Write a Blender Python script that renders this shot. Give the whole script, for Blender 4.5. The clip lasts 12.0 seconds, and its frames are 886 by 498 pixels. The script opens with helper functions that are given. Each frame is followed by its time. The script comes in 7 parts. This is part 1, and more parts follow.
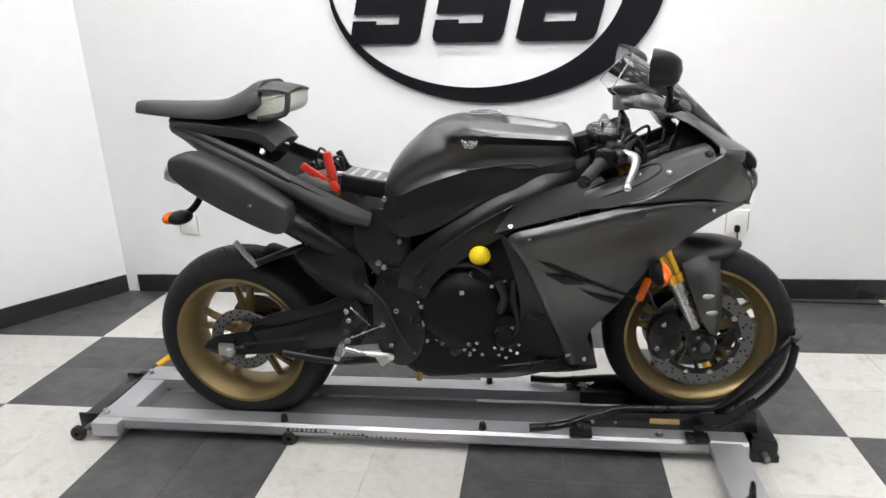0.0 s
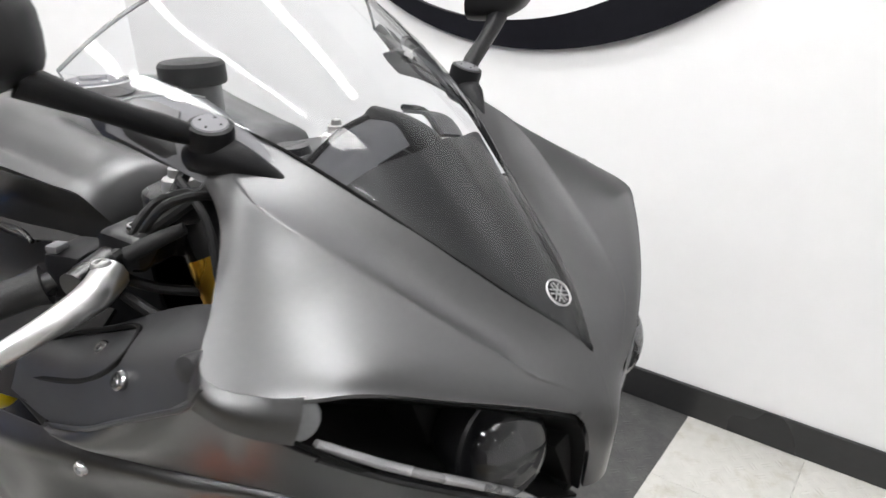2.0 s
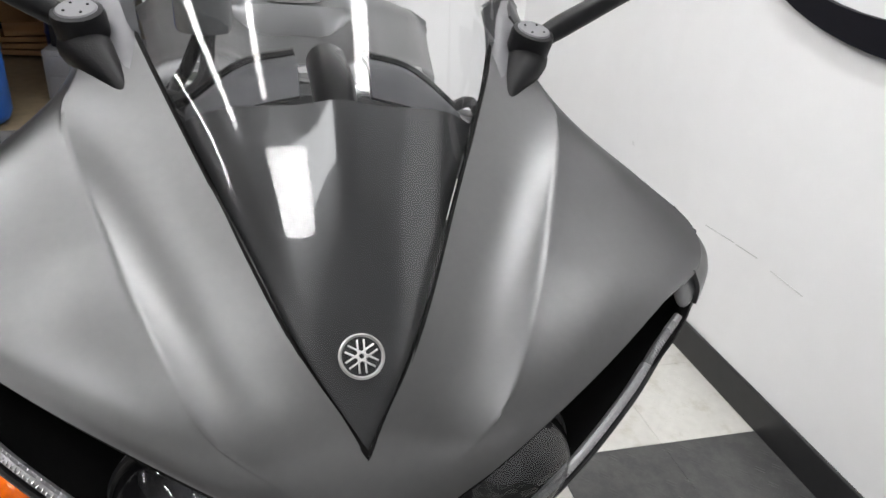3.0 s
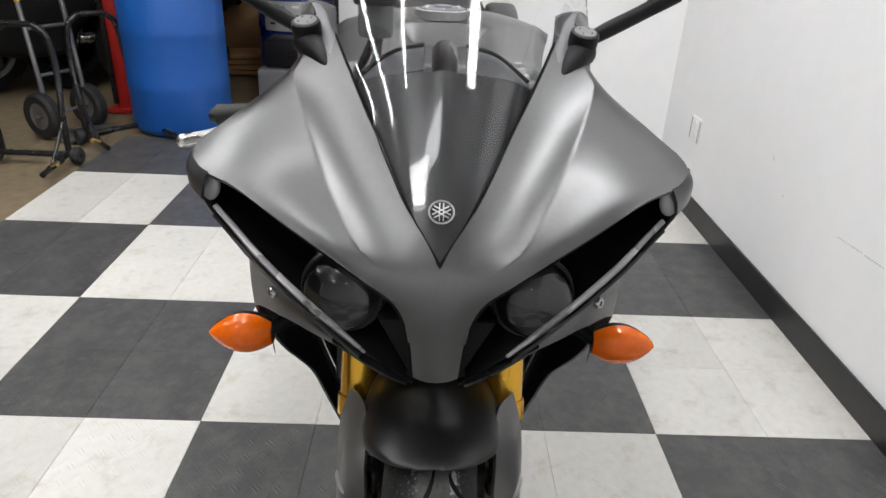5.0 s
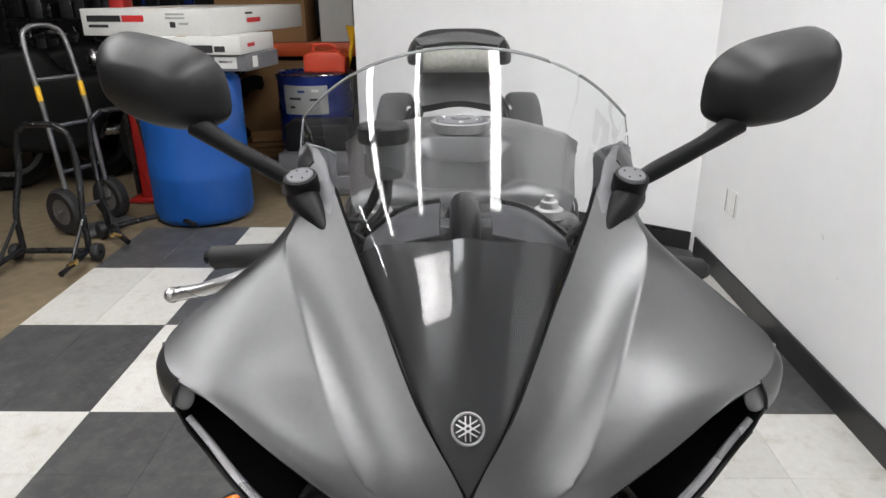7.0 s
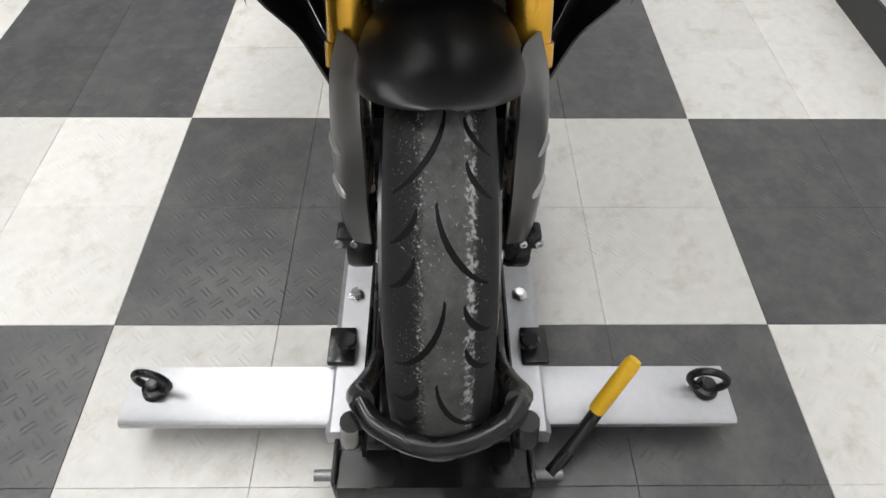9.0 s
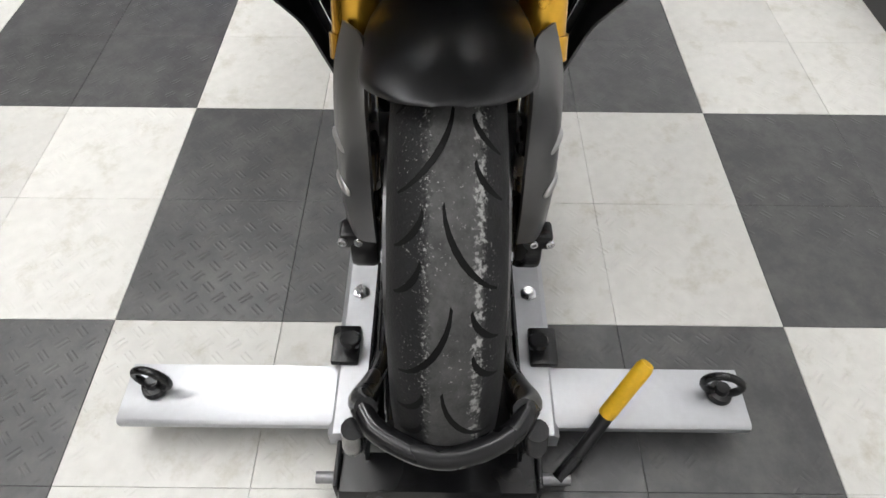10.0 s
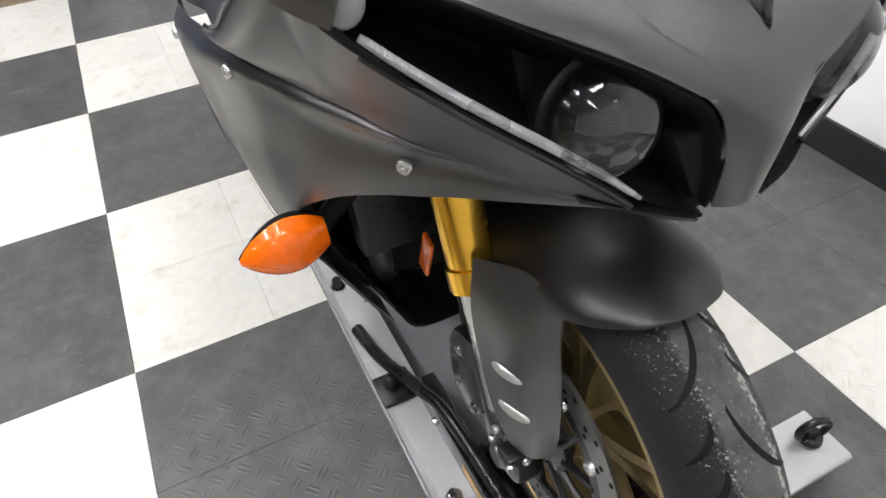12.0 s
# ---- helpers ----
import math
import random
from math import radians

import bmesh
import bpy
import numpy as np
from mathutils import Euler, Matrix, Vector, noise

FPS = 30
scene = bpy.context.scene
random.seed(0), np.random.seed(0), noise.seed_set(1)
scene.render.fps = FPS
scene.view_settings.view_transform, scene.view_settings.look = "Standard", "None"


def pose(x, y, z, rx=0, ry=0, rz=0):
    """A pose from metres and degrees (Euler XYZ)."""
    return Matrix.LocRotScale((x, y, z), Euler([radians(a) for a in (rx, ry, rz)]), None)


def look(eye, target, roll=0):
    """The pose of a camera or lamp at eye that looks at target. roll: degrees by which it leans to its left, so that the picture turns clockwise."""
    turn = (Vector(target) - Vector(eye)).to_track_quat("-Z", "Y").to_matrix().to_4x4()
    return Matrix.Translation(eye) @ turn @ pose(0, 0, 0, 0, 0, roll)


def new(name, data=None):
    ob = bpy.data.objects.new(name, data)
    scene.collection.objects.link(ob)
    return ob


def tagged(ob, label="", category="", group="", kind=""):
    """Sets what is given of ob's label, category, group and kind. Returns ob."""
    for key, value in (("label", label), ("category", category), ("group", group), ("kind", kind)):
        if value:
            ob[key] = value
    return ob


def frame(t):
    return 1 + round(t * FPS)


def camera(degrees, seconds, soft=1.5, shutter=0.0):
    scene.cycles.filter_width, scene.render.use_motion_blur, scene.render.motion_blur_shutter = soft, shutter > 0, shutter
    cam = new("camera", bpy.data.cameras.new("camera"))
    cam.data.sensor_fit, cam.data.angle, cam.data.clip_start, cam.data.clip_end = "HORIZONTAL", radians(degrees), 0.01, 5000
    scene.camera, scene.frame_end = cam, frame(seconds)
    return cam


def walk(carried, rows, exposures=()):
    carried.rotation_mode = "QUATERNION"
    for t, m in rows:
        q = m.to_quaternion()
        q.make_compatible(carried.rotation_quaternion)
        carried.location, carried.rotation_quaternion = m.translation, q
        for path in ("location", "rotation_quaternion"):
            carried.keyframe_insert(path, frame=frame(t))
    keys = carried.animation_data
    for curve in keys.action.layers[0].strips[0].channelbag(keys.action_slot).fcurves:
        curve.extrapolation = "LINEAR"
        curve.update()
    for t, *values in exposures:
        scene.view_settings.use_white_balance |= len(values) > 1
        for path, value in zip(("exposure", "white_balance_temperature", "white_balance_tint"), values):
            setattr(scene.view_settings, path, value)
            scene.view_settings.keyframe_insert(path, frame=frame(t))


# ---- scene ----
cam = camera(67.2, 12.0, 1.5, 0.12)
PATH = [
    (0, (0.238, -2.029, 1.284), (-0.055, -0.145, 0.682), -2.6),
    (0.2, (0.289, -1.852, 1.241), (-0.079, 0.027, 0.661), -2.5),
    (0.4, (0.37, -1.634, 1.235), (0.072, 0.254, 0.645), -3.1),
    (0.5, (0.433, -1.543, 1.247), (0.127, 0.337, 0.636), -3.0),
    (0.7, (0.537, -1.39, 1.248), (0.226, 0.477, 0.601), -2.4),
    (1, (0.739, -1.19, 1.251), (0.215, 0.608, 0.548), -3.1),
    (1.2, (0.827, -1.078, 1.262), (0.241, 0.674, 0.495), -2.4),
    (1.5, (0.906, -0.829, 1.225), (0.205, 0.88, 0.457), 1.1),
    (1.7, (0.936, -0.659, 1.218), (0.097, 0.966, 0.408), 0.4),
    (2, (1.015, -0.454, 1.219), (-0.109, 0.992, 0.415), -1.0),
    (2.3, (1.111, -0.286, 1.234), (-0.314, 0.838, 0.393), -2.2),
    (2.5, (1.109, -0.219, 1.234), (-0.468, 0.671, 0.384), 0.2),
    (2.6, (1.103, -0.181, 1.221), (-0.528, 0.606, 0.371), 1.5),
    (2.8, (1.077, -0.103, 1.182), (-0.602, 0.571, 0.329), 5.0),
    (3, (1.09, -0.06, 1.192), (-0.607, 0.462, 0.272), 5.5),
    (3.2, (1.14, -0.004, 1.209), (-0.635, 0.325, 0.348), 3.2),
    (3.5, (1.224, 0.048, 1.233), (-0.593, 0.102, 0.399), 3.1),
    (5.3, (1.392, -0.026, 1.218), (-0.4, 0.019, 0.332), 2.6),
    (5.5, (1.358, -0.023, 1.228), (-0.451, -0.009, 0.375), 2.3),
    (6, (1.282, -0.018, 1.258), (-0.565, -0.028, 0.491), 1.4),
    (6.5, (1.228, -0.02, 1.278), (-0.643, -0.048, 0.574), 0.2),
    (7, (1.218, -0.018, 1.277), (-0.647, -0.057, 0.556), -0.5),
    (7.5, (1.273, -0.01, 1.211), (-0.467, -0.077, 0.228), -1.7),
    (7.6, (1.283, -0.007, 1.197), (-0.43, -0.066, 0.167), -1.6),
    (7.7, (1.293, -0.004, 1.183), (-0.393, -0.066, 0.109), -1.7),
    (9.3, (1.311, -0.015, 1.023), (0.044, 0.012, -0.525), 0.9),
    (9.5, (1.306, -0.015, 1.019), (0.039, 0.004, -0.528), 0.6),
    (10, (1.283, -0.013, 1.023), (0.006, -0.013, -0.516), 0.6),
    (10.5, (1.267, -0.01, 1.014), (-0.075, 0.011, -0.469), -0.3),
    (11, (1.245, -0.03, 1.063), (-0.03, -0.132, -0.474), -6.4),
    (11.2, (1.216, -0.07, 1.069), (-0.064, -0.135, -0.466), -6.9),
    (11.5, (1.171, -0.191, 1.085), (-0.245, 0.075, -0.302), -5.3),
    (11.7, (1.15, -0.261, 1.108), (-0.257, 0.164, -0.248), -5.1),
    (12, (1.088, -0.348, 1.105), (-0.267, 0.232, -0.2455), -4.6),
]
walk(cam, [(t, look(eye, target, roll)) for t, eye, target, roll in PATH], [(0, 0.04), (0.5, 0.16), (1, 0.29), (1.5, 0.33), (2, 0.17), (2.5, 0.04), (3, -0.06), (3.5, -0.17), (5.5, -0.1), (6.5, -0.12), (7.5, -0.13), (9.5, 0.02), (11, 0.02), (11.5, 0.08), (12, 0.44)])

# ---- light ----
world = bpy.data.worlds.new("world")
world.use_nodes = True
world.node_tree.nodes["Background"].inputs[0].default_value = (0.05, 0.05, 0.055, 1)
world.node_tree.nodes["Background"].inputs[1].default_value = 0.3
scene.world = world
TUBE = 38.5          # radiance of the showroom's fluorescent tubes
SHOP = 8.0           # radiance of the strip added to light the workshop
Y0 = -0.009          # the motorcycle's centre plane


# ---- materials ----
def mat(name, color, rough=0.5, metal=0.0, coat=0.0, coat_rough=0.1, vary=0.15, scale=20.0, bump=0.0, bump_scale=200.0,
        rough_vary=0.1, trans=0.0, spread=0.0, spec=0.5):
    """A principled material with colour variation at two scales, uneven gloss and a fine relief."""
    m = bpy.data.materials.new(name)
    m.use_nodes = True
    nt = m.node_tree
    p = nt.nodes["Principled BSDF"]
    p.inputs["Metallic"].default_value = metal
    p.inputs["Specular IOR Level"].default_value = spec
    p.inputs["Coat Weight"].default_value = coat
    p.inputs["Coat Roughness"].default_value = coat_rough
    p.inputs["Transmission Weight"].default_value = trans
    tc = nt.nodes.new("ShaderNodeTexCoord")

    def noise_node(s, detail):
        n = nt.nodes.new("ShaderNodeTexNoise")
        n.inputs["Scale"].default_value = s
        n.inputs["Detail"].default_value = detail
        nt.links.new(tc.outputs["Object"], n.inputs["Vector"])
        return n
    big, fine = noise_node(scale * 0.25, 3), noise_node(scale * 4, 6)
    add = nt.nodes.new("ShaderNodeMath")
    add.operation = "ADD"
    nt.links.new(big.outputs["Fac"], add.inputs[0])
    nt.links.new(fine.outputs["Fac"], add.inputs[1])
    ramp = nt.nodes.new("ShaderNodeMapRange")
    ramp.inputs["From Min"].default_value, ramp.inputs["From Max"].default_value = 0.6, 1.4
    ramp.inputs["To Min"].default_value, ramp.inputs["To Max"].default_value = 1 - vary, 1 + vary
    nt.links.new(add.outputs[0], ramp.inputs["Value"])
    mul = nt.nodes.new("ShaderNodeVectorMath")
    mul.operation = "SCALE"
    mul.inputs[0].default_value = color
    nt.links.new(ramp.outputs[0], mul.inputs["Scale"])
    last = mul.outputs[0]
    if spread:
        info = nt.nodes.new("ShaderNodeObjectInfo")
        r2 = nt.nodes.new("ShaderNodeMapRange")
        r2.inputs["To Min"].default_value, r2.inputs["To Max"].default_value = 1 - spread, 1 + spread
        nt.links.new(info.outputs["Random"], r2.inputs["Value"])
        m2 = nt.nodes.new("ShaderNodeVectorMath")
        m2.operation = "SCALE"
        nt.links.new(last, m2.inputs[0])
        nt.links.new(r2.outputs[0], m2.inputs["Scale"])
        last = m2.outputs[0]
    nt.links.new(last, p.inputs["Base Color"])
    rr = nt.nodes.new("ShaderNodeMapRange")
    rr.inputs["From Min"].default_value, rr.inputs["From Max"].default_value = 0.3, 0.7
    rr.inputs["To Min"].default_value, rr.inputs["To Max"].default_value = max(0.02, rough - rough_vary), min(1, rough + rough_vary)
    nt.links.new(big.outputs["Fac"], rr.inputs["Value"])
    nt.links.new(rr.outputs[0], p.inputs["Roughness"])
    if bump:
        b = nt.nodes.new("ShaderNodeBump")
        b.inputs["Strength"].default_value = bump
        b.inputs["Distance"].default_value = 0.002
        nt.links.new(noise_node(bump_scale, 4).outputs["Fac"], b.inputs["Height"])
        nt.links.new(b.outputs[0], p.inputs["Normal"])
    return m


def emit(name, color, strength):
    m = bpy.data.materials.new(name)
    m.use_nodes = True
    nt = m.node_tree
    nt.nodes.remove(nt.nodes["Principled BSDF"])
    e = nt.nodes.new("ShaderNodeEmission")
    e.inputs[0].default_value, e.inputs[1].default_value = (*color, 1), strength
    nt.links.new(e.outputs[0], nt.nodes["Material Output"].inputs[0])
    return m


def clear(name, tint, gloss=0.03, ior=1.45, haze=0.0):
    """A thin clear sheet: light goes straight through, and the surface mirrors by its angle. The last value mixes in a
    pale diffuse veil.
    """
    m = bpy.data.materials.new(name)
    m.use_nodes = True
    nt = m.node_tree
    nt.nodes.remove(nt.nodes["Principled BSDF"])
    t, g = nt.nodes.new("ShaderNodeBsdfTransparent"), nt.nodes.new("ShaderNodeBsdfGlossy")
    t.inputs[0].default_value = (*tint, 1)
    g.inputs["Roughness"].default_value = gloss
    f = nt.nodes.new("ShaderNodeFresnel")
    f.inputs[0].default_value = ior
    mix = nt.nodes.new("ShaderNodeMixShader")
    nt.links.new(f.outputs[0], mix.inputs[0])
    nt.links.new(t.outputs[0], mix.inputs[1])
    nt.links.new(g.outputs[0], mix.inputs[2])
    last = mix.outputs[0]
    if haze:
        d, over = nt.nodes.new("ShaderNodeBsdfDiffuse"), nt.nodes.new("ShaderNodeMixShader")
        d.inputs[0].default_value = (0.8, 0.8, 0.82, 1)
        over.inputs[0].default_value = haze
        nt.links.new(last, over.inputs[1])
        nt.links.new(d.outputs[0], over.inputs[2])
        last = over.outputs[0]
    nt.links.new(last, nt.nodes["Material Output"].inputs[0])
    return m


def tile_material(name, color, dirt, amount, spread_from):
    """A vinyl floor tile embossed with pairs of short dashes, scuffed and dirty."""
    m = mat(name, color, rough=0.42, vary=0.1, scale=9, rough_vary=0.12, spread=0.06)
    nt = m.node_tree
    p = nt.nodes["Principled BSDF"]
    tc = nt.nodes["Texture Coordinate"]
    geo = nt.nodes.new("ShaderNodeNewGeometry")
    sep = nt.nodes.new("ShaderNodeSeparateXYZ")
    rot = nt.nodes.new("ShaderNodeVectorRotate")
    rot.rotation_type = "Z_AXIS"
    rot.inputs["Angle"].default_value = radians(45)
    nt.links.new(geo.outputs["Position"], rot.inputs["Vector"])
    nt.links.new(rot.outputs[0], sep.inputs[0])

    def m2(op, a, b=None, c=None):
        n = nt.nodes.new("ShaderNodeMath")
        n.operation = op
        for i, v in enumerate((a, b, c)):
            if v is None:
                continue
            if isinstance(v, (int, float)):
                n.inputs[i].default_value = v
            else:
                nt.links.new(v, n.inputs[i])
        return n.outputs[0]
    cell = 0.036
    u, v = m2("DIVIDE", sep.outputs[0], cell), m2("DIVIDE", sep.outputs[1], cell)
    parity = m2("PINGPONG", m2("ADD", m2("FLOOR", u), m2("FLOOR", v)), 1.0)
    fu, fv = m2("FRACT", u), m2("FRACT", v)

    def dash(a, b):
        long = m2("LESS_THAN", m2("ABSOLUTE", m2("SUBTRACT", a, 0.5)), 0.33)
        near = m2("ABSOLUTE", m2("SUBTRACT", m2("ABSOLUTE", m2("SUBTRACT", b, 0.5)), 0.13))
        return m2("MULTIPLY", long, m2("SUBTRACT", 1.0, m2("SMOOTH_MIN", m2("MULTIPLY", near, 12.0), 1.0, 0.3)))
    h = m2("ADD", m2("MULTIPLY", dash(fu, fv), parity), m2("MULTIPLY", dash(fv, fu), m2("SUBTRACT", 1.0, parity)))
    worn = nt.nodes.new("ShaderNodeTexNoise")
    worn.inputs["Scale"].default_value, worn.inputs["Detail"].default_value = 5.0, 3
    nt.links.new(geo.outputs["Position"], worn.inputs["Vector"])
    keep = nt.nodes.new("ShaderNodeMapRange")
    keep.inputs["From Min"].default_value, keep.inputs["From Max"].default_value = 0.38, 0.68
    nt.links.new(worn.outputs["Fac"], keep.inputs["Value"])
    height = m2("MULTIPLY", h, keep.outputs[0])
    b = nt.nodes.new("ShaderNodeBump")
    b.inputs["Strength"].default_value, b.inputs["Distance"].default_value = 0.6, 0.002
    nt.links.new(height, b.inputs["Height"])
    nt.links.new(b.outputs[0], p.inputs["Normal"])
    # dirt that gathers in blotches and specks
    blot = nt.nodes.new("ShaderNodeTexNoise")
    blot.inputs["Scale"].default_value, blot.inputs["Detail"].default_value, blot.inputs["Roughness"].default_value = 11.0, 8, 0.72
    nt.links.new(geo.outputs["Position"], blot.inputs["Vector"])
    r = nt.nodes.new("ShaderNodeMapRange")
    r.inputs["From Min"].default_value, r.inputs["From Max"].default_value = spread_from, 0.82
    r.inputs["To Max"].default_value = amount
    nt.links.new(blot.outputs["Fac"], r.inputs["Value"])
    mix = nt.nodes.new("ShaderNodeMix")
    mix.data_type = "RGBA"
    old = p.inputs["Base Color"].links[0].from_socket
    nt.links.new(r.outputs[0], mix.inputs["Factor"])
    nt.links.new(old, mix.inputs["A"])
    mix.inputs["B"].default_value = (*dirt, 1)
    nt.links.new(mix.outputs["Result"], p.inputs["Base Color"])
    return m


WALL = mat("wall_paint", (0.85, 0.85, 0.86), 0.6, vary=0.025, scale=3, bump=0.08, bump_scale=60)
BASE = mat("baseboard_vinyl", (0.02, 0.02, 0.021), 0.35, vary=0.2, scale=12)
LOGO = mat("logo_black", (0.008, 0.008, 0.011), 0.5, spec=0.12, vary=0.15, scale=10)
CEIL = mat("ceiling_board", (0.36, 0.36, 0.37), 0.8, vary=0.04, scale=5, bump=0.1)
CONCRETE = mat("concrete", (0.19, 0.148, 0.092), 0.6, vary=0.3, scale=4, bump=0.15, bump_scale=50)
# near black: the workshop's gloom is put into the wall colour
SHOPWALL = mat("shop_wall_gloom", (0.022, 0.022, 0.024), 0.8, vary=0.3, scale=4)
GROUT = mat("grout", (0.16, 0.155, 0.14), 0.9, vary=0.3, scale=30)
TILE_W = tile_material("tile_white", (0.59, 0.58, 0.55), (0.36, 0.33, 0.25), 0.9, 0.53)
TILE_B = tile_material("tile_black", (0.056, 0.056, 0.058), (0.125, 0.124, 0.12), 1.0, 0.42)
GREY = mat("matte_grey_paint", (0.107, 0.107, 0.11), 0.38, metal=0.92, vary=0.05, scale=40, coat=0.25, coat_rough=0.3, bump=0.05, bump_scale=2500, rough_vary=0.03)
BLACK = mat("black_plastic", (0.007, 0.007, 0.008), 0.42, spec=0.18, vary=0.2, scale=30, bump=0.15, bump_scale=900, rough_vary=0.08)
SATIN = mat("satin_black_paint", (0.009, 0.009, 0.010), 0.33, spec=0.38, vary=0.15, scale=30, bump=0.05, bump_scale=1500)
DARKP = mat("dark_inner_panel", (0.03, 0.03, 0.032), 0.4, vary=0.15, scale=30, bump=0.1, bump_scale=1200)
GLOSS = mat("gloss_dark", (0.028, 0.028, 0.03), 0.3, vary=0.1, scale=20, coat=0.6, coat_rough=0.04, rough_vary=0.03)
SILENCER = mat("silencer_paint", (0.026, 0.026, 0.028), 0.5, vary=0.15, scale=25, bump=0.1, bump_scale=700)
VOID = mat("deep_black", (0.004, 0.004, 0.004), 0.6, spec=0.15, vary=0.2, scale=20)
ENGINE = mat("engine_black", (0.005, 0.005, 0.006), 0.45, spec=0.2, metal=0.0, vary=0.25, scale=40, bump=0.12, bump_scale=700)
CHROME = mat("bright_bolt", (0.55, 0.55, 0.56), 0.24, metal=1, vary=0.1, scale=80)
ALU = mat("brushed_aluminium", (0.52, 0.53, 0.55), 0.48, metal=0.85, vary=0.06, scale=20, bump=0.05, bump_scale=400)
ALUD = mat("cast_aluminium", (0.5, 0.5, 0.5), 0.4, metal=0.9, vary=0.15, scale=30, bump=0.1, bump_scale=300)
SILVER = mat("lever_silver", (0.7, 0.7, 0.7), 0.3, metal=0.9, vary=0.06, scale=30)
WHEEL = mat("wheel_gold", (0.28, 0.21, 0.10), 0.42, metal=0.8, vary=0.1, scale=25, bump=0.05)
FORK = mat("fork_gold", (0.74, 0.42, 0.05), 0.26, metal=0.9, vary=0.08, scale=30)
RUBBER = mat("rubber", (0.013, 0.013, 0.014), 0.6, vary=0.25, scale=30, bump=0.25, bump_scale=500)
STEELD = mat("brake_disc", (0.2, 0.2, 0.205), 0.34, metal=1, vary=0.12, scale=60)
ORANGE = mat("amber_lens", (0.82, 0.14, 0.002), 0.2, vary=0.12, scale=40, spec=0.3, coat=0.35, coat_rough=0.03, bump=0.06, bump_scale=260)
SHELL = mat("mirror_shell", (0.010, 0.010, 0.011), 0.42, spec=0.35, vary=0.15, scale=30, bump=0.08, bump_scale=900, rough_vary=0.04)
SEAT = mat("seat_vinyl", (0.042, 0.042, 0.044), 0.55, vary=0.15, scale=30, bump=0.3, bump_scale=800)
DIRTY = mat("dirty_white_plastic", (0.55, 0.56, 0.5), 0.5, vary=0.25, scale=25, bump=0.1)
RED = mat("red_plastic", (0.5, 0.035, 0.02), 0.38, vary=0.15, scale=40)
YELLOW = mat("yellow_ball", (0.8, 0.6, 0.01), 0.35, vary=0.06, scale=40)
YGRIP = mat("yellow_grip", (0.78, 0.46, 0.02), 0.45, vary=0.12, scale=40)
POWDER = mat("black_powder_coat", (0.009, 0.009, 0.010), 0.28, spec=0.4, vary=0.2, scale=30, bump=0.06)
SCREEN = clear("clear_windscreen", (0.93, 0.94, 0.95), 0.01, 1.45, 0.012)
LENSBACK = mat("lamp_bowl", (0.78, 0.79, 0.8), 0.34, metal=0.95, vary=0.25, scale=60, bump=0.8, bump_scale=70)
SMOKE = mat("smoked_cup", (0.16, 0.165, 0.17), 0.25, vary=0.1, scale=60, coat=0.4)
LENS = clear("clear_lens", (0.92, 0.92, 0.94), 0.02, 1.7)
REFLECT = mat("lamp_reflector", (0.55, 0.56, 0.58), 0.22, metal=0.95, vary=0.2, scale=60, rough_vary=0.06)
BARREL = mat("blue_barrel", (0.007, 0.085, 0.36), 0.42, vary=0.12, scale=10, bump=0.12, bump_scale=80)
NAVY = mat("navy_drum", (0.012, 0.03, 0.2), 0.3, vary=0.15, scale=15)
LABELG = mat("grey_label", (0.35, 0.36, 0.35), 0.6, vary=0.2, scale=30)
REDPAINT = mat("red_steel", (0.35, 0.015, 0.012), 0.4, vary=0.2, scale=20)
RACK = mat("orange_rack", (0.62, 0.09, 0.02), 0.45, vary=0.15, scale=20)
CARD = mat("cardboard", (0.3, 0.17, 0.075), 0.8, vary=0.15, scale=15, bump=0.1)
CARDW = mat("white_carton", (0.62, 0.62, 0.6), 0.6, vary=0.06, scale=15)
INK = mat("black_ink", (0.02, 0.02, 0.022), 0.6, vary=0.2, scale=60)
INKR = mat("red_ink", (0.5, 0.02, 0.02), 0.6, vary=0.2, scale=60)
GREYBOX = mat("grey_cabinet", (0.13, 0.13, 0.14), 0.5, vary=0.12, scale=15)
JUG = mat("red_jug", (0.65, 0.07, 0.03), 0.4, vary=0.1, scale=30)
PLATE = mat("outlet_plate", (0.82, 0.82, 0.81), 0.35, vary=0.04, scale=40)
BRASS = mat("brass", (0.6, 0.42, 0.15), 0.35, metal=1, vary=0.15, scale=60)
DIMSTEEL = mat("dim_steel", (0.25, 0.25, 0.26), 0.4, metal=0.8, vary=0.2, scale=30)
PANEL = emit("panel_light", (0.99, 0.985, 0.975), TUBE * 0.5)
LAMP = emit("tube_light", (0.99, 0.985, 0.975), TUBE)
EDGE = mat("screen_edge", (0.6, 0.62, 0.63), 0.2, vary=0.05, scale=40, trans=0.6)
LAMPS = emit("shop_fill_light", (1.0, 0.93, 0.8), SHOP)


# ---- builders ----
def part(name, bm, material, parent=None, label="", smooth=40):
    """Links a bmesh as one mesh object, under a thing or a part where one is given."""
    bmesh.ops.recalc_face_normals(bm, faces=bm.faces[:])
    me = bpy.data.meshes.new(name)
    bm.to_mesh(me)
    bm.free()
    for q in me.polygons:
        q.use_smooth = smooth > 0
    if smooth:
        me.set_sharp_from_angle(angle=radians(smooth))
    me.materials.append(material)
    ob = new(name, me)
    if parent is not None:
        ob.parent = parent
    if label:
        ob["label"] = label
    return ob


def thing(name, label, category, at=(0, 0, 0), group="", rz=0.0):
    e = new(name)
    e.empty_display_size = 0.05
    e.matrix_basis = pose(*at, 0, 0, rz)
    return tagged(e, label, category, group)


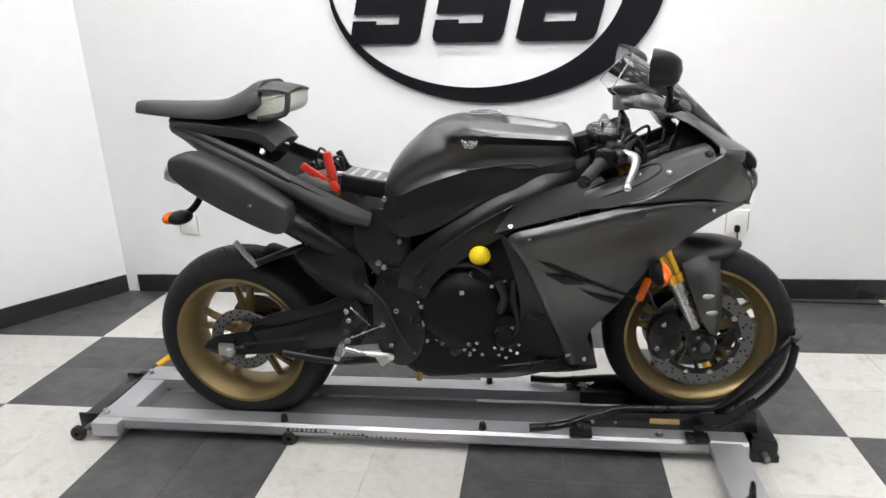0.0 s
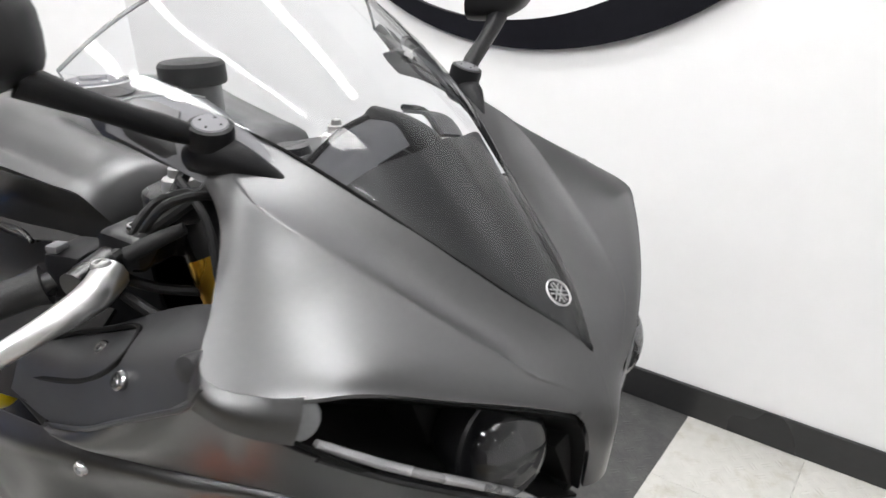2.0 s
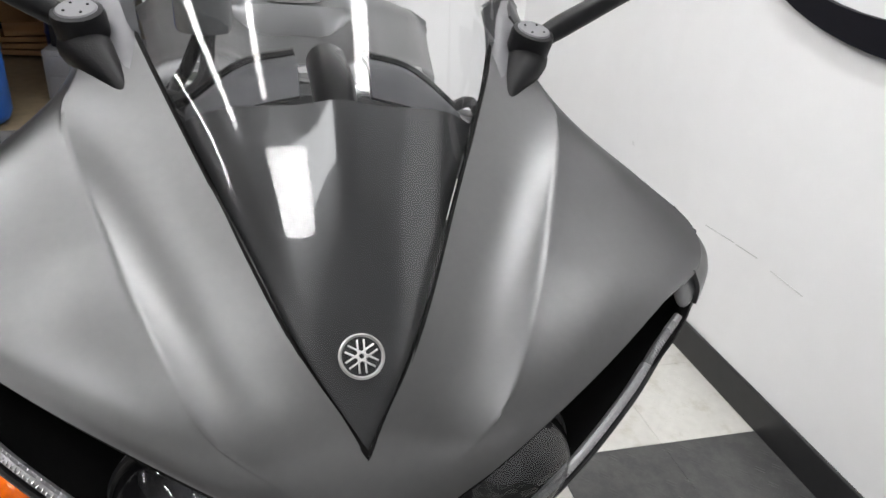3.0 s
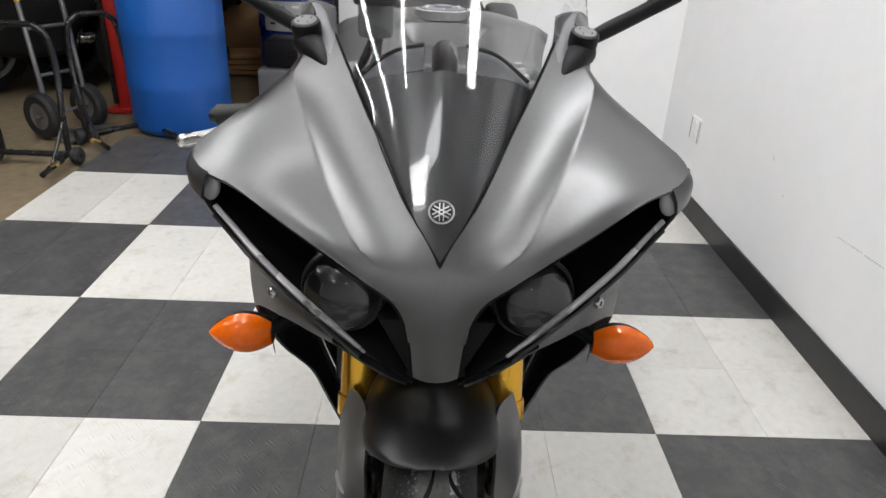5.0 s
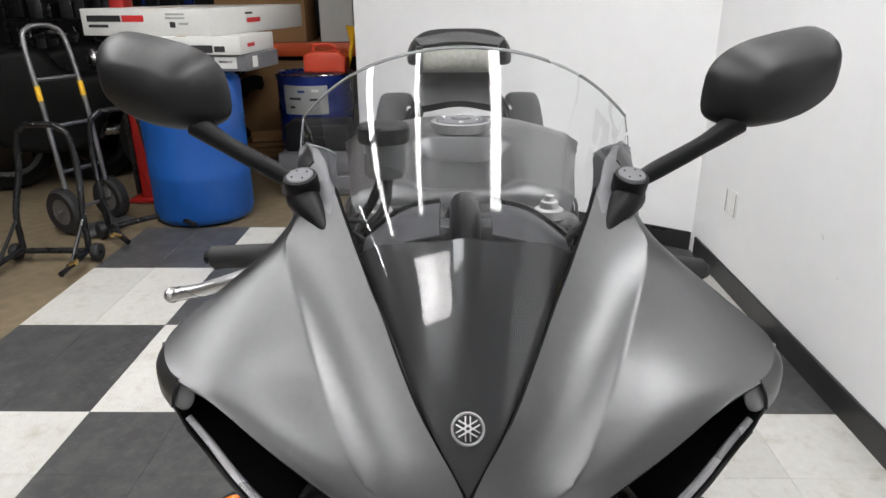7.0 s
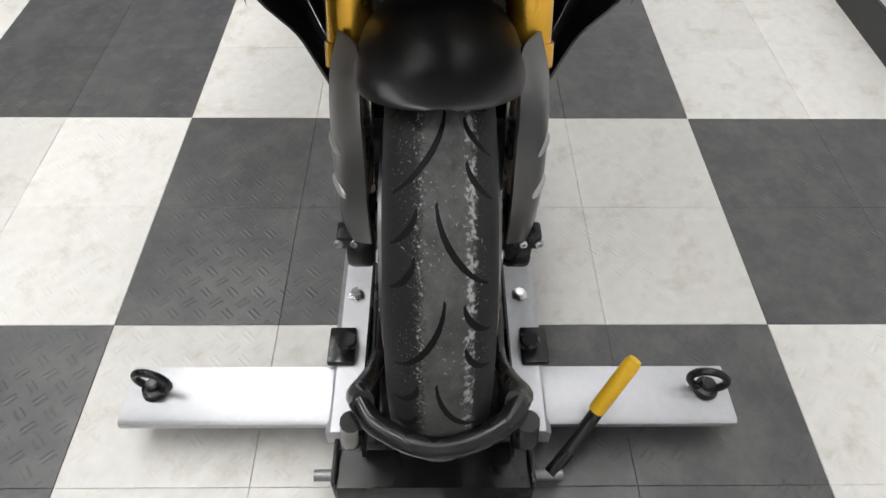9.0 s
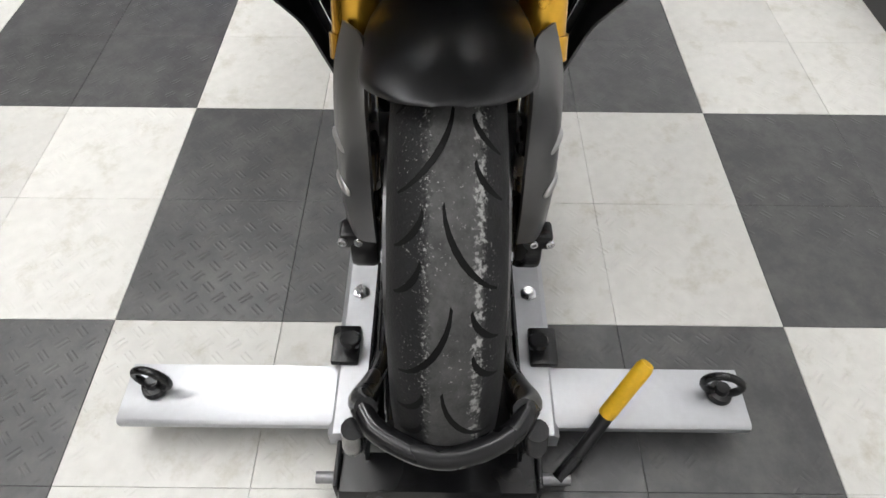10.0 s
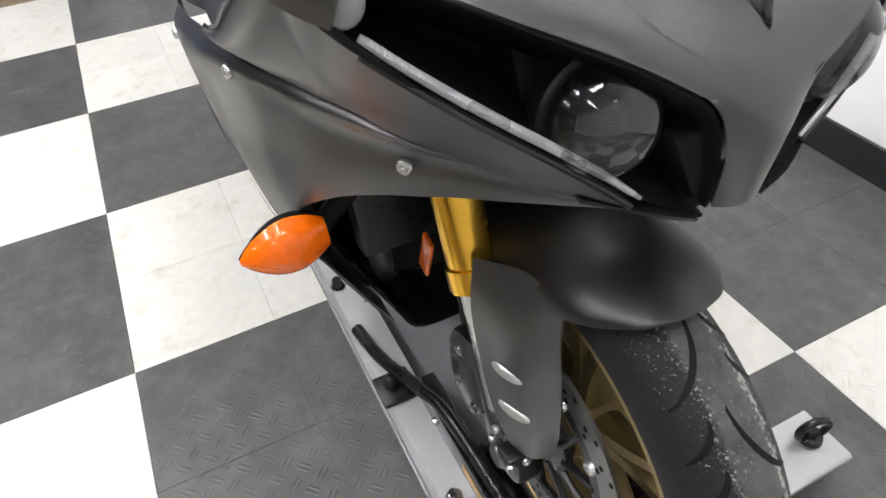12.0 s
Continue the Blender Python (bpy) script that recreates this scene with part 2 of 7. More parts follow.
def spline(points, n, closed=False):
    """n points along a smooth curve through the given ones."""
    p = np.array(points, float)
    k = len(p)
    if k == 2:
        return np.array([p[0] + (p[1] - p[0]) * i / (n - 1) for i in range(n)])
    out = []
    span = k if closed else k - 1
    for i in range(n):
        s = span * i / (n if closed else n - 1)
        a = min(int(s), span - 1)
        f = s - a
        if closed:
            q = [p[(a + d) % k] for d in (-1, 0, 1, 2)]
        else:
            q = [p[a - 1] if a else 2 * p[0] - p[1], p[a], p[a + 1], p[a + 2] if a + 2 < k else 2 * p[-1] - p[-2]]
        out.append(0.5 * (2 * q[1] + (q[2] - q[0]) * f + (2 * q[0] - 5 * q[1] + 4 * q[2] - q[3]) * f * f
                          + (3 * q[1] - q[0] - 3 * q[2] + q[3]) * f ** 3))
    return np.array(out)


def grid_mesh(rows, close_u=False, close_v=False, caps=False):
    """Quads between rows of points."""
    bm = bmesh.new()
    vs = [[bm.verts.new(tuple(map(float, q))) for q in r] for r in rows]
    nr, nc = len(vs), len(vs[0])
    for i in range(nr if close_v else nr - 1):
        for j in range(nc if close_u else nc - 1):
            a, b = vs[i], vs[(i + 1) % nr]
            bm.faces.new((a[j], a[(j + 1) % nc], b[(j + 1) % nc], b[j]))
    if caps:
        bm.faces.new(vs[0]), bm.faces.new(vs[-1][::-1])
    return bm


def sheet(curves, nu=24, nv=14, thick=0.004, side=1, bulge=None):
    """A curved panel through edge and middle curves, with thickness. bulge(u, v): push outwards, in metres."""
    cs = [spline(c, nu) for c in curves]
    rows = [spline([c[i] for c in cs], nv) for i in range(nu)]
    g = np.array(rows)
    if bulge:
        du, dv = np.gradient(g, axis=0), np.gradient(g, axis=1)
        nrm = np.cross(du, dv)
        nrm /= np.linalg.norm(nrm, axis=2, keepdims=True) + 1e-9
        mid = nrm[nu // 2, nv // 2]
        if mid[1] * -1 + mid[0] * 0.5 + mid[2] * 0.4 < 0:
            nrm = -nrm
        for i in range(nu):
            for j in range(nv):
                g[i, j] += nrm[i, j] * bulge(i / (nu - 1), j / (nv - 1))
    g[:, :, 1] *= side
    bm = grid_mesh(g)
    bmesh.ops.recalc_face_normals(bm, faces=bm.faces[:])
    bmesh.ops.solidify(bm, geom=bm.faces[:], thickness=thick)
    return bm


def tube(points, r, n=10, smooth=0, closed=False, bm=None):
    """A round bar along points; r may be a list."""
    p = spline(points, smooth, closed) if smooth else np.array(points, float)
    k = len(p)
    rr = np.interp(np.linspace(0, 1, k), np.linspace(0, 1, len(r)), r) if isinstance(r, (list, tuple)) else [r] * k
    rows, ref = [], None
    for i in range(k):
        d = Vector(p[(i + 1) % k] - p[i - 1]) if closed else Vector(p[min(i + 1, k - 1)] - p[max(i - 1, 0)])
        d.normalize()
        if ref is None:
            ref = d.orthogonal().normalized()
        a = (ref - d * ref.dot(d)).normalized()
        b = d.cross(a)
        ref = a
        rows.append([Vector(p[i]) + (a * math.cos(t) + b * math.sin(t)) * float(rr[i]) for t in (2 * math.pi * j / n for j in range(n))])
    made = grid_mesh(rows, True, closed, not closed)
    return join(bm, made)


def join(bm, other):
    if bm is None:
        return other
    me = bpy.data.meshes.new("t")
    other.to_mesh(me)
    other.free()
    bm.from_mesh(me)
    bpy.data.meshes.remove(me)
    return bm


def lathe(profile, centre=(0, 0, 0), axis="y", n=32, close=False, bm=None):
    """Turns (radius, along) round an axis through the centre."""
    rows = []
    for r, h in profile:
        row = []
        for j in range(n):
            t = 2 * math.pi * j / n
            c, s = r * math.cos(t), r * math.sin(t)
            q = {"y": (c, h, s), "z": (c, s, h), "x": (h, c, s)}[axis]
            row.append((q[0] + centre[0], q[1] + centre[1], q[2] + centre[2]))
        rows.append(row)
    return join(bm, grid_mesh(rows, True, close, not close))


def aim(bm, to, at):
    """Turns a bmesh built along z to point along to, and moves it to at."""
    q = Vector(to).to_track_quat("Z", "Y").to_matrix().to_4x4()
    bmesh.ops.transform(bm, matrix=Matrix.Translation(at) @ q, verts=bm.verts[:])
    return bm


def box(c, s, bevel=0.004, rot=(0, 0, 0), bm=None, seg=2):
    b = bmesh.new()
    bmesh.ops.create_cube(b, size=1)
    bmesh.ops.scale(b, vec=s, verts=b.verts[:])
    if bevel:
        bmesh.ops.bevel(b, geom=b.edges[:], offset=min(bevel, min(s) * 0.45), segments=seg, affect="EDGES", profile=0.5)
    bmesh.ops.transform(b, matrix=pose(*c, *rot), verts=b.verts[:])
    return join(bm, b)


def slab(outline, y0, y1, bevel=0.006, n=0, bm=None, plane="xz", seg=2):
    """An outline extruded from y0 to y1 with rounded edges; n: smooth the outline to so many points."""
    pts = spline(outline, n, True) if n else np.array(outline, float)
    b = bmesh.new()
    put = (lambda p, h: (p[0], h, p[1])) if plane == "xz" else (lambda p, h: (p[0], p[1], h)) if plane == "xy" else (lambda p, h: (h, p[0], p[1]))
    lo = [b.verts.new(put(p, y0)) for p in pts]
    hi = [b.verts.new(put(p, y1)) for p in pts]
    b.faces.new(lo), b.faces.new(hi[::-1])
    for i in range(len(pts)):
        j = (i + 1) % len(pts)
        b.faces.new((lo[i], hi[i], hi[j], lo[j]))
    bmesh.ops.recalc_face_normals(b, faces=b.faces[:])
    if bevel:
        rim = [e for f in b.faces if len(f.verts) == len(pts) for e in f.edges] if len(pts) != 4 else b.edges[:]
        bmesh.ops.bevel(b, geom=list(set(rim)), offset=bevel, segments=seg, affect="EDGES", profile=0.5)
    return join(bm, b)


def ball(c, r, n=16, bm=None):
    b = bmesh.new()
    bmesh.ops.create_uvsphere(b, u_segments=n, v_segments=n // 2 + 2, radius=1)
    bmesh.ops.transform(b, matrix=Matrix.Translation(c) @ Matrix.Diagonal((*((r, r, r) if isinstance(r, (int, float)) else r), 1)), verts=b.verts[:])
    return join(bm, b)


def bolt(c, to, r=0.006, h=0.004):
    """A domed bolt head with a socket, facing to."""
    b = lathe([(r * 0.45, h * 0.4), (r * 0.5, h), (r * 0.8, h), (r, h * 0.55), (r, -0.002)], axis="z", n=12)
    return aim(b, to, c)

# ---- the room ----
S, TILE = 0.61, 0.305
WALL_Y = 1.21
H = 3.0


def structure(name, bm, material, label, smooth=0, parent=None):
    ob = part(name, bm, material, parent, smooth=smooth)
    return tagged(ob, label, "setting", kind="structure")


wall_n = structure("wall_north", box((1.2, WALL_Y + 0.075, H / 2), (6.7, 0.15, H), 0), WALL, "white painted showroom wall behind the motorcycle")
CORNER, ALONG = Vector((-2.07, WALL_Y, 0)), Vector((-0.56, -0.83, 0)).normalized()
FACE = Vector((0.83, -0.56, 0)).normalized()
mid = CORNER + ALONG * 1.14 - FACE * 0.06
structure("wall_west", box((mid.x, mid.y, H / 2), (2.28, 0.12, H), 0.004, (0, 0, math.degrees(math.atan2(ALONG.y, ALONG.x)))), WALL, "white painted slanting wall that ends beside the workshop")
# unseen wall, white so that its bounce brightens the front fender
structure("wall_east", box((4.55, -2.4, H / 2), (0.1, 7.5, H), 0), WALL, "unseen white wall, added to reflect light onto the fender")
# unseen wall, near black so that the motorcycle's side mirrors less
structure("wall_south", box((1.35, -6.2, H / 2), (6.5, 0.1, H), 0), SHOPWALL, "unseen near-black wall, added to darken reflections")
structure("wall_shop_back", box((-7.0, -2.4, H / 2), (0.1, 7.7, H), 0), SHOPWALL, "workshop wall far behind the shelves, its gloom in the colour")
structure("wall_shop_side", box((-4.5, -6.2, H / 2), (4.9, 0.1, H), 0), SHOPWALL, "workshop side wall, its gloom in the colour")
structure("wall_shop_north", box((-4.9, 1.36, H / 2), (4.3, 0.1, H), 0), SHOPWALL, "workshop wall behind the rack, its gloom in the colour")
# unseen; toned down to grey so that the paint mirrors less light
structure("ceiling", box((-1.2, -2.4, H + 0.05), (11.8, 7.7, 0.1), 0), CEIL, "unseen ceiling with strip lights, greyed to dim reflections")
structure("floor", box((-1.2, -2.4, -0.06), (11.8, 7.7, 0.1), 0), CONCRETE, "brown concrete workshop floor, stained")
bed = structure("floor_bed", box((0.91, -0.31, -0.007), (6.7, 3.04, 0.006), 0), GROUT, "thin dark joint bed under the floor tiles")
structure("baseboard", box((1.2, WALL_Y - 0.006, 0.05), (6.4, 0.012, 0.1), 0.003), BASE, "black vinyl baseboard along the long wall")
mid = CORNER + ALONG * 1.14 + FACE * 0.006
structure("baseboard_2", box((mid.x, mid.y, 0.05), (2.27, 0.012, 0.1), 0.003, (0, 0, math.degrees(math.atan2(ALONG.y, ALONG.x)))), BASE, "black vinyl baseboard along the slanting wall")

# grey scuffs that something left along the wall
SCUFF = mat("wall_scuff", (0.58, 0.58, 0.58), 0.7, vary=0.3, scale=60)
for x, z, w, tilt in ((-0.36, 0.416, 0.13, -4), (-0.24, 0.422, 0.09, -3), (-0.08, 0.415, 0.12, 2), (-0.774, 0.403, 0.012, 30), (-0.9, 0.5, 0.02, 50), (0.3, 0.44, 0.05, -8)):
    part("scuff_mark", box((x, WALL_Y - 0.0006, z), (w, 0.001, 0.0025), 0, (0, tilt, 0)), SCUFF, wall_n)

# fluorescent strips under the ceiling, in rows along the room
def strip_light(x, y, length, lamp, w=0.07):
    t = thing("strip_light", "white strip light under the ceiling, inferred or added as fill", "ceiling light", (x, y, H), "strip lights")
    part("housing", box((0, 0, -0.03), (length, w + 0.08, 0.05), 0.006), CEIL, t)
    part("diffuser", slab([(-w / 2, -0.055), (w / 2, -0.055), (w / 2 * 0.8, -0.095), (-w / 2 * 0.8, -0.095)], -length / 2 + 0.02, length / 2 - 0.02, 0.003, plane="yz"), lamp, t, smooth=30)
    return t


# rows follow the windscreen's reflections; the narrow strip is added to brighten the tank
for ly, wide in ((-1.85, 0.18), (-0.75, 0.08), (0.5, 0.18)):
    for lx in (-1.1, 0.42):
        strip_light(lx, ly, 1.45, LAMP, wide if ly < 0 or lx > 0 else 0.06)
strip_light(1.6, -0.66, 0.34, PANEL, 0.8)
# three unseen strips, added as fill for the fender, east wall and room
strip_light(3.1, -1.85, 1.45, LAMP, 0.1)
strip_light(4.1, 0.1, 0.5, LAMP, 0.16)
strip_light(0.5, -3.9, 1.45, LAMP, 0.12)
# unseen strip, added to light the rack and its boxes
strip_light(-3.5, -0.55, 1.3, LAMPS, 0.16)

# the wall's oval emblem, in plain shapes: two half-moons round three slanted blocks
emblem = thing("wall_emblem", "black oval emblem painted on the white wall", "wall sign", (0.0, WALL_Y, 1.505))
emblem.matrix_basis = pose(0.0, WALL_Y, 1.505, 0, 1.5, 0)


def crescent(outer, inner, t0, t1, n=48):
    """The space between two ellipses (cx, cz, a, b), from angle t0 to t1."""
    pts = []
    for (cx, cz, a, b), rev in ((outer, 1), (inner, -1)):
        ring = [(cx + a * math.cos(radians(t0 + (t1 - t0) * i / n)), cz + b * math.sin(radians(t0 + (t1 - t0) * i / n))) for i in range(n + 1)]
        pts.append(ring[::rev])
    bm = bmesh.new()
    a, b = pts[0], pts[1][::-1]
    rows = [[(x, -0.003, z) for x, z in a], [(x, -0.003, z) for x, z in b]]
    bm = grid_mesh(rows)
    lift = bmesh.ops.extrude_face_region(bm, geom=bm.faces[:])
    bmesh.ops.translate(bm, verts=[v for v in lift["geom"] if isinstance(v, bmesh.types.BMVert)], vec=(0, -0.018, 0))
    return bm


part("ring", crescent((0.012, 0.0, 0.762, 0.523), (-0.066, 0.03, 0.676, 0.482), -180, 180, 72), LOGO, emblem, smooth=0)


def block(x0, x1, z0, z1, lean, holes):
    """A slanted rounded letter-sized block with plain slots."""
    bm = None
    t = (z1 - z0) / 5
    c = 0.035
    for za, zb, low, high in [(z0, z0 + t * 1.25, c, 0), (z0 + 1.9 * t, z0 + 3.1 * t, 0, 0), (z1 - t * 1.25, z1, 0, c)]:
        outline = [(x0 + low, za), (x1 - low, za), (x1 - low * 0.3, za + low * 0.3), (x1, za + low), (x1, zb - high), (x1 - high * 0.3, zb - high * 0.3), (x1 - high, zb), (x0 + high, zb), (x0 + high * 0.3, zb - high * 0.3), (x0, zb - high), (x0, za + low), (x0 + low * 0.3, za + low * 0.3)]
        outline = [q for k, q in enumerate(outline) if q != outline[k - 1]]
        bm = slab([(x + lean * z, z) for x, z in outline], -0.024, -0.002, 0.0, bm=bm)
    for a, za, zb in holes:
        xa = x0 if a == 0 else x1 - 0.11
        za, zb = z0 + za * t, z0 + zb * t
        bm = slab([(xa + lean * za, za), (xa + 0.11 + lean * za, za), (xa + 0.11 + lean * zb, zb), (xa + lean * zb, zb)], -0.0235, -0.002, 0.0, bm=bm)
    return bm


for bx in (-0.605, -0.215):
    part("emblem_block", block(bx, bx + 0.33, -0.247, 0.095, 0.22, [(1, 0.5, 2.5), (0, 2.5, 4.5), (0, 0.4, 1.5)]), LOGO, emblem, smooth=0)
part("emblem_block", block(0.175, 0.535, -0.247, 0.095, 0.22, [(0, 0.2, 4.8), (1, 0.5, 2.4), (1, 2.6, 4.5)]), LOGO, emblem, smooth=0)


def outlet(x, cord):
    t = thing("wall_outlet", "white wall outlet with a black cord" if cord else "white wall outlet with nothing plugged in", "outlet", (x, WALL_Y, 0.39), "wall outlets")
    part("plate", box((0, -0.004, 0), (0.112, 0.008, 0.115), 0.003), PLATE, t)
    for dx in (-0.05, 0.05):
        part("plate_edge", box((dx, -0.009, 0), (0.003, 0.002, 0.1), 0.0005), DIMSTEEL, t)
    for dz in (-0.026, 0.026):
        part("socket", lathe([(0.001, -0.011), (0.016, -0.011), (0.017, -0.006)], (0, 0, dz), n=16), PLATE, t)
    if cord:
        part("plug", box((0.0, -0.022, -0.03), (0.024, 0.026, 0.034), 0.006), BLACK, t)
        part("cord", tube([(0, -0.03, -0.045), (0.006, -0.03, -0.1), (0.028, -0.02, -0.18), (0.03, -0.018, -0.3), (0.045, -0.03, -0.375), (0.2, -0.05, -0.383), (0.7, -0.08, -0.384), (1.4, -0.05, -0.384)], 0.0035, 6, smooth=40), RUBBER, t)


outlet(1.158, True)
outlet(-1.642, False)

# ---- the motorcycle ----
bike = thing("motorcycle", "matte grey sport motorcycle with gold wheels and no seat", "motorcycle", (0, Y0, 0))
FX, FZ, FR = 0.718, 0.373, 0.289      # front axle and tyre radius
RX, RZ, RR = -0.768, 0.337, 0.313     # rear axle and tyre radius


def tyre_point(cx, cz, R, w, h, turn, a, lift=0.0):
    """A point of the tyre's surface: turn round the axle, a across the tread (degrees)."""
    r = R - h + (h + lift) * math.cos(radians(a))
    y = (w + lift) * math.sin(radians(a))
    return (cx + r * math.sin(radians(turn)), y, cz + r * math.cos(radians(turn)))


TREAD = mat("worn_tread", (0.012, 0.012, 0.013), 0.62, spec=0.25, vary=0.25, scale=30, bump=0.3, bump_scale=350)


def tread_wear():
    """Pale scuffs: patches, specks and one ragged line round the tread."""
    nt = TREAD.node_tree
    p = nt.nodes["Principled BSDF"]
    tc = nt.nodes["Texture Coordinate"]
    sep = nt.nodes.new("ShaderNodeSeparateXYZ")
    nt.links.new(tc.outputs["Object"], sep.inputs[0])

    def noise_at(s, d, rough=0.6):
        n = nt.nodes.new("ShaderNodeTexNoise")
        n.inputs["Scale"].default_value, n.inputs["Detail"].default_value, n.inputs["Roughness"].default_value = s, d, rough
        nt.links.new(tc.outputs["Object"], n.inputs["Vector"])
        return n.outputs["Fac"]

    def ranged(v, a, b, lo=0.0, hi=1.0):
        r = nt.nodes.new("ShaderNodeMapRange")
        for k, x in (("From Min", a), ("From Max", b), ("To Min", lo), ("To Max", hi)):
            r.inputs[k].default_value = x
        nt.links.new(v, r.inputs["Value"])
        return r.outputs[0]

    def op(kind, a, b):
        n = nt.nodes.new("ShaderNodeMath")
        n.operation = kind
        for i, v in enumerate((a, b)):
            if isinstance(v, float):
                n.inputs[i].default_value = v
            else:
                nt.links.new(v, n.inputs[i])
        return n.outputs[0]
    y = sep.outputs[1]
    wob = op("ADD", y, ranged(noise_at(220, 3), 0.3, 0.7, -0.004, 0.004))
    line = ranged(op("ABSOLUTE", op("SUBTRACT", wob, 0.028), 0.0), 0.006, 0.002)
    line = op("MULTIPLY", line, ranged(noise_at(120, 4), 0.42, 0.55))
    band = ranged(op("ABSOLUTE", op("SUBTRACT", wob, 0.006), 0.0), 0.029, 0.020)
    left = ranged(op("ABSOLUTE", op("ADD", wob, 0.019), 0.0), 0.007, 0.002)
    left = op("MULTIPLY", left, ranged(noise_at(260, 3), 0.56, 0.66))
    patches = op("MULTIPLY", ranged(noise_at(28, 6, 0.7), 0.34, 0.66, 0.4, 1.0), band)
    specks = op("MULTIPLY", ranged(noise_at(300, 3), 0.62, 0.70), ranged(noise_at(16, 3), 0.42, 0.6))
    specks = op("MULTIPLY", specks, ranged(op("ABSOLUTE", y, 0.0), 0.05, 0.04))
    fac = op("MAXIMUM", op("MAXIMUM", op("MULTIPLY", line, 0.9), op("MULTIPLY", patches, 0.24)), op("MULTIPLY", op("MAXIMUM", specks, left), 0.8))
    mix = nt.nodes.new("ShaderNodeMix")
    mix.data_type = "RGBA"
    old = p.inputs["Base Color"].links[0].from_socket
    nt.links.new(fac, mix.inputs["Factor"])
    nt.links.new(old, mix.inputs["A"])
    mix.inputs["B"].default_value = (0.34, 0.34, 0.33, 1)
    nt.links.new(mix.outputs["Result"], p.inputs["Base Color"])


tread_wear()


def wheel(name, cx, cz, R, w, h, rim_r, hub_w, spokes, label):
    wh = new(name)
    wh.parent = bike
    wh["label"] = label
    prof = []
    bead = math.degrees(math.acos((rim_r + 0.004 - (R - h)) / h))
    for i in range(33):
        a = bead * (i / 16 - 1)
        prof.append((R - h + h * math.cos(radians(a)), w * math.sin(radians(a))))
    prof += [(rim_r - 0.012, w * 0.72), (rim_r - 0.012, -w * 0.72)]
    part("tyre", lathe(prof, (cx, 0, cz), n=96, close=True), TREAD, wh, "worn black rubber tyre", smooth=30)
    # rim: flanges and drop well
    fw = w * 0.95
    outer = [(rim_r + 0.004, -fw), (rim_r + 0.008, -fw + 0.004), (rim_r - 0.004, -fw + 0.01), (rim_r - 0.012, -fw + 0.02), (rim_r - 0.03, -fw * 0.45), (rim_r - 0.03, fw * 0.45), (rim_r - 0.012, fw - 0.02), (rim_r - 0.004, fw - 0.01), (rim_r + 0.008, fw - 0.004), (rim_r + 0.004, fw)]
    inner = [(rim_r - 0.008, fw), (rim_r - 0.016, fw - 0.012), (rim_r - 0.04, fw * 0.5), (rim_r - 0.044, 0), (rim_r - 0.04, -fw * 0.5), (rim_r - 0.016, -fw + 0.012), (rim_r - 0.008, -fw)]
    part("rim", lathe(outer + inner, (cx, 0, cz), n=96, close=True), WHEEL, wh, "gold painted cast rim", smooth=35)
    part("hub", lathe([(0.02, -hub_w), (0.038, -hub_w), (0.045, -hub_w + 0.012), (0.04, 0), (0.045, hub_w - 0.012), (0.038, hub_w), (0.02, hub_w)], (cx, 0, cz), n=32), WHEEL, wh)
    for k in range(spokes):
        t = 2 * math.pi * k / spokes + 0.35
        for d in (-1, 1):
            d0, d1 = 0.10 * d, 0.17 * d
            pts = []
            for f, dd, rad in ((0, d0 * 2.2, 0.04), (0.35, d0 * 1.1, 0.09), (1, d1, rim_r - 0.036)):
                pts.append((cx + rad * math.cos(t + dd), 0.0, cz + rad * math.sin(t + dd)))
            p = spline(pts, 8)
            rows = []
            for i, q in enumerate(p):
                f = i / 7
                dx, dz = -math.sin(t), math.cos(t)
                ww, tt = 0.014 - 0.003 * f, 0.02 - 0.008 * f
                rows.append([(q[0] + dx * ww * a, tt * b, q[2] + dz * ww * a) for a, b in ((-1, -0.5), (-0.6, -1), (0.6, -1), (1, -0.5), (1, 0.5), (0.6, 1), (-0.6, 1), (-1, 0.5))])
            part("spoke", grid_mesh(rows, True, False, True), WHEEL, wh)
    return wh


def disc(wh, cx, cz, y, r0, r1, name="brake_disc"):
    s = 1 if y > 0 else -1
    d = part(name, lathe([(r0, y - 0.0025), (r1, y - 0.0025), (r1, y + 0.0025), (r0, y + 0.0025)], (cx, 0, cz), n=64, close=True), STEELD, wh, "drilled steel brake disc")
    # dark spots laid on the steel stand for the shade in drilled holes
    holes = None
    n = 40
    for k in range(n):
        for q, rr in ((0, r0 + 0.2 * (r1 - r0)), (0.33, r0 + 0.5 * (r1 - r0)), (0.66, r0 + 0.8 * (r1 - r0))):
            t = 2 * math.pi * (k + q) / n
            if (k + int(q * 3)) % 2:
                continue
            holes = lathe([(0.0005, y + s * 0.0031), (0.0036, y + s * 0.0031), (0.0036, y)], (cx + rr * math.cos(t), 0, cz + rr * math.sin(t)), n=8, bm=holes)
    tagged(part("drill_hole", holes, VOID, d), kind="stuff")
    return d


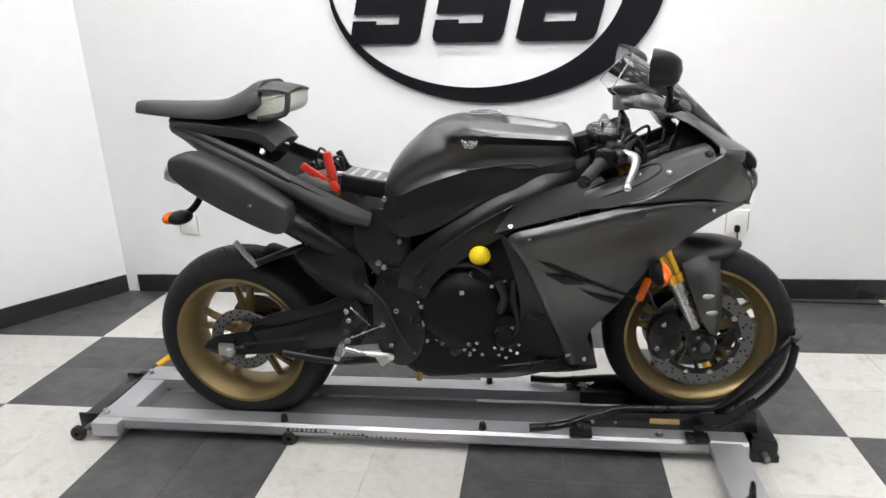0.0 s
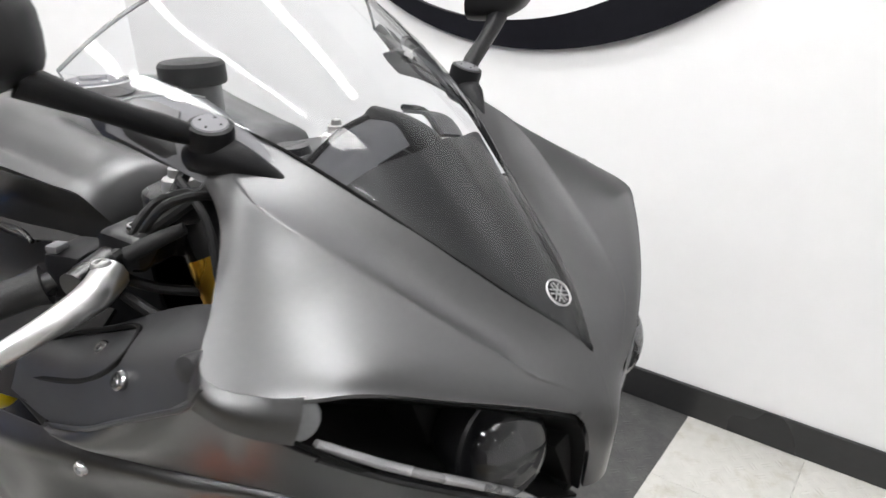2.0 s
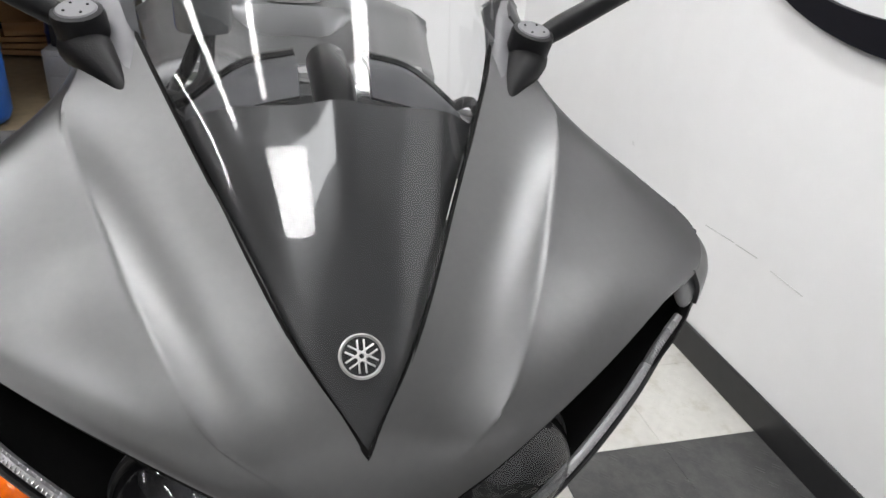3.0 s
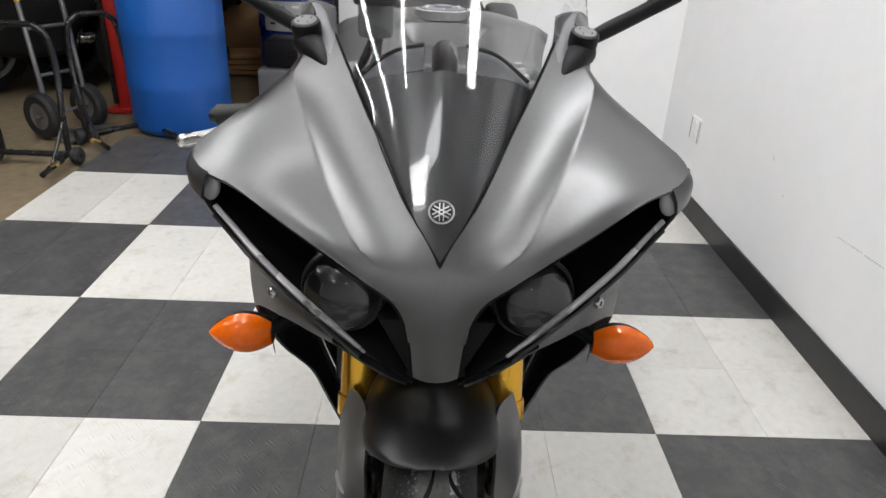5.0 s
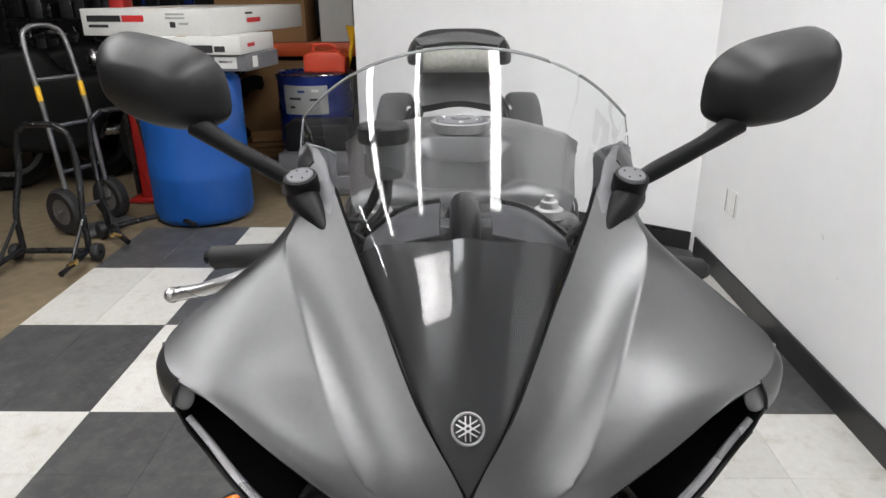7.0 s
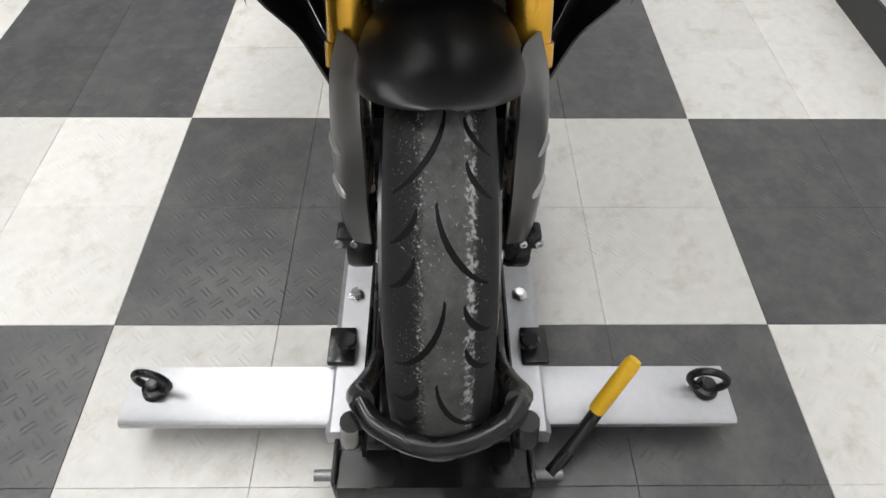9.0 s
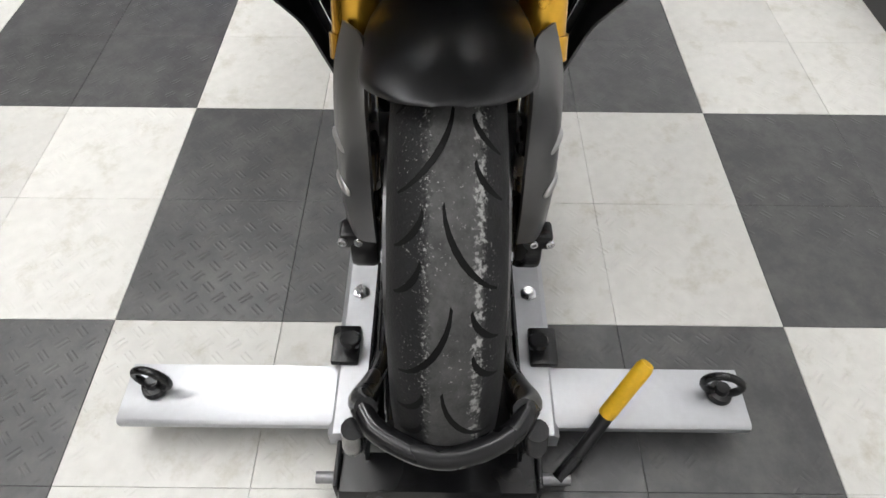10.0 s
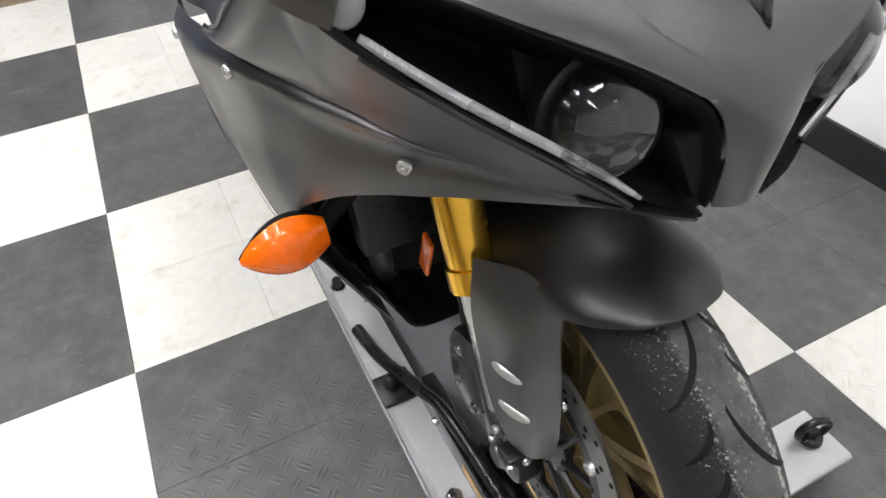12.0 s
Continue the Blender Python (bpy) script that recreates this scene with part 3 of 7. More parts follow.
fw = wheel("front_wheel", FX, FZ, FR, 0.058, 0.056, 0.224, 0.045, 5, "gold front wheel with twin drilled discs")
rw = wheel("rear_wheel", RX, RZ, RR, 0.095, 0.068, 0.224, 0.06, 5, "gold rear wheel with a wide tyre")
for s in (-1, 1):
    disc(fw, FX, FZ, s * 0.066, 0.12, 0.157)
    part("disc_carrier", lathe([(0.104, s * 0.062), (0.12, s * 0.061), (0.12, s * 0.068), (0.104, s * 0.069)], (FX, 0, FZ), n=40, close=True), POWDER, fw)
    part("carrier_hub", lathe([(0.03, s * 0.058), (0.052, s * 0.058), (0.05, s * 0.067), (0.03, s * 0.067)], (FX, 0, FZ), n=32, close=True), POWDER, fw)
    for k in range(10):
        t = 2 * math.pi * (k + 0.5) / 10
        arm = [(FX + r * math.cos(t + d), s * 0.064, FZ + r * math.sin(t + d)) for r, d in ((0.045, -0.3), (0.075, -0.12), (0.108, 0.0))]
        part("carrier_arm", tube(arm, [0.007, 0.005, 0.007], 8, smooth=8), POWDER, fw)
    for k in range(10):
        t = 2 * math.pi * k / 10
        part("disc_bobbin", bolt((FX + 0.115 * math.cos(t), s * 0.069, FZ + 0.115 * math.sin(t)), (0, s, 0), 0.009, 0.005), CHROME, fw)
    part("axle_nut", lathe([(0.001, s * 0.135), (0.013, s * 0.135), (0.017, s * 0.13), (0.017, s * 0.1)], (FX, 0, FZ), n=24), STEELD, fw)
disc(rw, RX, RZ, -0.07, 0.07, 0.11)
part("sprocket", lathe([(0.04, 0.075), (0.105, 0.075), (0.105, 0.083), (0.04, 0.083)], (RX, 0, RZ), n=48, close=True), STEELD, rw)


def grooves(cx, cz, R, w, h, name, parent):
    """Curved dark strips for the shade in the tread grooves: long sweeps from one shoulder over the crown, short ones
    on the other.
    """
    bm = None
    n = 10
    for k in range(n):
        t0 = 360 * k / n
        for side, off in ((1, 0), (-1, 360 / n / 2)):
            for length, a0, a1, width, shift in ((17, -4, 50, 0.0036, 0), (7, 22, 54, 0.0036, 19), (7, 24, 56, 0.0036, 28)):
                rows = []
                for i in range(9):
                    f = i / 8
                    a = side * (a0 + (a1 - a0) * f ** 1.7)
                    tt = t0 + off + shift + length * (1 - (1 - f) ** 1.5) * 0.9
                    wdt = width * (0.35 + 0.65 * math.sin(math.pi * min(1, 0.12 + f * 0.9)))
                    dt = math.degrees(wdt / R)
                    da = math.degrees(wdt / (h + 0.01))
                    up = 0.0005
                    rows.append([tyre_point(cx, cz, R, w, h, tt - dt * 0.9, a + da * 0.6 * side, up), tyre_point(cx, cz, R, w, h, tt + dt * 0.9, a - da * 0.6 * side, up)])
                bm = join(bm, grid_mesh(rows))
    # near-black strips on top of the rubber: the grooves' shade as colour
    tagged(part(name, bm, VOID, parent, "dark strips for the shade in the tread grooves"), kind="stuff")


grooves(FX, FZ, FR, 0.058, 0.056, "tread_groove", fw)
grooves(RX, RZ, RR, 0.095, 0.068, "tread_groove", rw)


# -- fork, fender, calipers --
def fork_line(z):
    """The fork leg's x at height z."""
    return FX - 0.002 - (z - FZ) * 0.445


def z_bar(s, z0, z1, r, name, m, label="", y=0.104):
    return part(name, tube([(fork_line(z0), s * y, z0), (fork_line(z1), s * y, z1)], r, 24), m, bike, label)


# added near-black sheet: the dark space between the forks, put into colour
part("fork_shroud", box((0.574, 0, 0.765), (0.018, 0.172, 0.17), 0.006, (0, -24, 0)), VOID, bike, "black sheet for the shade between the fork tubes")
front_fender = None
for s in (-1, 1):
    z_bar(s, 0.59, 0.95, 0.0275, "fork_tube", FORK, "gold anodised upper fork tube")
    z_bar(s, 0.95, 1.0, 0.028, "fork_collar", POWDER)
    z_bar(s, 0.575, 0.6, 0.031, "fork_seal", FORK, "gold fork collar")
    z_bar(s, 0.43, 0.58, 0.0215, "fork_slider", CHROME, "polished fork slider")
    part("fork_bottom", slab([(0.64, 0.45), (0.675, 0.455), (0.70, 0.41), (0.745, 0.39), (0.75, 0.345), (0.715, 0.325), (0.68, 0.335), (0.66, 0.40)], s * 0.085, s * 0.122, 0.008, 32), POWDER, bike, "black cast axle clamp")
    cal = part("brake_caliper", slab([(0.575, 0.455), (0.63, 0.475), (0.655, 0.43), (0.65, 0.36), (0.615, 0.32), (0.57, 0.335), (0.555, 0.40)], s * 0.06, s * 0.118, 0.012, 36), POWDER, bike, "black radial brake caliper")
    for dx, dz in ((0.6, 0.44), (0.583, 0.36), (0.63, 0.35)):
        part("caliper_bolt", bolt((dx, s * 0.118, dz), (0, s, 0), 0.008), CHROME, cal)
    for dx, dz in ((0.7, 0.40), (0.735, 0.385), (0.69, 0.365)):
        part("clamp_bolt", bolt((dx, s * 0.122, dz), (0, s, 0), 0.006), CHROME, bike)
    part("brake_hose", tube([(0.6, s * 0.09, 0.45), (0.56, s * 0.1, 0.52), (0.55, s * 0.085, 0.62), (0.53, s * 0.06, 0.75)], 0.005, 8, smooth=16), RUBBER, bike)


def fender_section(turn, half, depth):
    r = FR + 0.024
    c = Vector((FX + r * math.sin(radians(turn)), 0, FZ + r * math.cos(radians(turn))))
    out = Vector((math.sin(radians(turn)), 0, math.cos(radians(turn))))
    return [tuple(c - out * depth * (1 - math.cos(radians(90 * q / 1.0))) + Vector((0, half * math.sin(radians(90 * q)) if abs(q) < 1 else half * q, 0))) for q in np.linspace(-1, 1, 17)]


secs = []
for turn, half, depth in ((-52, 0.07, 0.05), (-40, 0.08, 0.06), (-25, 0.09, 0.068), (-12, 0.092, 0.068), (-3, 0.091, 0.062), (5, 0.088, 0.054), (10, 0.083, 0.043), (14, 0.073, 0.031), (17, 0.059, 0.02), (19.5, 0.041, 0.009), (20.8, 0.015, 0.002)):
    secs.append(fender_section(turn, half, depth))
g = np.array(secs)
g = np.array([spline(g[:, j], 40) for j in range(17)]).transpose(1, 0, 2)
bm = grid_mesh(g)
bmesh.ops.solidify(bm, geom=bm.faces[:], thickness=0.004)
front_fender = part("front_fender", bm, GREY, bike, "matte grey front fender with side shields")
for s in (-1, 1):
    cs = [[(0.640, s * 0.114, 0.630), (0.655, s * 0.127, 0.585), (0.676, s * 0.131, 0.53), (0.705, s * 0.13, 0.46), (0.732, s * 0.122, 0.415)],
          [(0.700, s * 0.0875, 0.648), (0.712, s * 0.110, 0.60), (0.728, s * 0.118, 0.54), (0.745, s * 0.117, 0.465), (0.755, s * 0.108, 0.405)],
          [(0.754, s * 0.0805, 0.645), (0.757, s * 0.083, 0.60), (0.764, s * 0.083, 0.55), (0.771, s * 0.084, 0.47), (0.768, s * 0.084, 0.412)]]
    part("fork_guard", sheet(cs, 20, 12, 0.004), GREY, front_fender, "matte grey fork guard")
    # silver bumps stand for the light caught in the guard's recessed scoops
    for dx, dz in ((0.708, 0.532), (0.722, 0.48)):
        b = ball((0, 0, 0), (0.021, 0.006, 0.0085), 16)
        bmesh.ops.transform(b, matrix=pose(dx + 0.012, s * 0.119, dz, 0, 6, -s * 24), verts=b.verts[:])
        part("guard_dimple", b, ALUD, front_fender, "silver bump for the bright crescent in the guard's scoop")
    part("guard_bracket", box((0.732, s * 0.118, 0.388), (0.03, 0.03, 0.025), 0.005), POWDER, front_fender)
    for dy in (0.109, 0.129):
        part("guard_bolt", bolt((0.747, s * dy, 0.389), (1, 0, 0.2), 0.006), CHROME, front_fender)

STRAKE = mat("ribbed_strip", (0.36, 0.36, 0.37), 0.32, metal=0.5, vary=0.1, scale=60)

# -- upper cowl --
V_EDGE = [(0.40, -0.195, 1.098), (0.50, -0.152, 1.117), (0.60, -0.121, 1.087), (0.70, -0.0745, 1.0215), (0.778, -0.035, 0.965), (0.8225, 0.0, 0.922)]
# stations down the cowl: screen edge or middle line, raised crease, outer edge
COWL = [((0.515, -0.147, 1.113), (0.535, -0.162, 1.100), (0.535, -0.176, 1.086)),
        ((0.582, -0.127, 1.094), (0.589, -0.162, 1.079), (0.578, -0.174, 1.062)),
        ((0.625, -0.110, 1.071), (0.634, -0.170, 1.056), (0.622, -0.196, 1.042)),
        ((0.663, -0.092, 1.046), (0.672, -0.157, 1.035), (0.662, -0.236, 1.014)),
        ((0.700, -0.0745, 1.0215), (0.705, -0.142, 1.014), (0.693, -0.268, 0.989)),
        ((0.735, -0.057, 0.997), (0.735, -0.128, 0.995), (0.741, -0.246, 0.981)),
        ((0.765, -0.042, 0.975), (0.765, -0.113, 0.975), (0.768, -0.206, 0.973)),
        ((0.790, -0.028, 0.955), (0.793, -0.097, 0.955), (0.796, -0.158, 0.951)),
        ((0.811, -0.011, 0.935), (0.816, -0.080, 0.934), (0.818, -0.112, 0.929)),
        ((0.8265, 0.0, 0.914), (0.831, -0.050, 0.910), (0.831, -0.074, 0.907)),
        ((0.840, 0.0, 0.885), (0.839, -0.024, 0.884), (0.836, -0.042, 0.883)),
        ((0.847, 0.0, 0.848), (0.845, -0.016, 0.848), (0.840, -0.028, 0.848)),
        ((0.843, 0.0, 0.797), (0.841, -0.012, 0.797), (0.835, -0.023, 0.798))]


def cowl_half(side, nu=96, n_in=24, n_out=38):
    """One half of the nose: a hollow channel beside the screen, a crease, and a full outer panel."""
    v_line, crease, outer = (spline([st[k] for st in COWL], nu) for k in range(3))
    v_line[:, 1] = np.where(v_line[:, 1] > -0.0015, 0.0, v_line[:, 1])
    at = np.linspace(0, len(COWL) - 1, nu)
    hollow = np.interp(at, [0, 1, 2.5, 4, 7, 8.3, 9.3, 12], [0, 0.0005, 0.003, 0.0058, 0.006, 0.003, 0, 0])
    full = np.interp(at, [0, 1.5, 3, 4, 5, 7, 9, 12], [0.001, 0.002, 0.003, 0.004, 0.0035, 0.0025, 0.001, 0.0])
    fade = np.interp(at, [8.0, 9.6], [0, 1])
    rows = []
    for i in range(nu):
        a, c, o = v_line[i], crease[i], outer[i]
        up = np.cross(o - a, v_line[min(i + 1, nu - 1)] - v_line[max(i - 1, 0)])
        up /= np.linalg.norm(up) + 1e-9
        if up[0] + 0.7 * up[2] < 0:
            up = -up
        row = []
        for j in range(n_in):
            w = j / n_in
            row.append(a + (c - a) * w - up * hollow[i] * 4 * w * (1 - w) * (0.75 + 0.5 * w))
        for j in range(n_out + 1):
            w = j / n_out
            row.append(c + (o - c) * w + up * full[i] * math.sin(math.pi * w ** 1.35))
        row = np.array(row)
        # below the screen the nose is rounded across
        share = np.concatenate([np.linspace(0, 0.62, n_in, endpoint=False), np.linspace(0.62, 1, n_out + 1)])
        nose = np.stack([a[0] + (o[0] - a[0]) * share ** 2.2, a[1] + (o[1] - a[1]) * share, a[2] + (o[2] - a[2]) * share ** 2.2], 1)
        rows.append(row + (nose - row) * fade[i])
    g = np.array(rows)
    for _ in range(6):
        g[1:-1, 1:-1] += 0.3 * ((g[:-2, 1:-1] + g[2:, 1:-1]) / 2 - g[1:-1, 1:-1])
    # the outer panel is faired: no waves between the crease and the edge
    low = int(nu * 9.2 / (len(COWL) - 1))

    def lap(q):
        out = np.zeros_like(q)
        out[1:-1, 1:-1] = (q[:-2, 1:-1] + q[2:, 1:-1] + q[1:-1, :-2] + q[1:-1, 2:]) / 4 - q[1:-1, 1:-1]
        return out
    for _ in range(1200):
        step = -0.25 * lap(lap(g[:low, n_in:]))
        step[:2], step[-2:], step[:, 0], step[:, -1] = 0, 0, 0, 0
        g[:low, n_in:] += step
    du, dv = np.gradient(g, axis=0), np.gradient(g, axis=1)
    nrm = np.cross(dv, du)
    nrm /= np.linalg.norm(nrm, axis=2, keepdims=True) + 1e-9
    if (nrm[nu // 2, 30] * (1, -0.5, 0.7)).sum() < 0:
        nrm = -nrm
    # the inner skin, 4 mm behind; on the middle line both halves meet
    inner = g - nrm * 0.004
    inner[:, 0, 1] = np.where(v_line[:, 1] == 0, 0, inner[:, 0, 1])
    g[:, :, 1] *= side
    inner[:, :, 1] *= side
    return g, inner


bm = liner = None
for side in (1, -1):
    g, inner = cowl_half(side)
    bm = join(bm, grid_mesh(g))
    liner = join(liner, grid_mesh(inner))
    bm = join(bm, grid_mesh([g[:, -1], inner[:, -1]]))
    bm = join(bm, grid_mesh([g[-1], inner[-1]]))
    bm = join(bm, grid_mesh([g[0], inner[0]]))
bmesh.ops.remove_doubles(bm, verts=bm.verts[:], dist=0.00003)
cowl = part("upper_cowl", bm, GREY, bike, "matte grey nose cowl in one piece", smooth=60)
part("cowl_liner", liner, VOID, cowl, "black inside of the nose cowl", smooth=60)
CUT = [(0.695, -0.2705, 0.984), (0.684, -0.277, 0.969), (0.65, -0.280, 0.950), (0.59, -0.283, 0.917), (0.525, -0.284, 0.881), (0.45, -0.284, 0.850)]
LIP = [(0.708, -0.266, 0.981), (0.726, -0.264, 0.968), (0.742, -0.250, 0.948), (0.758, -0.222, 0.922), (0.780, -0.19, 0.897), (0.803, -0.145, 0.864), (0.813, -0.108, 0.834), (0.816, -0.08, 0.808)]
for s in (-1, 1):
    part("cut_rim", tube([(x, -s * y, z) for x, y, z in CUT], 0.0022, 8, smooth=30), GREY, bike)
    # side of the cowl below the cut-out, running forward under the lamp
    up = [(0.45, -0.281, 0.850), (0.525, -0.281, 0.880), (0.59, -0.280, 0.916), (0.65, -0.277, 0.949), (0.684, -0.273, 0.971)] + LIP
    low = [(0.46, -0.284, 0.848), (0.52, -0.277, 0.853), (0.57, -0.263, 0.854), (0.60, -0.251, 0.854), (0.63, -0.238, 0.852), (0.65, -0.228, 0.851), (0.67, -0.216, 0.847), (0.69, -0.205, 0.842), (0.72, -0.18, 0.833), (0.75, -0.15, 0.822), (0.78, -0.118, 0.811), (0.81, -0.087, 0.803)]
    part("side_cowl", sheet([up, low], 48, 14, 0.004, -s, lambda u, v: 0.010 * math.sin(math.pi * v) * (1 - u)), GREY, bike, "matte grey side cowl under the cut-out")
    # the corner behind the position lamp, one skin with the cowl above
    corner = [[(0.680, -0.2585, 0.999), (0.693, -0.2675, 0.9885), (0.714, -0.262, 0.9845), (0.735, -0.2505, 0.982), (0.748, -0.238, 0.981)],
              [(0.682, -0.272, 0.981), (0.695, -0.2745, 0.979), (0.714, -0.2715, 0.976), (0.734, -0.2605, 0.971), (0.750, -0.2445, 0.967)],
              [(0.682, -0.2755, 0.968), (0.694, -0.2755, 0.966), (0.714, -0.2720, 0.962), (0.732, -0.2625, 0.957), (0.746, -0.249, 0.951)]]
    part("cowl_corner", sheet(corner, 16, 10, 0.003, -s), GREY, bike, "matte grey cowl corner round the position lamp")
    # rolled lip round the lamp opening and the position-light strake
    lip = LIP[1:]
    strake = spline(lip, 40)
    part("strake_lens", tube([(x + 0.001, -s * (y + 0.006), z + 0.006) for x, y, z in strake[9:]], [0.003, 0.0036, 0.0036, 0.0032, 0.002], 10), STRAKE, bike, "clear ribbed position-light strip", smooth=30)
    ribs = None
    for i in range(10, 32):
        for q in (0, 0.33, 0.67):
            xx, yy, zz = strake[i] + (strake[i + 1] - strake[i]) * q
            ribs = box((xx + 0.002, -s * (yy + 0.006), zz + 0.0068), (0.0052, 0.001, 0.0045), 0, (0, 30, s * 30), ribs)
    tagged(part("strake_rib", ribs, STRAKE, bike), kind="stuff")
    part("strake_trim", tube([(x, -s * y, z) for x, y, z in strake[10:]], 0.0026, 8), SATIN, bike)
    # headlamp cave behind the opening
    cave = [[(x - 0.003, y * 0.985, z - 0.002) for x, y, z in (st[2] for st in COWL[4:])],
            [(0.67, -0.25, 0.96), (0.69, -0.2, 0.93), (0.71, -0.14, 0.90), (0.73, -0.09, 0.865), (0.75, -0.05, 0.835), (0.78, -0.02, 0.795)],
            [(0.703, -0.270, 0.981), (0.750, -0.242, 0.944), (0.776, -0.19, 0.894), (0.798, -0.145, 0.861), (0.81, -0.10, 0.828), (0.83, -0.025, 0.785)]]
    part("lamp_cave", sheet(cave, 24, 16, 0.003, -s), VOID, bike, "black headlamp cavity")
    part("lamp_floor", sheet([[(0.80, -0.11, 0.815), (0.828, -0.06, 0.80), (0.833, -0.03, 0.788)], [(0.72, -0.11, 0.83), (0.73, -0.06, 0.815), (0.74, -0.02, 0.80)]], 8, 5, 0.003, -s), SATIN, bike)
    # projector lamp and small position lamp
    lamp = part("headlamp", aim(lathe([(0.038, -0.035), (0.044, -0.012), (0.045, 0.0), (0.043, 0.002), (0.04, 0.002)], axis="z", n=40), (0.9, s * 0.18, 0.12), (0.797, s * 0.098, 0.875)), SATIN, bike, "round projector headlamp")
    b = ball((0, 0, 0), (0.041, 0.041, 0.03), 32)
    part("projector_lens", aim(b, (0.9, s * 0.18, 0.12), (0.799, s * 0.0985, 0.875)), LENS, lamp, "clear domed lens").visible_shadow = False
    part("reflector", aim(lathe([(0.001, -0.027), (0.012, -0.029), (0.022, -0.024), (0.026, -0.016), (0.034, -0.012), (0.0425, 0.001)], axis="z", n=32), (0.9, s * 0.18, 0.12), (0.797, s * 0.098, 0.875)), LENSBACK, lamp)
    b = ball((0, 0, 0), (0.016, 0.016, 0.006), 20)
    part("position_lamp", aim(b, (0.75, s * 0.5, 0.25), (0.740, s * 0.2405, 0.9635)), SMOKE, bike, "small round position lamp")

# chin under the nose
part("chin_duct", slab([(-0.034, 0.79), (0.034, 0.79), (0.03, 0.80), (0.06, 0.86), (-0.06, 0.86), (-0.03, 0.80)], 0.72, 0.825, 0.003, plane="yz"), VOID, bike, "black air duct under the nose")

# the screen's surface, and the dark panel that follows it from below
CEN = spline([(0.8225, 0, 0.925), (0.735, 0, 1.018), (0.62, 0, 1.131), (0.49, 0, 1.222)], 40)
EDG = spline([(0.8225, -0.001, 0.925), (0.778, -0.0345, 0.968), (0.70, -0.0745, 1.025), (0.61, -0.118, 1.085), (0.51, -0.16, 1.118), (0.418, -0.192, 1.137)], 40)


def screen_point(i, q):
    f = q * q
    p = CEN[i] * (1 - f) + EDG[i] * f
    return np.array([p[0], EDG[i][1] * -q, p[2] + 0.005 * math.sin(math.pi * f) * min(1, i / 18) ** 2])


rows = []
for i in range(0, 21):
    row = []
    for j in range(25):
        q = -1 + 2 * j / 24
        p = screen_point(i, q) - np.array([0.006, 0, 0.009])
        bump = 0.007 * math.exp(-(q / 0.22) ** 2) * max(0, (i - 11) / 10)
        row.append((p[0] + bump * 0.6, p[1] * 0.985, p[2] + bump))
    rows.append(row)
bm = grid_mesh(rows)
bmesh.ops.recalc_face_normals(bm, faces=bm.faces[:])
part("centre_panel", bm, GLOSS, bike, "glossy dark panel under the screen", smooth=60)
for s in (-1, 1):
    hood = part("dash_hood", sheet([[(0.632, s * 0.098, 1.036), (0.648, s * 0.06, 1.062), (0.654, s * 0.024, 1.073)], [(0.618, s * 0.098, 1.05), (0.632, s * 0.06, 1.079), (0.637, s * 0.024, 1.089)], [(0.59, s * 0.098, 1.048), (0.602, s * 0.06, 1.079), (0.606, s * 0.024, 1.089)]], 14, 8, 0.003), GREYBOX, bike, "grey plastic instrument hood")
    part("hood_edge", tube([(0.59, s * 0.1, 1.05), (0.602, s * 0.06, 1.081), (0.606, s * 0.024, 1.091)], 0.003, 6, smooth=10), SATIN, hood)
part("duct_snout", tube([(0.664, 0, 1.062), (0.648, 0, 1.07), (0.622, 0, 1.077), (0.59, 0, 1.08)], [0.012, 0.0145, 0.015, 0.015], 24, smooth=8), SATIN, bike, "black rounded duct snout")
part("instrument_panel", box((0.585, 0.0, 1.03), (0.025, 0.19, 0.05), 0.01, (0, -35, 0)), BLACK, bike)
part("instrument_glass", box((0.569, 0.0, 1.037), (0.006, 0.16, 0.045), 0.003, (0, -35, 0)), GLOSS, bike)

# windscreen
rows = []
top = [(0.403, -0.197, 1.133), (0.447, -0.14, 1.185), (0.478, -0.075, 1.212), (0.49, 0.0, 1.222), (0.478, 0.075, 1.212), (0.447, 0.14, 1.185), (0.403, 0.197, 1.133)]
for i in range(40):
    rows.append([tuple(screen_point(i, -1 + 2 * j / 32)) for j in range(33)])
bm = grid_mesh(rows)
CORNERS = ([(0.51, -0.16, 1.118), (0.463, -0.178, 1.131), (0.418, -0.192, 1.137)], [(0.513, -0.162, 1.106), (0.482, -0.177, 1.102), (0.455, -0.188, 1.106)])
for s in (-1, 1):
    up, low = (spline([(x, -s * y, z) for x, y, z in c], 10) for c in CORNERS)
    bm = join(bm, grid_mesh([up, (up + low) / 2, low]))
screen = part("windscreen", bm, SCREEN, bike, "clear double-bubble windscreen", smooth=60)
rim_pts = [rows[39][j] for j in range(33)]
part("screen_edge", tube(rim_pts, 0.0018, 6), EDGE, bike)
for s in (-1, 1):
    part("screen_edge", tube([(x, -s * y, z) for x, y, z in [(0.418, -0.192, 1.137), (0.452, -0.19, 1.108), (0.482, -0.177, 1.102), (0.513, -0.162, 1.106)]], 0.0009, 6, smooth=14), EDGE, bike)
for s in (-1, 1):
    part("screen_seal", tube([(x, -s * y, z - 0.002) for x, y, z in V_EDGE[1:]], 0.0018, 6, smooth=30), VOID, bike)

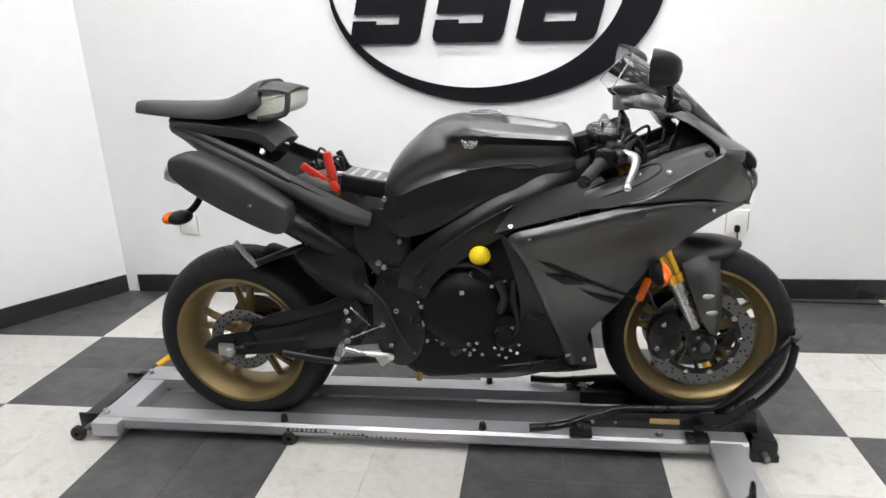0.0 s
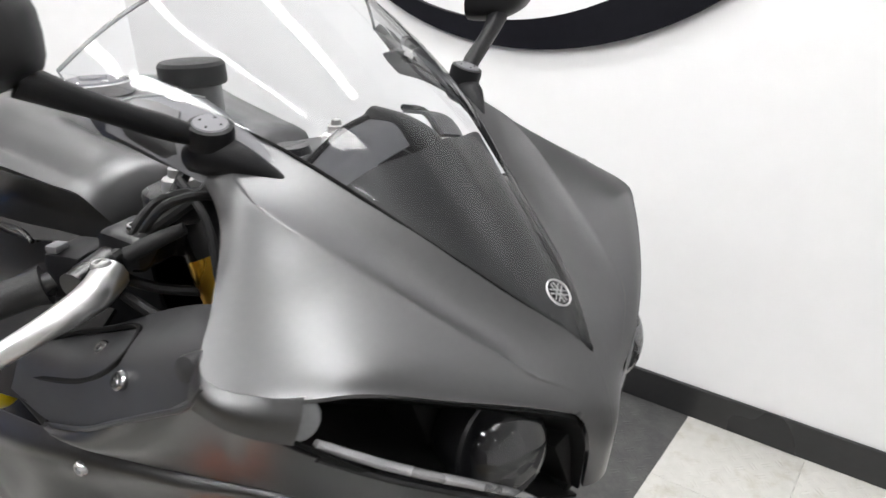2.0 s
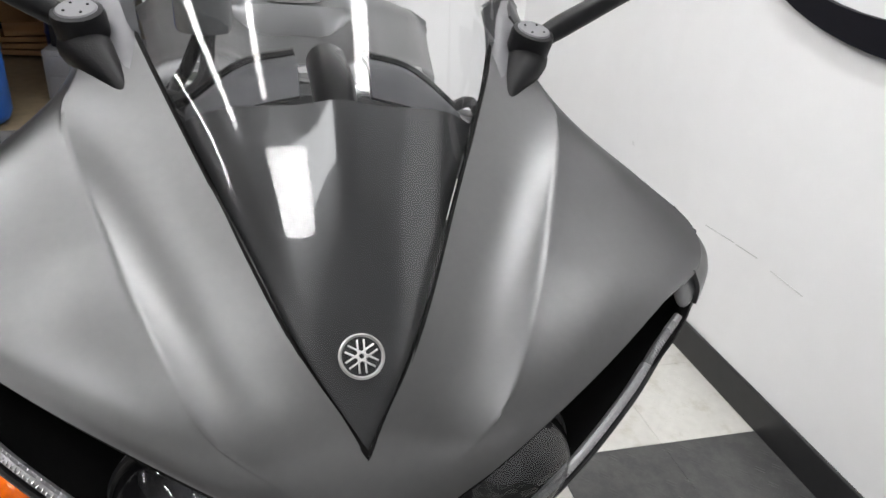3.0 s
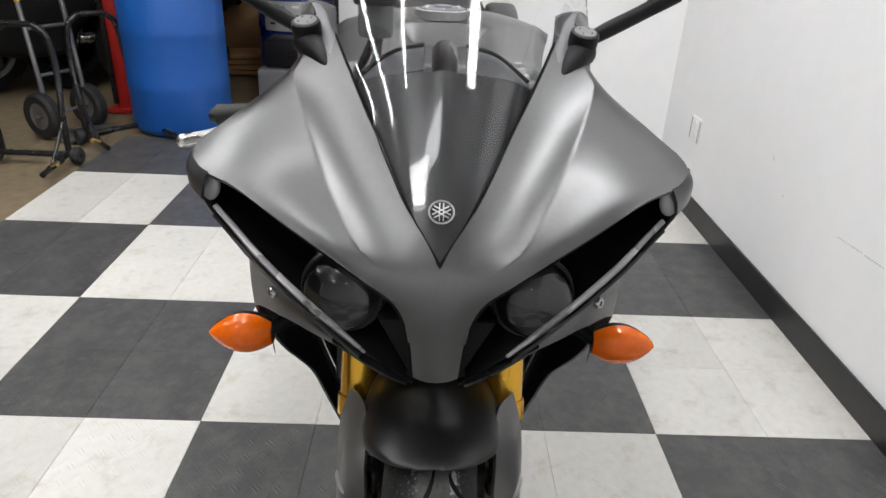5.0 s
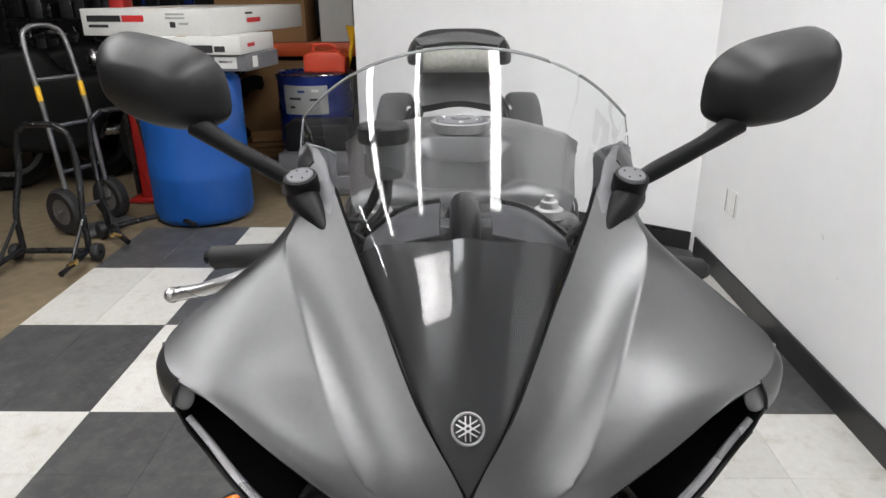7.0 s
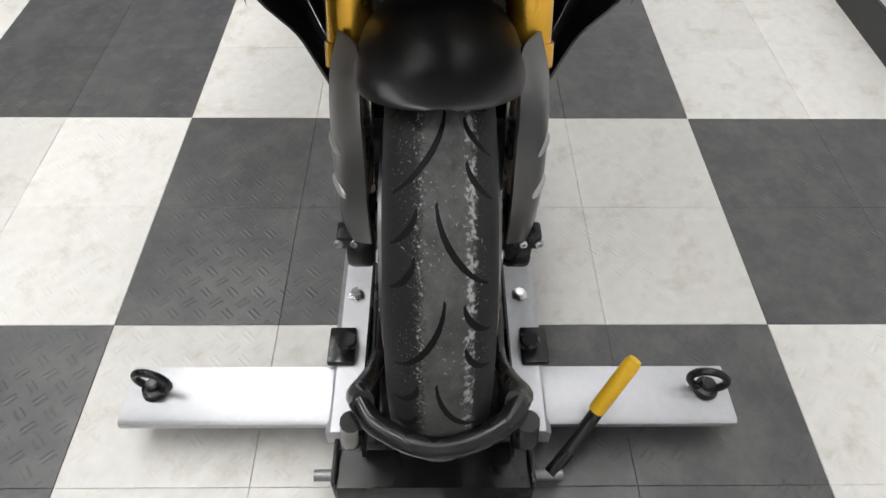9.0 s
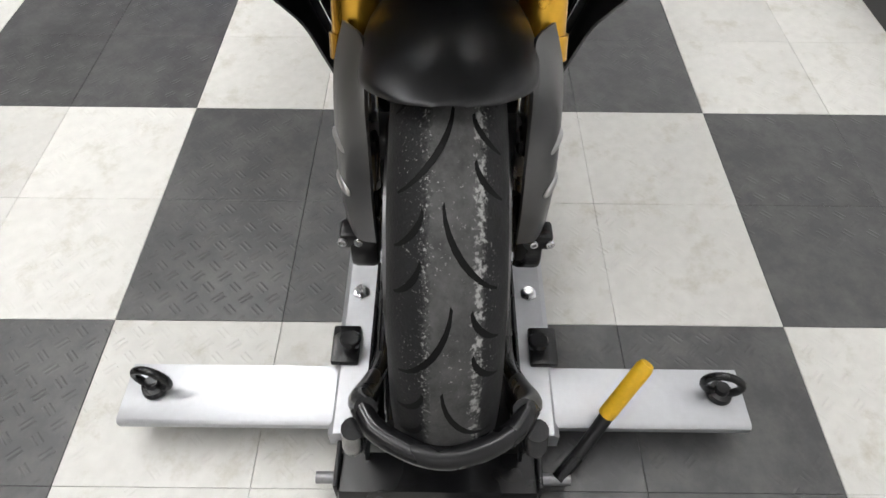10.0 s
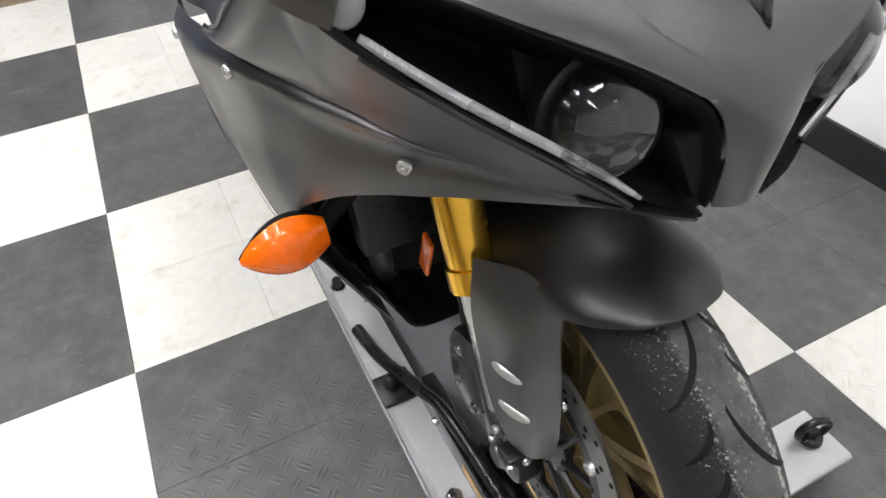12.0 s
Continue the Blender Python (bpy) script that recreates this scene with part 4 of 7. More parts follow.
# -- mirrors --
for s in (-1, 1):
    ear = [[(0.44, -0.184, 1.112), (0.475, -0.178, 1.119), (0.51, -0.167, 1.119), (0.535, -0.159, 1.112)],
           [(0.447, -0.188, 1.100), (0.49, -0.185, 1.103), (0.525, -0.178, 1.098), (0.545, -0.173, 1.092)],
           [(0.462, -0.188, 1.088), (0.50, -0.187, 1.084), (0.535, -0.183, 1.076), (0.555, -0.178, 1.071)]]
    part("cowl_ear", sheet(ear, 24, 10, 0.004, -s), GREY, bike, "grey cowl wing behind the mirror mount")
    plate = [[(0.536, -0.134, 1.117), (0.57, -0.128, 1.100), (0.614, -0.117, 1.074)],
             [(0.522, -0.147, 1.120), (0.562, -0.144, 1.104), (0.614, -0.131, 1.073)],
             [(0.495, -0.172, 1.119), (0.542, -0.163, 1.102), (0.602, -0.149, 1.071)],
             [(0.478, -0.186, 1.110), (0.532, -0.176, 1.094), (0.588, -0.168, 1.068)],
             [(0.474, -0.190, 1.094), (0.526, -0.184, 1.081), (0.582, -0.174, 1.063)]]
    ear_plate = part("ear_plate", sheet(plate, 20, 24, 0.004, -s), GREYBOX, bike, "matte grey plate in front of the mirror foot")
    part("plate_edge", tube([(q[0][0] - 0.002, -s * q[0][1], q[0][2] + 0.001) for q in plate[:4]], 0.0013, 6, smooth=16), EDGE, ear_plate)
    # black foot that runs forward to a point, with the round pivot on its back
    mount = part("mirror_mount", tube([(0.558, s * 0.168, 1.080), (0.574, s * 0.163, 1.084), (0.592, s * 0.153, 1.079), (0.610, s * 0.140, 1.069), (0.628, s * 0.128, 1.057)], [0.012, 0.0175, 0.0145, 0.008, 0.002], 18, smooth=18), BLACK, bike, "black mirror mount on the cowl")
    lean, seat_at = (0.3, s * 0.08, 0.95), (0.576, s * 0.162, 1.094)
    part("mirror_pivot", aim(lathe([(0.0135, 0.0155), (0.0165, 0.0145), (0.0175, 0.011), (0.017, -0.006), (0.015, -0.012)], axis="z", n=28), lean, seat_at), BLACK, mount)
    part("pivot_cap", aim(lathe([(0.001, 0.0165), (0.0125, 0.0165), (0.0137, 0.0152), (0.0137, 0.01)], axis="z", n=28), lean, seat_at), GREYBOX, mount, "grey round pivot cap")
    for k in range(4):
        part("cap_dot", aim(lathe([(0.0004, 0.0172), (0.0009, 0.0172), (0.0009, 0.016)], (0.008 * math.cos(math.pi / 4 + math.pi / 2 * k), 0.008 * math.sin(math.pi / 4 + math.pi / 2 * k), 0), "z", 8), lean, seat_at), VOID, mount)
    stalk = [(0.572, s * 0.172, 1.1), (0.566, s * 0.192, 1.11), (0.558, s * 0.235, 1.132), (0.548, s * 0.272, 1.153)]
    part("mirror_stalk", tube(stalk, [0.008, 0.0095, 0.009, 0.012], 12, smooth=14), BLACK, mount, "black mirror arm")
    # housing: rounded shell, fuller at its outer top corner
    rows = []
    for i in range(13):
        f = i / 12
        k = math.sqrt(max(0.0, 1 - (f * 0.985) ** 2.0))
        xx = -0.034 + 0.066 * f
        ring = []
        for a in range(32):
            t = 2 * math.pi * a / 32
            c, sn = math.cos(t), math.sin(t)
            e = 0.62
            yy = 0.070 * math.copysign(abs(c) ** e, c) * (0.26 + 0.74 * k)
            zz = 0.044 * math.copysign(abs(sn) ** e, sn) * (1 + 0.10 * c) * (0.24 + 0.76 * k)
            if sn < 0 and c > 0:
                zz *= 1 - 0.42 * c
            if f == 1:
                yy, zz = yy * 0.3, zz * 0.3
            ring.append((xx, s * (yy + 0.01 * f * -1), zz + 0.16 * yy))
        rows.append(ring)
    bm = grid_mesh(rows, True, False, True)
    bmesh.ops.transform(bm, matrix=pose(0.535, s * 0.319, 1.188, 0, 6, s * 16), verts=bm.verts[:])
    shell = part("mirror_housing", bm, SHELL, mount, "black rounded mirror housing", smooth=50)
    b = slab([(s * 0.059 * math.copysign(abs(math.cos(t)) ** 0.62, math.cos(t)), 0.038 * math.copysign(abs(math.sin(t)) ** 0.62, math.sin(t)) * (1 + 0.1 * math.cos(t)) + 0.16 * 0.059 * math.cos(t)) for t in (2 * math.pi * k / 32 for k in range(32))], -0.0375, -0.0345, 0, plane="yz")
    bmesh.ops.transform(b, matrix=pose(0.535, s * 0.319, 1.188, 0, 6, s * 16), verts=b.verts[:])
    part("mirror_glass", b, REFLECT, mount, "mirror glass")

# -- side fairings --
def fair_w(x, z):
    """Half width of the side fairing at a place of the side view."""
    w = float(np.interp(x, [0.0, 0.15, 0.3, 0.42, 0.52, 0.6, 0.66, 0.7, 0.75, 0.8], [0.285, 0.30, 0.302, 0.295, 0.276, 0.25, 0.217, 0.19, 0.143, 0.088]))
    return w - 0.67 * max(0.0, 0.79 - z) ** 2


def side_panel(top, low, nu, nv, inset=0.0, thick=0.004, side=1, lip=0.0, crease=0.0):
    a, b = spline([(x, 0, z) for x, z in top], nu), spline([(x, 0, z) for x, z in low], nu)
    g = []
    for i in range(nu):
        row = []
        for j in range(nv):
            f = j / (nv - 1)
            p = a[i] * (1 - f) + b[i] * f
            y = fair_w(p[0], p[2]) - inset
            if lip:
                y -= lip * max(0, 1 - f * nv / 2.2) ** 2
            if crease:
                y += crease * math.exp(-((f - 0.13) / 0.10) ** 2) - crease * 0.8 * math.exp(-((f - 0.42) / 0.2) ** 2)
            row.append((p[0], -y * side, p[2]))
        g.append(row)
    bm = grid_mesh(g)
    bmesh.ops.recalc_face_normals(bm, faces=bm.faces[:])
    bmesh.ops.solidify(bm, geom=bm.faces[:], thickness=thick)
    return bm


def on_fairing(x, z, side, out=0.0):
    return (x, -side * (fair_w(x, z) + out), z)


T_MAIN = [(0.315, 0.318), (0.285, 0.43), (0.248, 0.53), (0.212, 0.63), (0.18, 0.70), (0.150, 0.765), (0.25, 0.797), (0.386, 0.829), (0.50, 0.848), (0.60, 0.852), (0.70, 0.838), (0.803, 0.806)]
B_MAIN = [(0.405, 0.312), (0.378, 0.40), (0.37, 0.45), (0.395, 0.495), (0.43, 0.54), (0.455, 0.572), (0.49, 0.625), (0.525, 0.668), (0.57, 0.71), (0.635, 0.755), (0.71, 0.785), (0.801, 0.799)]
for s in (1, -1):
    fairing = part("side_fairing", side_panel(T_MAIN, B_MAIN, 60, 22, 0.0, 0.004, s, 0.012, 0.004), GREY, bike, "large matte grey side fairing", smooth=45)
    # darker graphic stripes on the panel
    for quad in ([(0.225, 0.705), (0.49, 0.585), (0.495, 0.575), (0.26, 0.678)], [(0.245, 0.66), (0.30, 0.655), (0.36, 0.628), (0.30, 0.628)], [(0.34, 0.612), (0.455, 0.578), (0.44, 0.562), (0.40, 0.575)]):
        a, b = spline([(x, 0, z) for x, z in (quad[0], quad[1])], 12), spline([(x, 0, z) for x, z in (quad[3], quad[2])], 12)
        rows = []
        for i in range(12):
            row = []
            for j in range(4):
                p = a[i] + (b[i] - a[i]) * j / 3
                row.append(on_fairing(p[0], p[2], s, 0.0035))
            rows.append(row)
        bm = grid_mesh(rows)
        bmesh.ops.solidify(bm, geom=bm.faces[:], thickness=0.001)
        part("graphic_stripe", bm, SATIN, fairing, "black graphic stripe")
    part("lower_fairing", side_panel([(0.125, 0.772), (0.158, 0.67), (0.178, 0.56), (0.168, 0.46), (0.125, 0.385), (0.05, 0.335)], [(0.152, 0.755), (0.215, 0.62), (0.25, 0.52), (0.285, 0.42), (0.30, 0.36), (0.27, 0.325)], 26, 8, 0.012, 0.005, s), SATIN, bike, "black lower fairing behind the grey panel")
    part("belly_pan", sheet([[(-0.12, -0.11, 0.31), (0.10, -0.16, 0.31), (0.30, -0.155, 0.335), (0.40, -0.135, 0.33)], [(-0.12, -0.06, 0.27), (0.1, -0.1, 0.262), (0.3, -0.1, 0.262), (0.41, -0.1, 0.28)], [(-0.1, 0.0, 0.262), (0.1, 0.0, 0.252), (0.3, 0.0, 0.255), (0.41, 0.0, 0.275)]], 20, 10, 0.005, s), SATIN, bike, "black belly pan")
    for x, z in ((0.209, 0.757), (0.498, 0.827), (0.695, 0.811), (0.315, 0.365), (0.365, 0.345)):
        w = on_fairing(x, z, s, 0.003)
        part("fairing_screw", bolt(w, (0.2 if x < 0.6 else 1.0, -s, 0.1), 0.0075, 0.004), CHROME, fairing)
    # black inner cover above the fairing edge
    part("inner_cover", sheet([[(0.11, -0.288, 0.775), (0.25, -0.283, 0.808), (0.38, -0.276, 0.84), (0.45, -0.272, 0.855)], [(0.13, -0.262, 0.80), (0.25, -0.25, 0.835), (0.35, -0.238, 0.865), (0.42, -0.23, 0.88)], [(0.17, -0.215, 0.84), (0.26, -0.2, 0.875), (0.34, -0.19, 0.895), (0.40, -0.185, 0.905)]], 22, 12, 0.004, s), BLACK, bike, "black inner cover")
    part("duct_cover", sheet([[(0.34, -0.274, 0.836), (0.44, -0.279, 0.846), (0.55, -0.277, 0.886), (0.62, -0.273, 0.924), (0.678, -0.266, 0.962)], [(0.35, -0.255, 0.875), (0.44, -0.255, 0.895), (0.54, -0.248, 0.937), (0.61, -0.245, 0.968), (0.668, -0.245, 0.988)], [(0.37, -0.215, 0.885), (0.44, -0.205, 0.91), (0.53, -0.198, 0.952), (0.60, -0.2, 0.98), (0.655, -0.215, 0.997)]], 28, 14, 0.004, s), DARKP, bike, "dark satin duct cover inside the cowl")
    # near-black filler, added so the open seam reads as a shaded line
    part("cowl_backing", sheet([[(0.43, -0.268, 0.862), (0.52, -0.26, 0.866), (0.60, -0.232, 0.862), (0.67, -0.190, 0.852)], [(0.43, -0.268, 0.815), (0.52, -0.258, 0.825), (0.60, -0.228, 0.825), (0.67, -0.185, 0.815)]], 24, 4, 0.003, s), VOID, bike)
    part("cover_seam", tube([(x, -s * y, z) for x, y, z in [(0.37, 0.262, 0.860), (0.43, 0.264, 0.878), (0.50, 0.260, 0.904), (0.545, 0.250, 0.936), (0.525, 0.222, 0.944), (0.46, 0.218, 0.918), (0.40, 0.225, 0.897), (0.365, 0.243, 0.878)]], 0.0028, 6, smooth=40, closed=True), VOID, bike)
    part("cover_screw", bolt((0.49, -s * 0.240, 0.920), (0, -s * 0.6, 0.8), 0.007, 0.004), CHROME, bike)
    part("cover_screw", bolt((0.563, -s * 0.262, 0.93), (0, -s * 0.8, 0.6), 0.008, 0.004), CHROME, bike)
    part("cover_plug", lathe([(0.001, 0.006), (0.009, 0.004), (0.010, 0.0), (0.010, -0.01)], axis="z", n=20), DARKP, bike).matrix_basis = Matrix.Translation((0.66, -s * 0.258, 0.977)) @ Vector((0.2, -s, 0.3)).to_track_quat("Z", "Y").to_matrix().to_4x4()
    for x, y, z in ((0.278, 0.268, 0.812), (0.155, 0.277, 0.79)):
        part("cover_screw", bolt((x, -s * y, z), (0, -s, 0.7), 0.007, 0.004), CHROME, bike)
    # turn signal on a short stalk
    part("signal_stalk", tube([(0.52, -s * 0.20, 0.675), (0.54, -s * 0.235, 0.663), (0.548, -s * 0.25, 0.659)], [0.013, 0.011, 0.013], 12), BLACK, bike)
    rows = []
    for i in range(13):
        f = i / 12
        r = 0.033 * math.sin(math.pi * min(1, 0.16 + 0.83 * f)) ** 0.75
        ring = [(0.552 + (f - 0.5) * 0.008 + r * 0.82 * math.cos(t) , -s * (0.24 + 0.092 * f), 0.657 + r * math.sin(t)) for t in (2 * math.pi * k / 20 for k in range(20))]
        rows.append(ring)
    front_rows = [[(max(x, 0.552), y, z) for x, y, z in r] for r in rows]
    back_rows = [[(min(x, 0.5515), y, z) for x, y, z in r] for r in rows]
    sig = part("turn_signal", grid_mesh(front_rows, True, False, True), ORANGE, bike, "amber front turn signal")
    part("signal_housing", grid_mesh(back_rows, True, False, True), BLACK, sig, "black signal housing")
    part("side_reflector", box((0.535, -s * 0.125, 0.555), (0.024, 0.006, 0.075), 0.004, (0, 20, 0)), ORANGE, bike, "orange side reflector")

# radiator and front of the engine bay
part("radiator", box((0.36, 0, 0.62), (0.04, 0.34, 0.32), 0.008, (0, -14, 0)), POWDER, bike, "black radiator")
# near-black sheet closes the view into the engine bay
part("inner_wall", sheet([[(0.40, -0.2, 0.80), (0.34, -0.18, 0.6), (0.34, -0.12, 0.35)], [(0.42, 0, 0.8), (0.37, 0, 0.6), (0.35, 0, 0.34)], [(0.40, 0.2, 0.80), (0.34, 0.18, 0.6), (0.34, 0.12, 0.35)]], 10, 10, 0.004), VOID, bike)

# -- tank --
TS = [(-0.235, 0.845, 0.815, 0.10), (-0.222, 0.905, 0.80, 0.13), (-0.19, 0.955, 0.81, 0.15), (-0.145, 1.0, 0.84, 0.163), (-0.085, 1.044, 0.865, 0.176), (-0.02, 1.062, 0.885, 0.186), (0.06, 1.06, 0.90, 0.187), (0.13, 1.048, 0.905, 0.178), (0.20, 1.038, 0.91, 0.166), (0.27, 1.027, 0.915, 0.156), (0.313, 1.019, 0.92, 0.148), (0.332, 0.985, 0.925, 0.135), (0.338, 0.955, 0.93, 0.12)]
st = spline(TS, 80)
# front part of the tank: flat deck, sloping shoulder, sharp crease, hollow flank (share of half width, share of height)
FACET = [(0.98, 0.0), (0.86, 0.14), (0.83, 0.36), (0.89, 0.62), (1.06, 0.80), (0.97, 0.885), (0.8, 0.945), (0.6, 0.99), (0.38, 1.0), (0.0, 1.01)]
fy, fz = [q[0] for q in FACET], [q[1] for q in FACET]
rows = []
for x, zt, zb, hw in st:
    row = []
    h = zt - zb
    w = float(np.interp(x, [-0.05, 0.055], [0, 1]))
    w = w * w * (3 - 2 * w)
    for j in range(73):
        f = j / 36 if j <= 36 else 2 - j / 36
        side = 1 if j <= 36 else -1
        c, sn = math.cos(math.pi / 2 * f), math.sin(math.pi / 2 * f)
        yr, zr = hw * c ** 0.62, h * sn ** 0.75
        yr -= 0.022 * math.exp(-(sn ** 0.75 - 0.28) ** 2 / 0.03) * float(np.interp(x, [-0.24, -0.1, 0.03, 0.1], [0.3, 1, 0.8, 0.0])) * min(1, c * 2)
        t = f * (len(FACET) - 1)
        ya, za = hw * float(np.interp(t, range(len(FACET)), fy)), h * float(np.interp(t, range(len(FACET)), fz))
        yy, zz = yr + (ya - yr) * w, zb + zr + (za - zr) * w
        # hollow in front of the filler cap
        zz -= 0.034 * math.exp(-(yy / 0.07) ** 6) * float(np.interp(x, [0.125, 0.135, 0.27, 0.32], [0, 1, 0.8, 0])) * (f > 0.5)
        row.append((x, side * yy, zz))
    rows.append(row)
TANK_ROWS = rows


def tank_side(x, z):
    """Half width of the tank at a place of the side view."""
    row = min(TANK_ROWS, key=lambda r: abs(r[0][0] - x))[:37]
    return float(np.interp(z, [q[2] for q in row], [q[1] for q in row]))


bm = grid_mesh(rows, True, False, True)
tank = part("fuel_tank", bm, GREY, bike, "matte grey sculpted fuel tank", smooth=32)
part("tank_cap", lathe([(0.001, 0.010), (0.016, 0.010), (0.018, 0.007), (0.04, 0.006), (0.043, 0.003), (0.043, -0.012)], (0.066, 0, 1.066), "z", 40), GREYBOX, tank, "round filler cap")
part("cap_ring", lathe([(0.046, 0.004), (0.052, 0.003), (0.052, -0.012), (0.046, -0.012)], (0.066, 0, 1.066), "z", 40, True), ALUD, tank)
for k in range(6):
    t = 2 * math.pi * k / 6
    part("cap_screw", bolt((0.066 + 0.034 * math.cos(t), 0.034 * math.sin(t), 1.072), (0, 0, 1), 0.004, 0.002), CHROME, tank)
for s in (1, -1):
    # raised badge plate, crease lines and badge
    kite = []
    for a in np.linspace(0, 1, 10):
        kite.append([])
        for b in np.linspace(0, 1, 10):
            x = (1 - a) * (1 - b) * -0.037 + a * (1 - b) * 0.022 + (1 - a) * b * 0.055 + a * b * 0.127
            z = (1 - a) * (1 - b) * 1.018 + a * (1 - b) * 1.048 + (1 - a) * b * 0.977 + a * b * 1.024
            out = (1 - a) * (1 - b) * 0.006 + a * (1 - b) * 0.002 + (1 - a) * b * 0.013 + a * b * 0.001 + 0.006 * math.sin(math.pi * a) * math.sin(math.pi * b)
            kite[-1].append((x, -s * (tank_side(x, z) + out), z))
    bm = grid_mesh(kite)
    bmesh.ops.solidify(bm, geom=bm.faces[:], thickness=0.002)
    part("badge_plate", bm, GREY, tank, "raised kite-shaped plate", smooth=60)
    BADGE = (0.041, -s * (tank_side(0.041, 1.012) + 0.0115), 1.012)
    part("badge_ring", aim(lathe([(0.0185, 0.0), (0.0205, 0.0016), (0.0225, 0.0), (0.0205, -0.004)], axis="z", n=32, close=True), (0.05, -s, 0.3), BADGE), CHROME, tank, "round silver tank badge")
    part("badge_disc", aim(lathe([(0.001, 0.0), (0.02, 0.0), (0.02, -0.006)], axis="z", n=32), (0.05, -s, 0.3), BADGE), DIMSTEEL, tank)
    for k in range(3):
        b = box((0, 0, 0.001), (0.0028, 0.034, 0.002), 0.0004, (0, 0, 60 * k))
        part("badge_bar", aim(b, (0.05, -s, 0.3), BADGE), CHROME, tank)
    part("tank_trim", tube([(0.03, -s * 0.196, 0.93), (0.12, -s * 0.195, 0.941), (0.2, -s * 0.184, 0.944), (0.225, -s * 0.181, 0.932)], 0.003, 6, smooth=12), SATIN, tank)
    cover = [[(-0.225, -0.128, 0.865), (-0.18, -0.165, 0.852), (-0.09, -0.186, 0.89), (0.02, -0.196, 0.925), (0.12, -0.192, 0.938), (0.2, -0.18, 0.93), (0.33, -0.15, 0.945)],
             [(-0.225, -0.15, 0.80), (-0.18, -0.176, 0.80), (-0.09, -0.196, 0.815), (0.02, -0.202, 0.845), (0.12, -0.197, 0.87), (0.2, -0.186, 0.885), (0.33, -0.155, 0.93)],
             [(-0.22, -0.15, 0.75), (-0.17, -0.17, 0.73), (-0.10, -0.182, 0.745), (0.0, -0.19, 0.79), (0.1, -0.187, 0.84), (0.2, -0.178, 0.875), (0.33, -0.152, 0.925)]]
    part("side_cover", sheet(cover, 30, 12, 0.005, s), SATIN, bike, "black side cover below the tank")
    part("frame_joint", slab([(-0.31, 0.79), (-0.22, 0.81), (-0.16, 0.74), (-0.17, 0.60), (-0.24, 0.58), (-0.32, 0.68)], -s * 0.105, -s * 0.148, 0.008, 30), SATIN, bike)
    part("frame_spar", sheet([[(0.37, -0.11, 0.955), (0.25, -0.172, 0.915), (0.13, -0.192, 0.865), (0.0, -0.198, 0.79), (-0.10, -0.192, 0.725), (-0.17, -0.178, 0.655), (-0.195, -0.165, 0.57)],
                             [(0.37, -0.125, 0.92), (0.25, -0.195, 0.87), (0.13, -0.212, 0.82), (0.0, -0.216, 0.745), (-0.08, -0.208, 0.68), (-0.135, -0.194, 0.62), (-0.15, -0.18, 0.56)],
                             [(0.37, -0.12, 0.86), (0.25, -0.185, 0.80), (0.14, -0.20, 0.745), (0.05, -0.205, 0.695), (-0.03, -0.198, 0.64), (-0.085, -0.185, 0.58), (-0.11, -0.172, 0.53)]], 34, 14, 0.006, s), SATIN, bike, "black aluminium frame spar")
    part("pivot_plate", slab([(-0.24, 0.62), (-0.13, 0.60), (-0.11, 0.5), (-0.13, 0.36), (-0.2, 0.3), (-0.27, 0.36), (-0.28, 0.5)], -s * 0.13, -s * 0.165, 0.01, 40), SATIN, bike, "black frame pivot plate")
    part("pivot_nut", lathe([(0.008, -s * 0.178), (0.016, -s * 0.178), (0.019, -s * 0.172), (0.02, -s * 0.16)], (-0.142, 0, 0.467), n=24), SATIN, bike, "black pivot collar")
    for x, y, z in ((-0.18, 0.158, 0.712), (-0.222, 0.14, 0.838), (-0.235, 0.158, 0.63), (-0.25, 0.16, 0.645), (-0.205, 0.16, 0.49), (-0.24, 0.155, 0.40)):
        part("frame_bolt", bolt((x, -s * y, z), (0, -s, 0), 0.009, 0.006), CHROME, bike)

# -- engine --
engine = new("engine")
engine.parent = bike
engine["label"] = "black four-cylinder engine with bolted covers"
part("crankcase", slab([(-0.2, 0.52), (-0.1, 0.6), (0.1, 0.64), (0.26, 0.56), (0.27, 0.42), (0.2, 0.31), (0.02, 0.27), (-0.14, 0.27), (-0.22, 0.36)], -0.16, 0.16, 0.02, 48, seg=3), ENGINE, engine)
part("cylinder_block", slab([(0.02, 0.6), (0.17, 0.56), (0.27, 0.76), (0.12, 0.84)], -0.18, 0.18, 0.015), ENGINE, engine)
part("gearbox", slab([(-0.24, 0.46), (-0.12, 0.55), (0.0, 0.52), (0.0, 0.3), (-0.12, 0.25), (-0.22, 0.32)], -0.14, 0.14, 0.015, 36), ENGINE, engine)
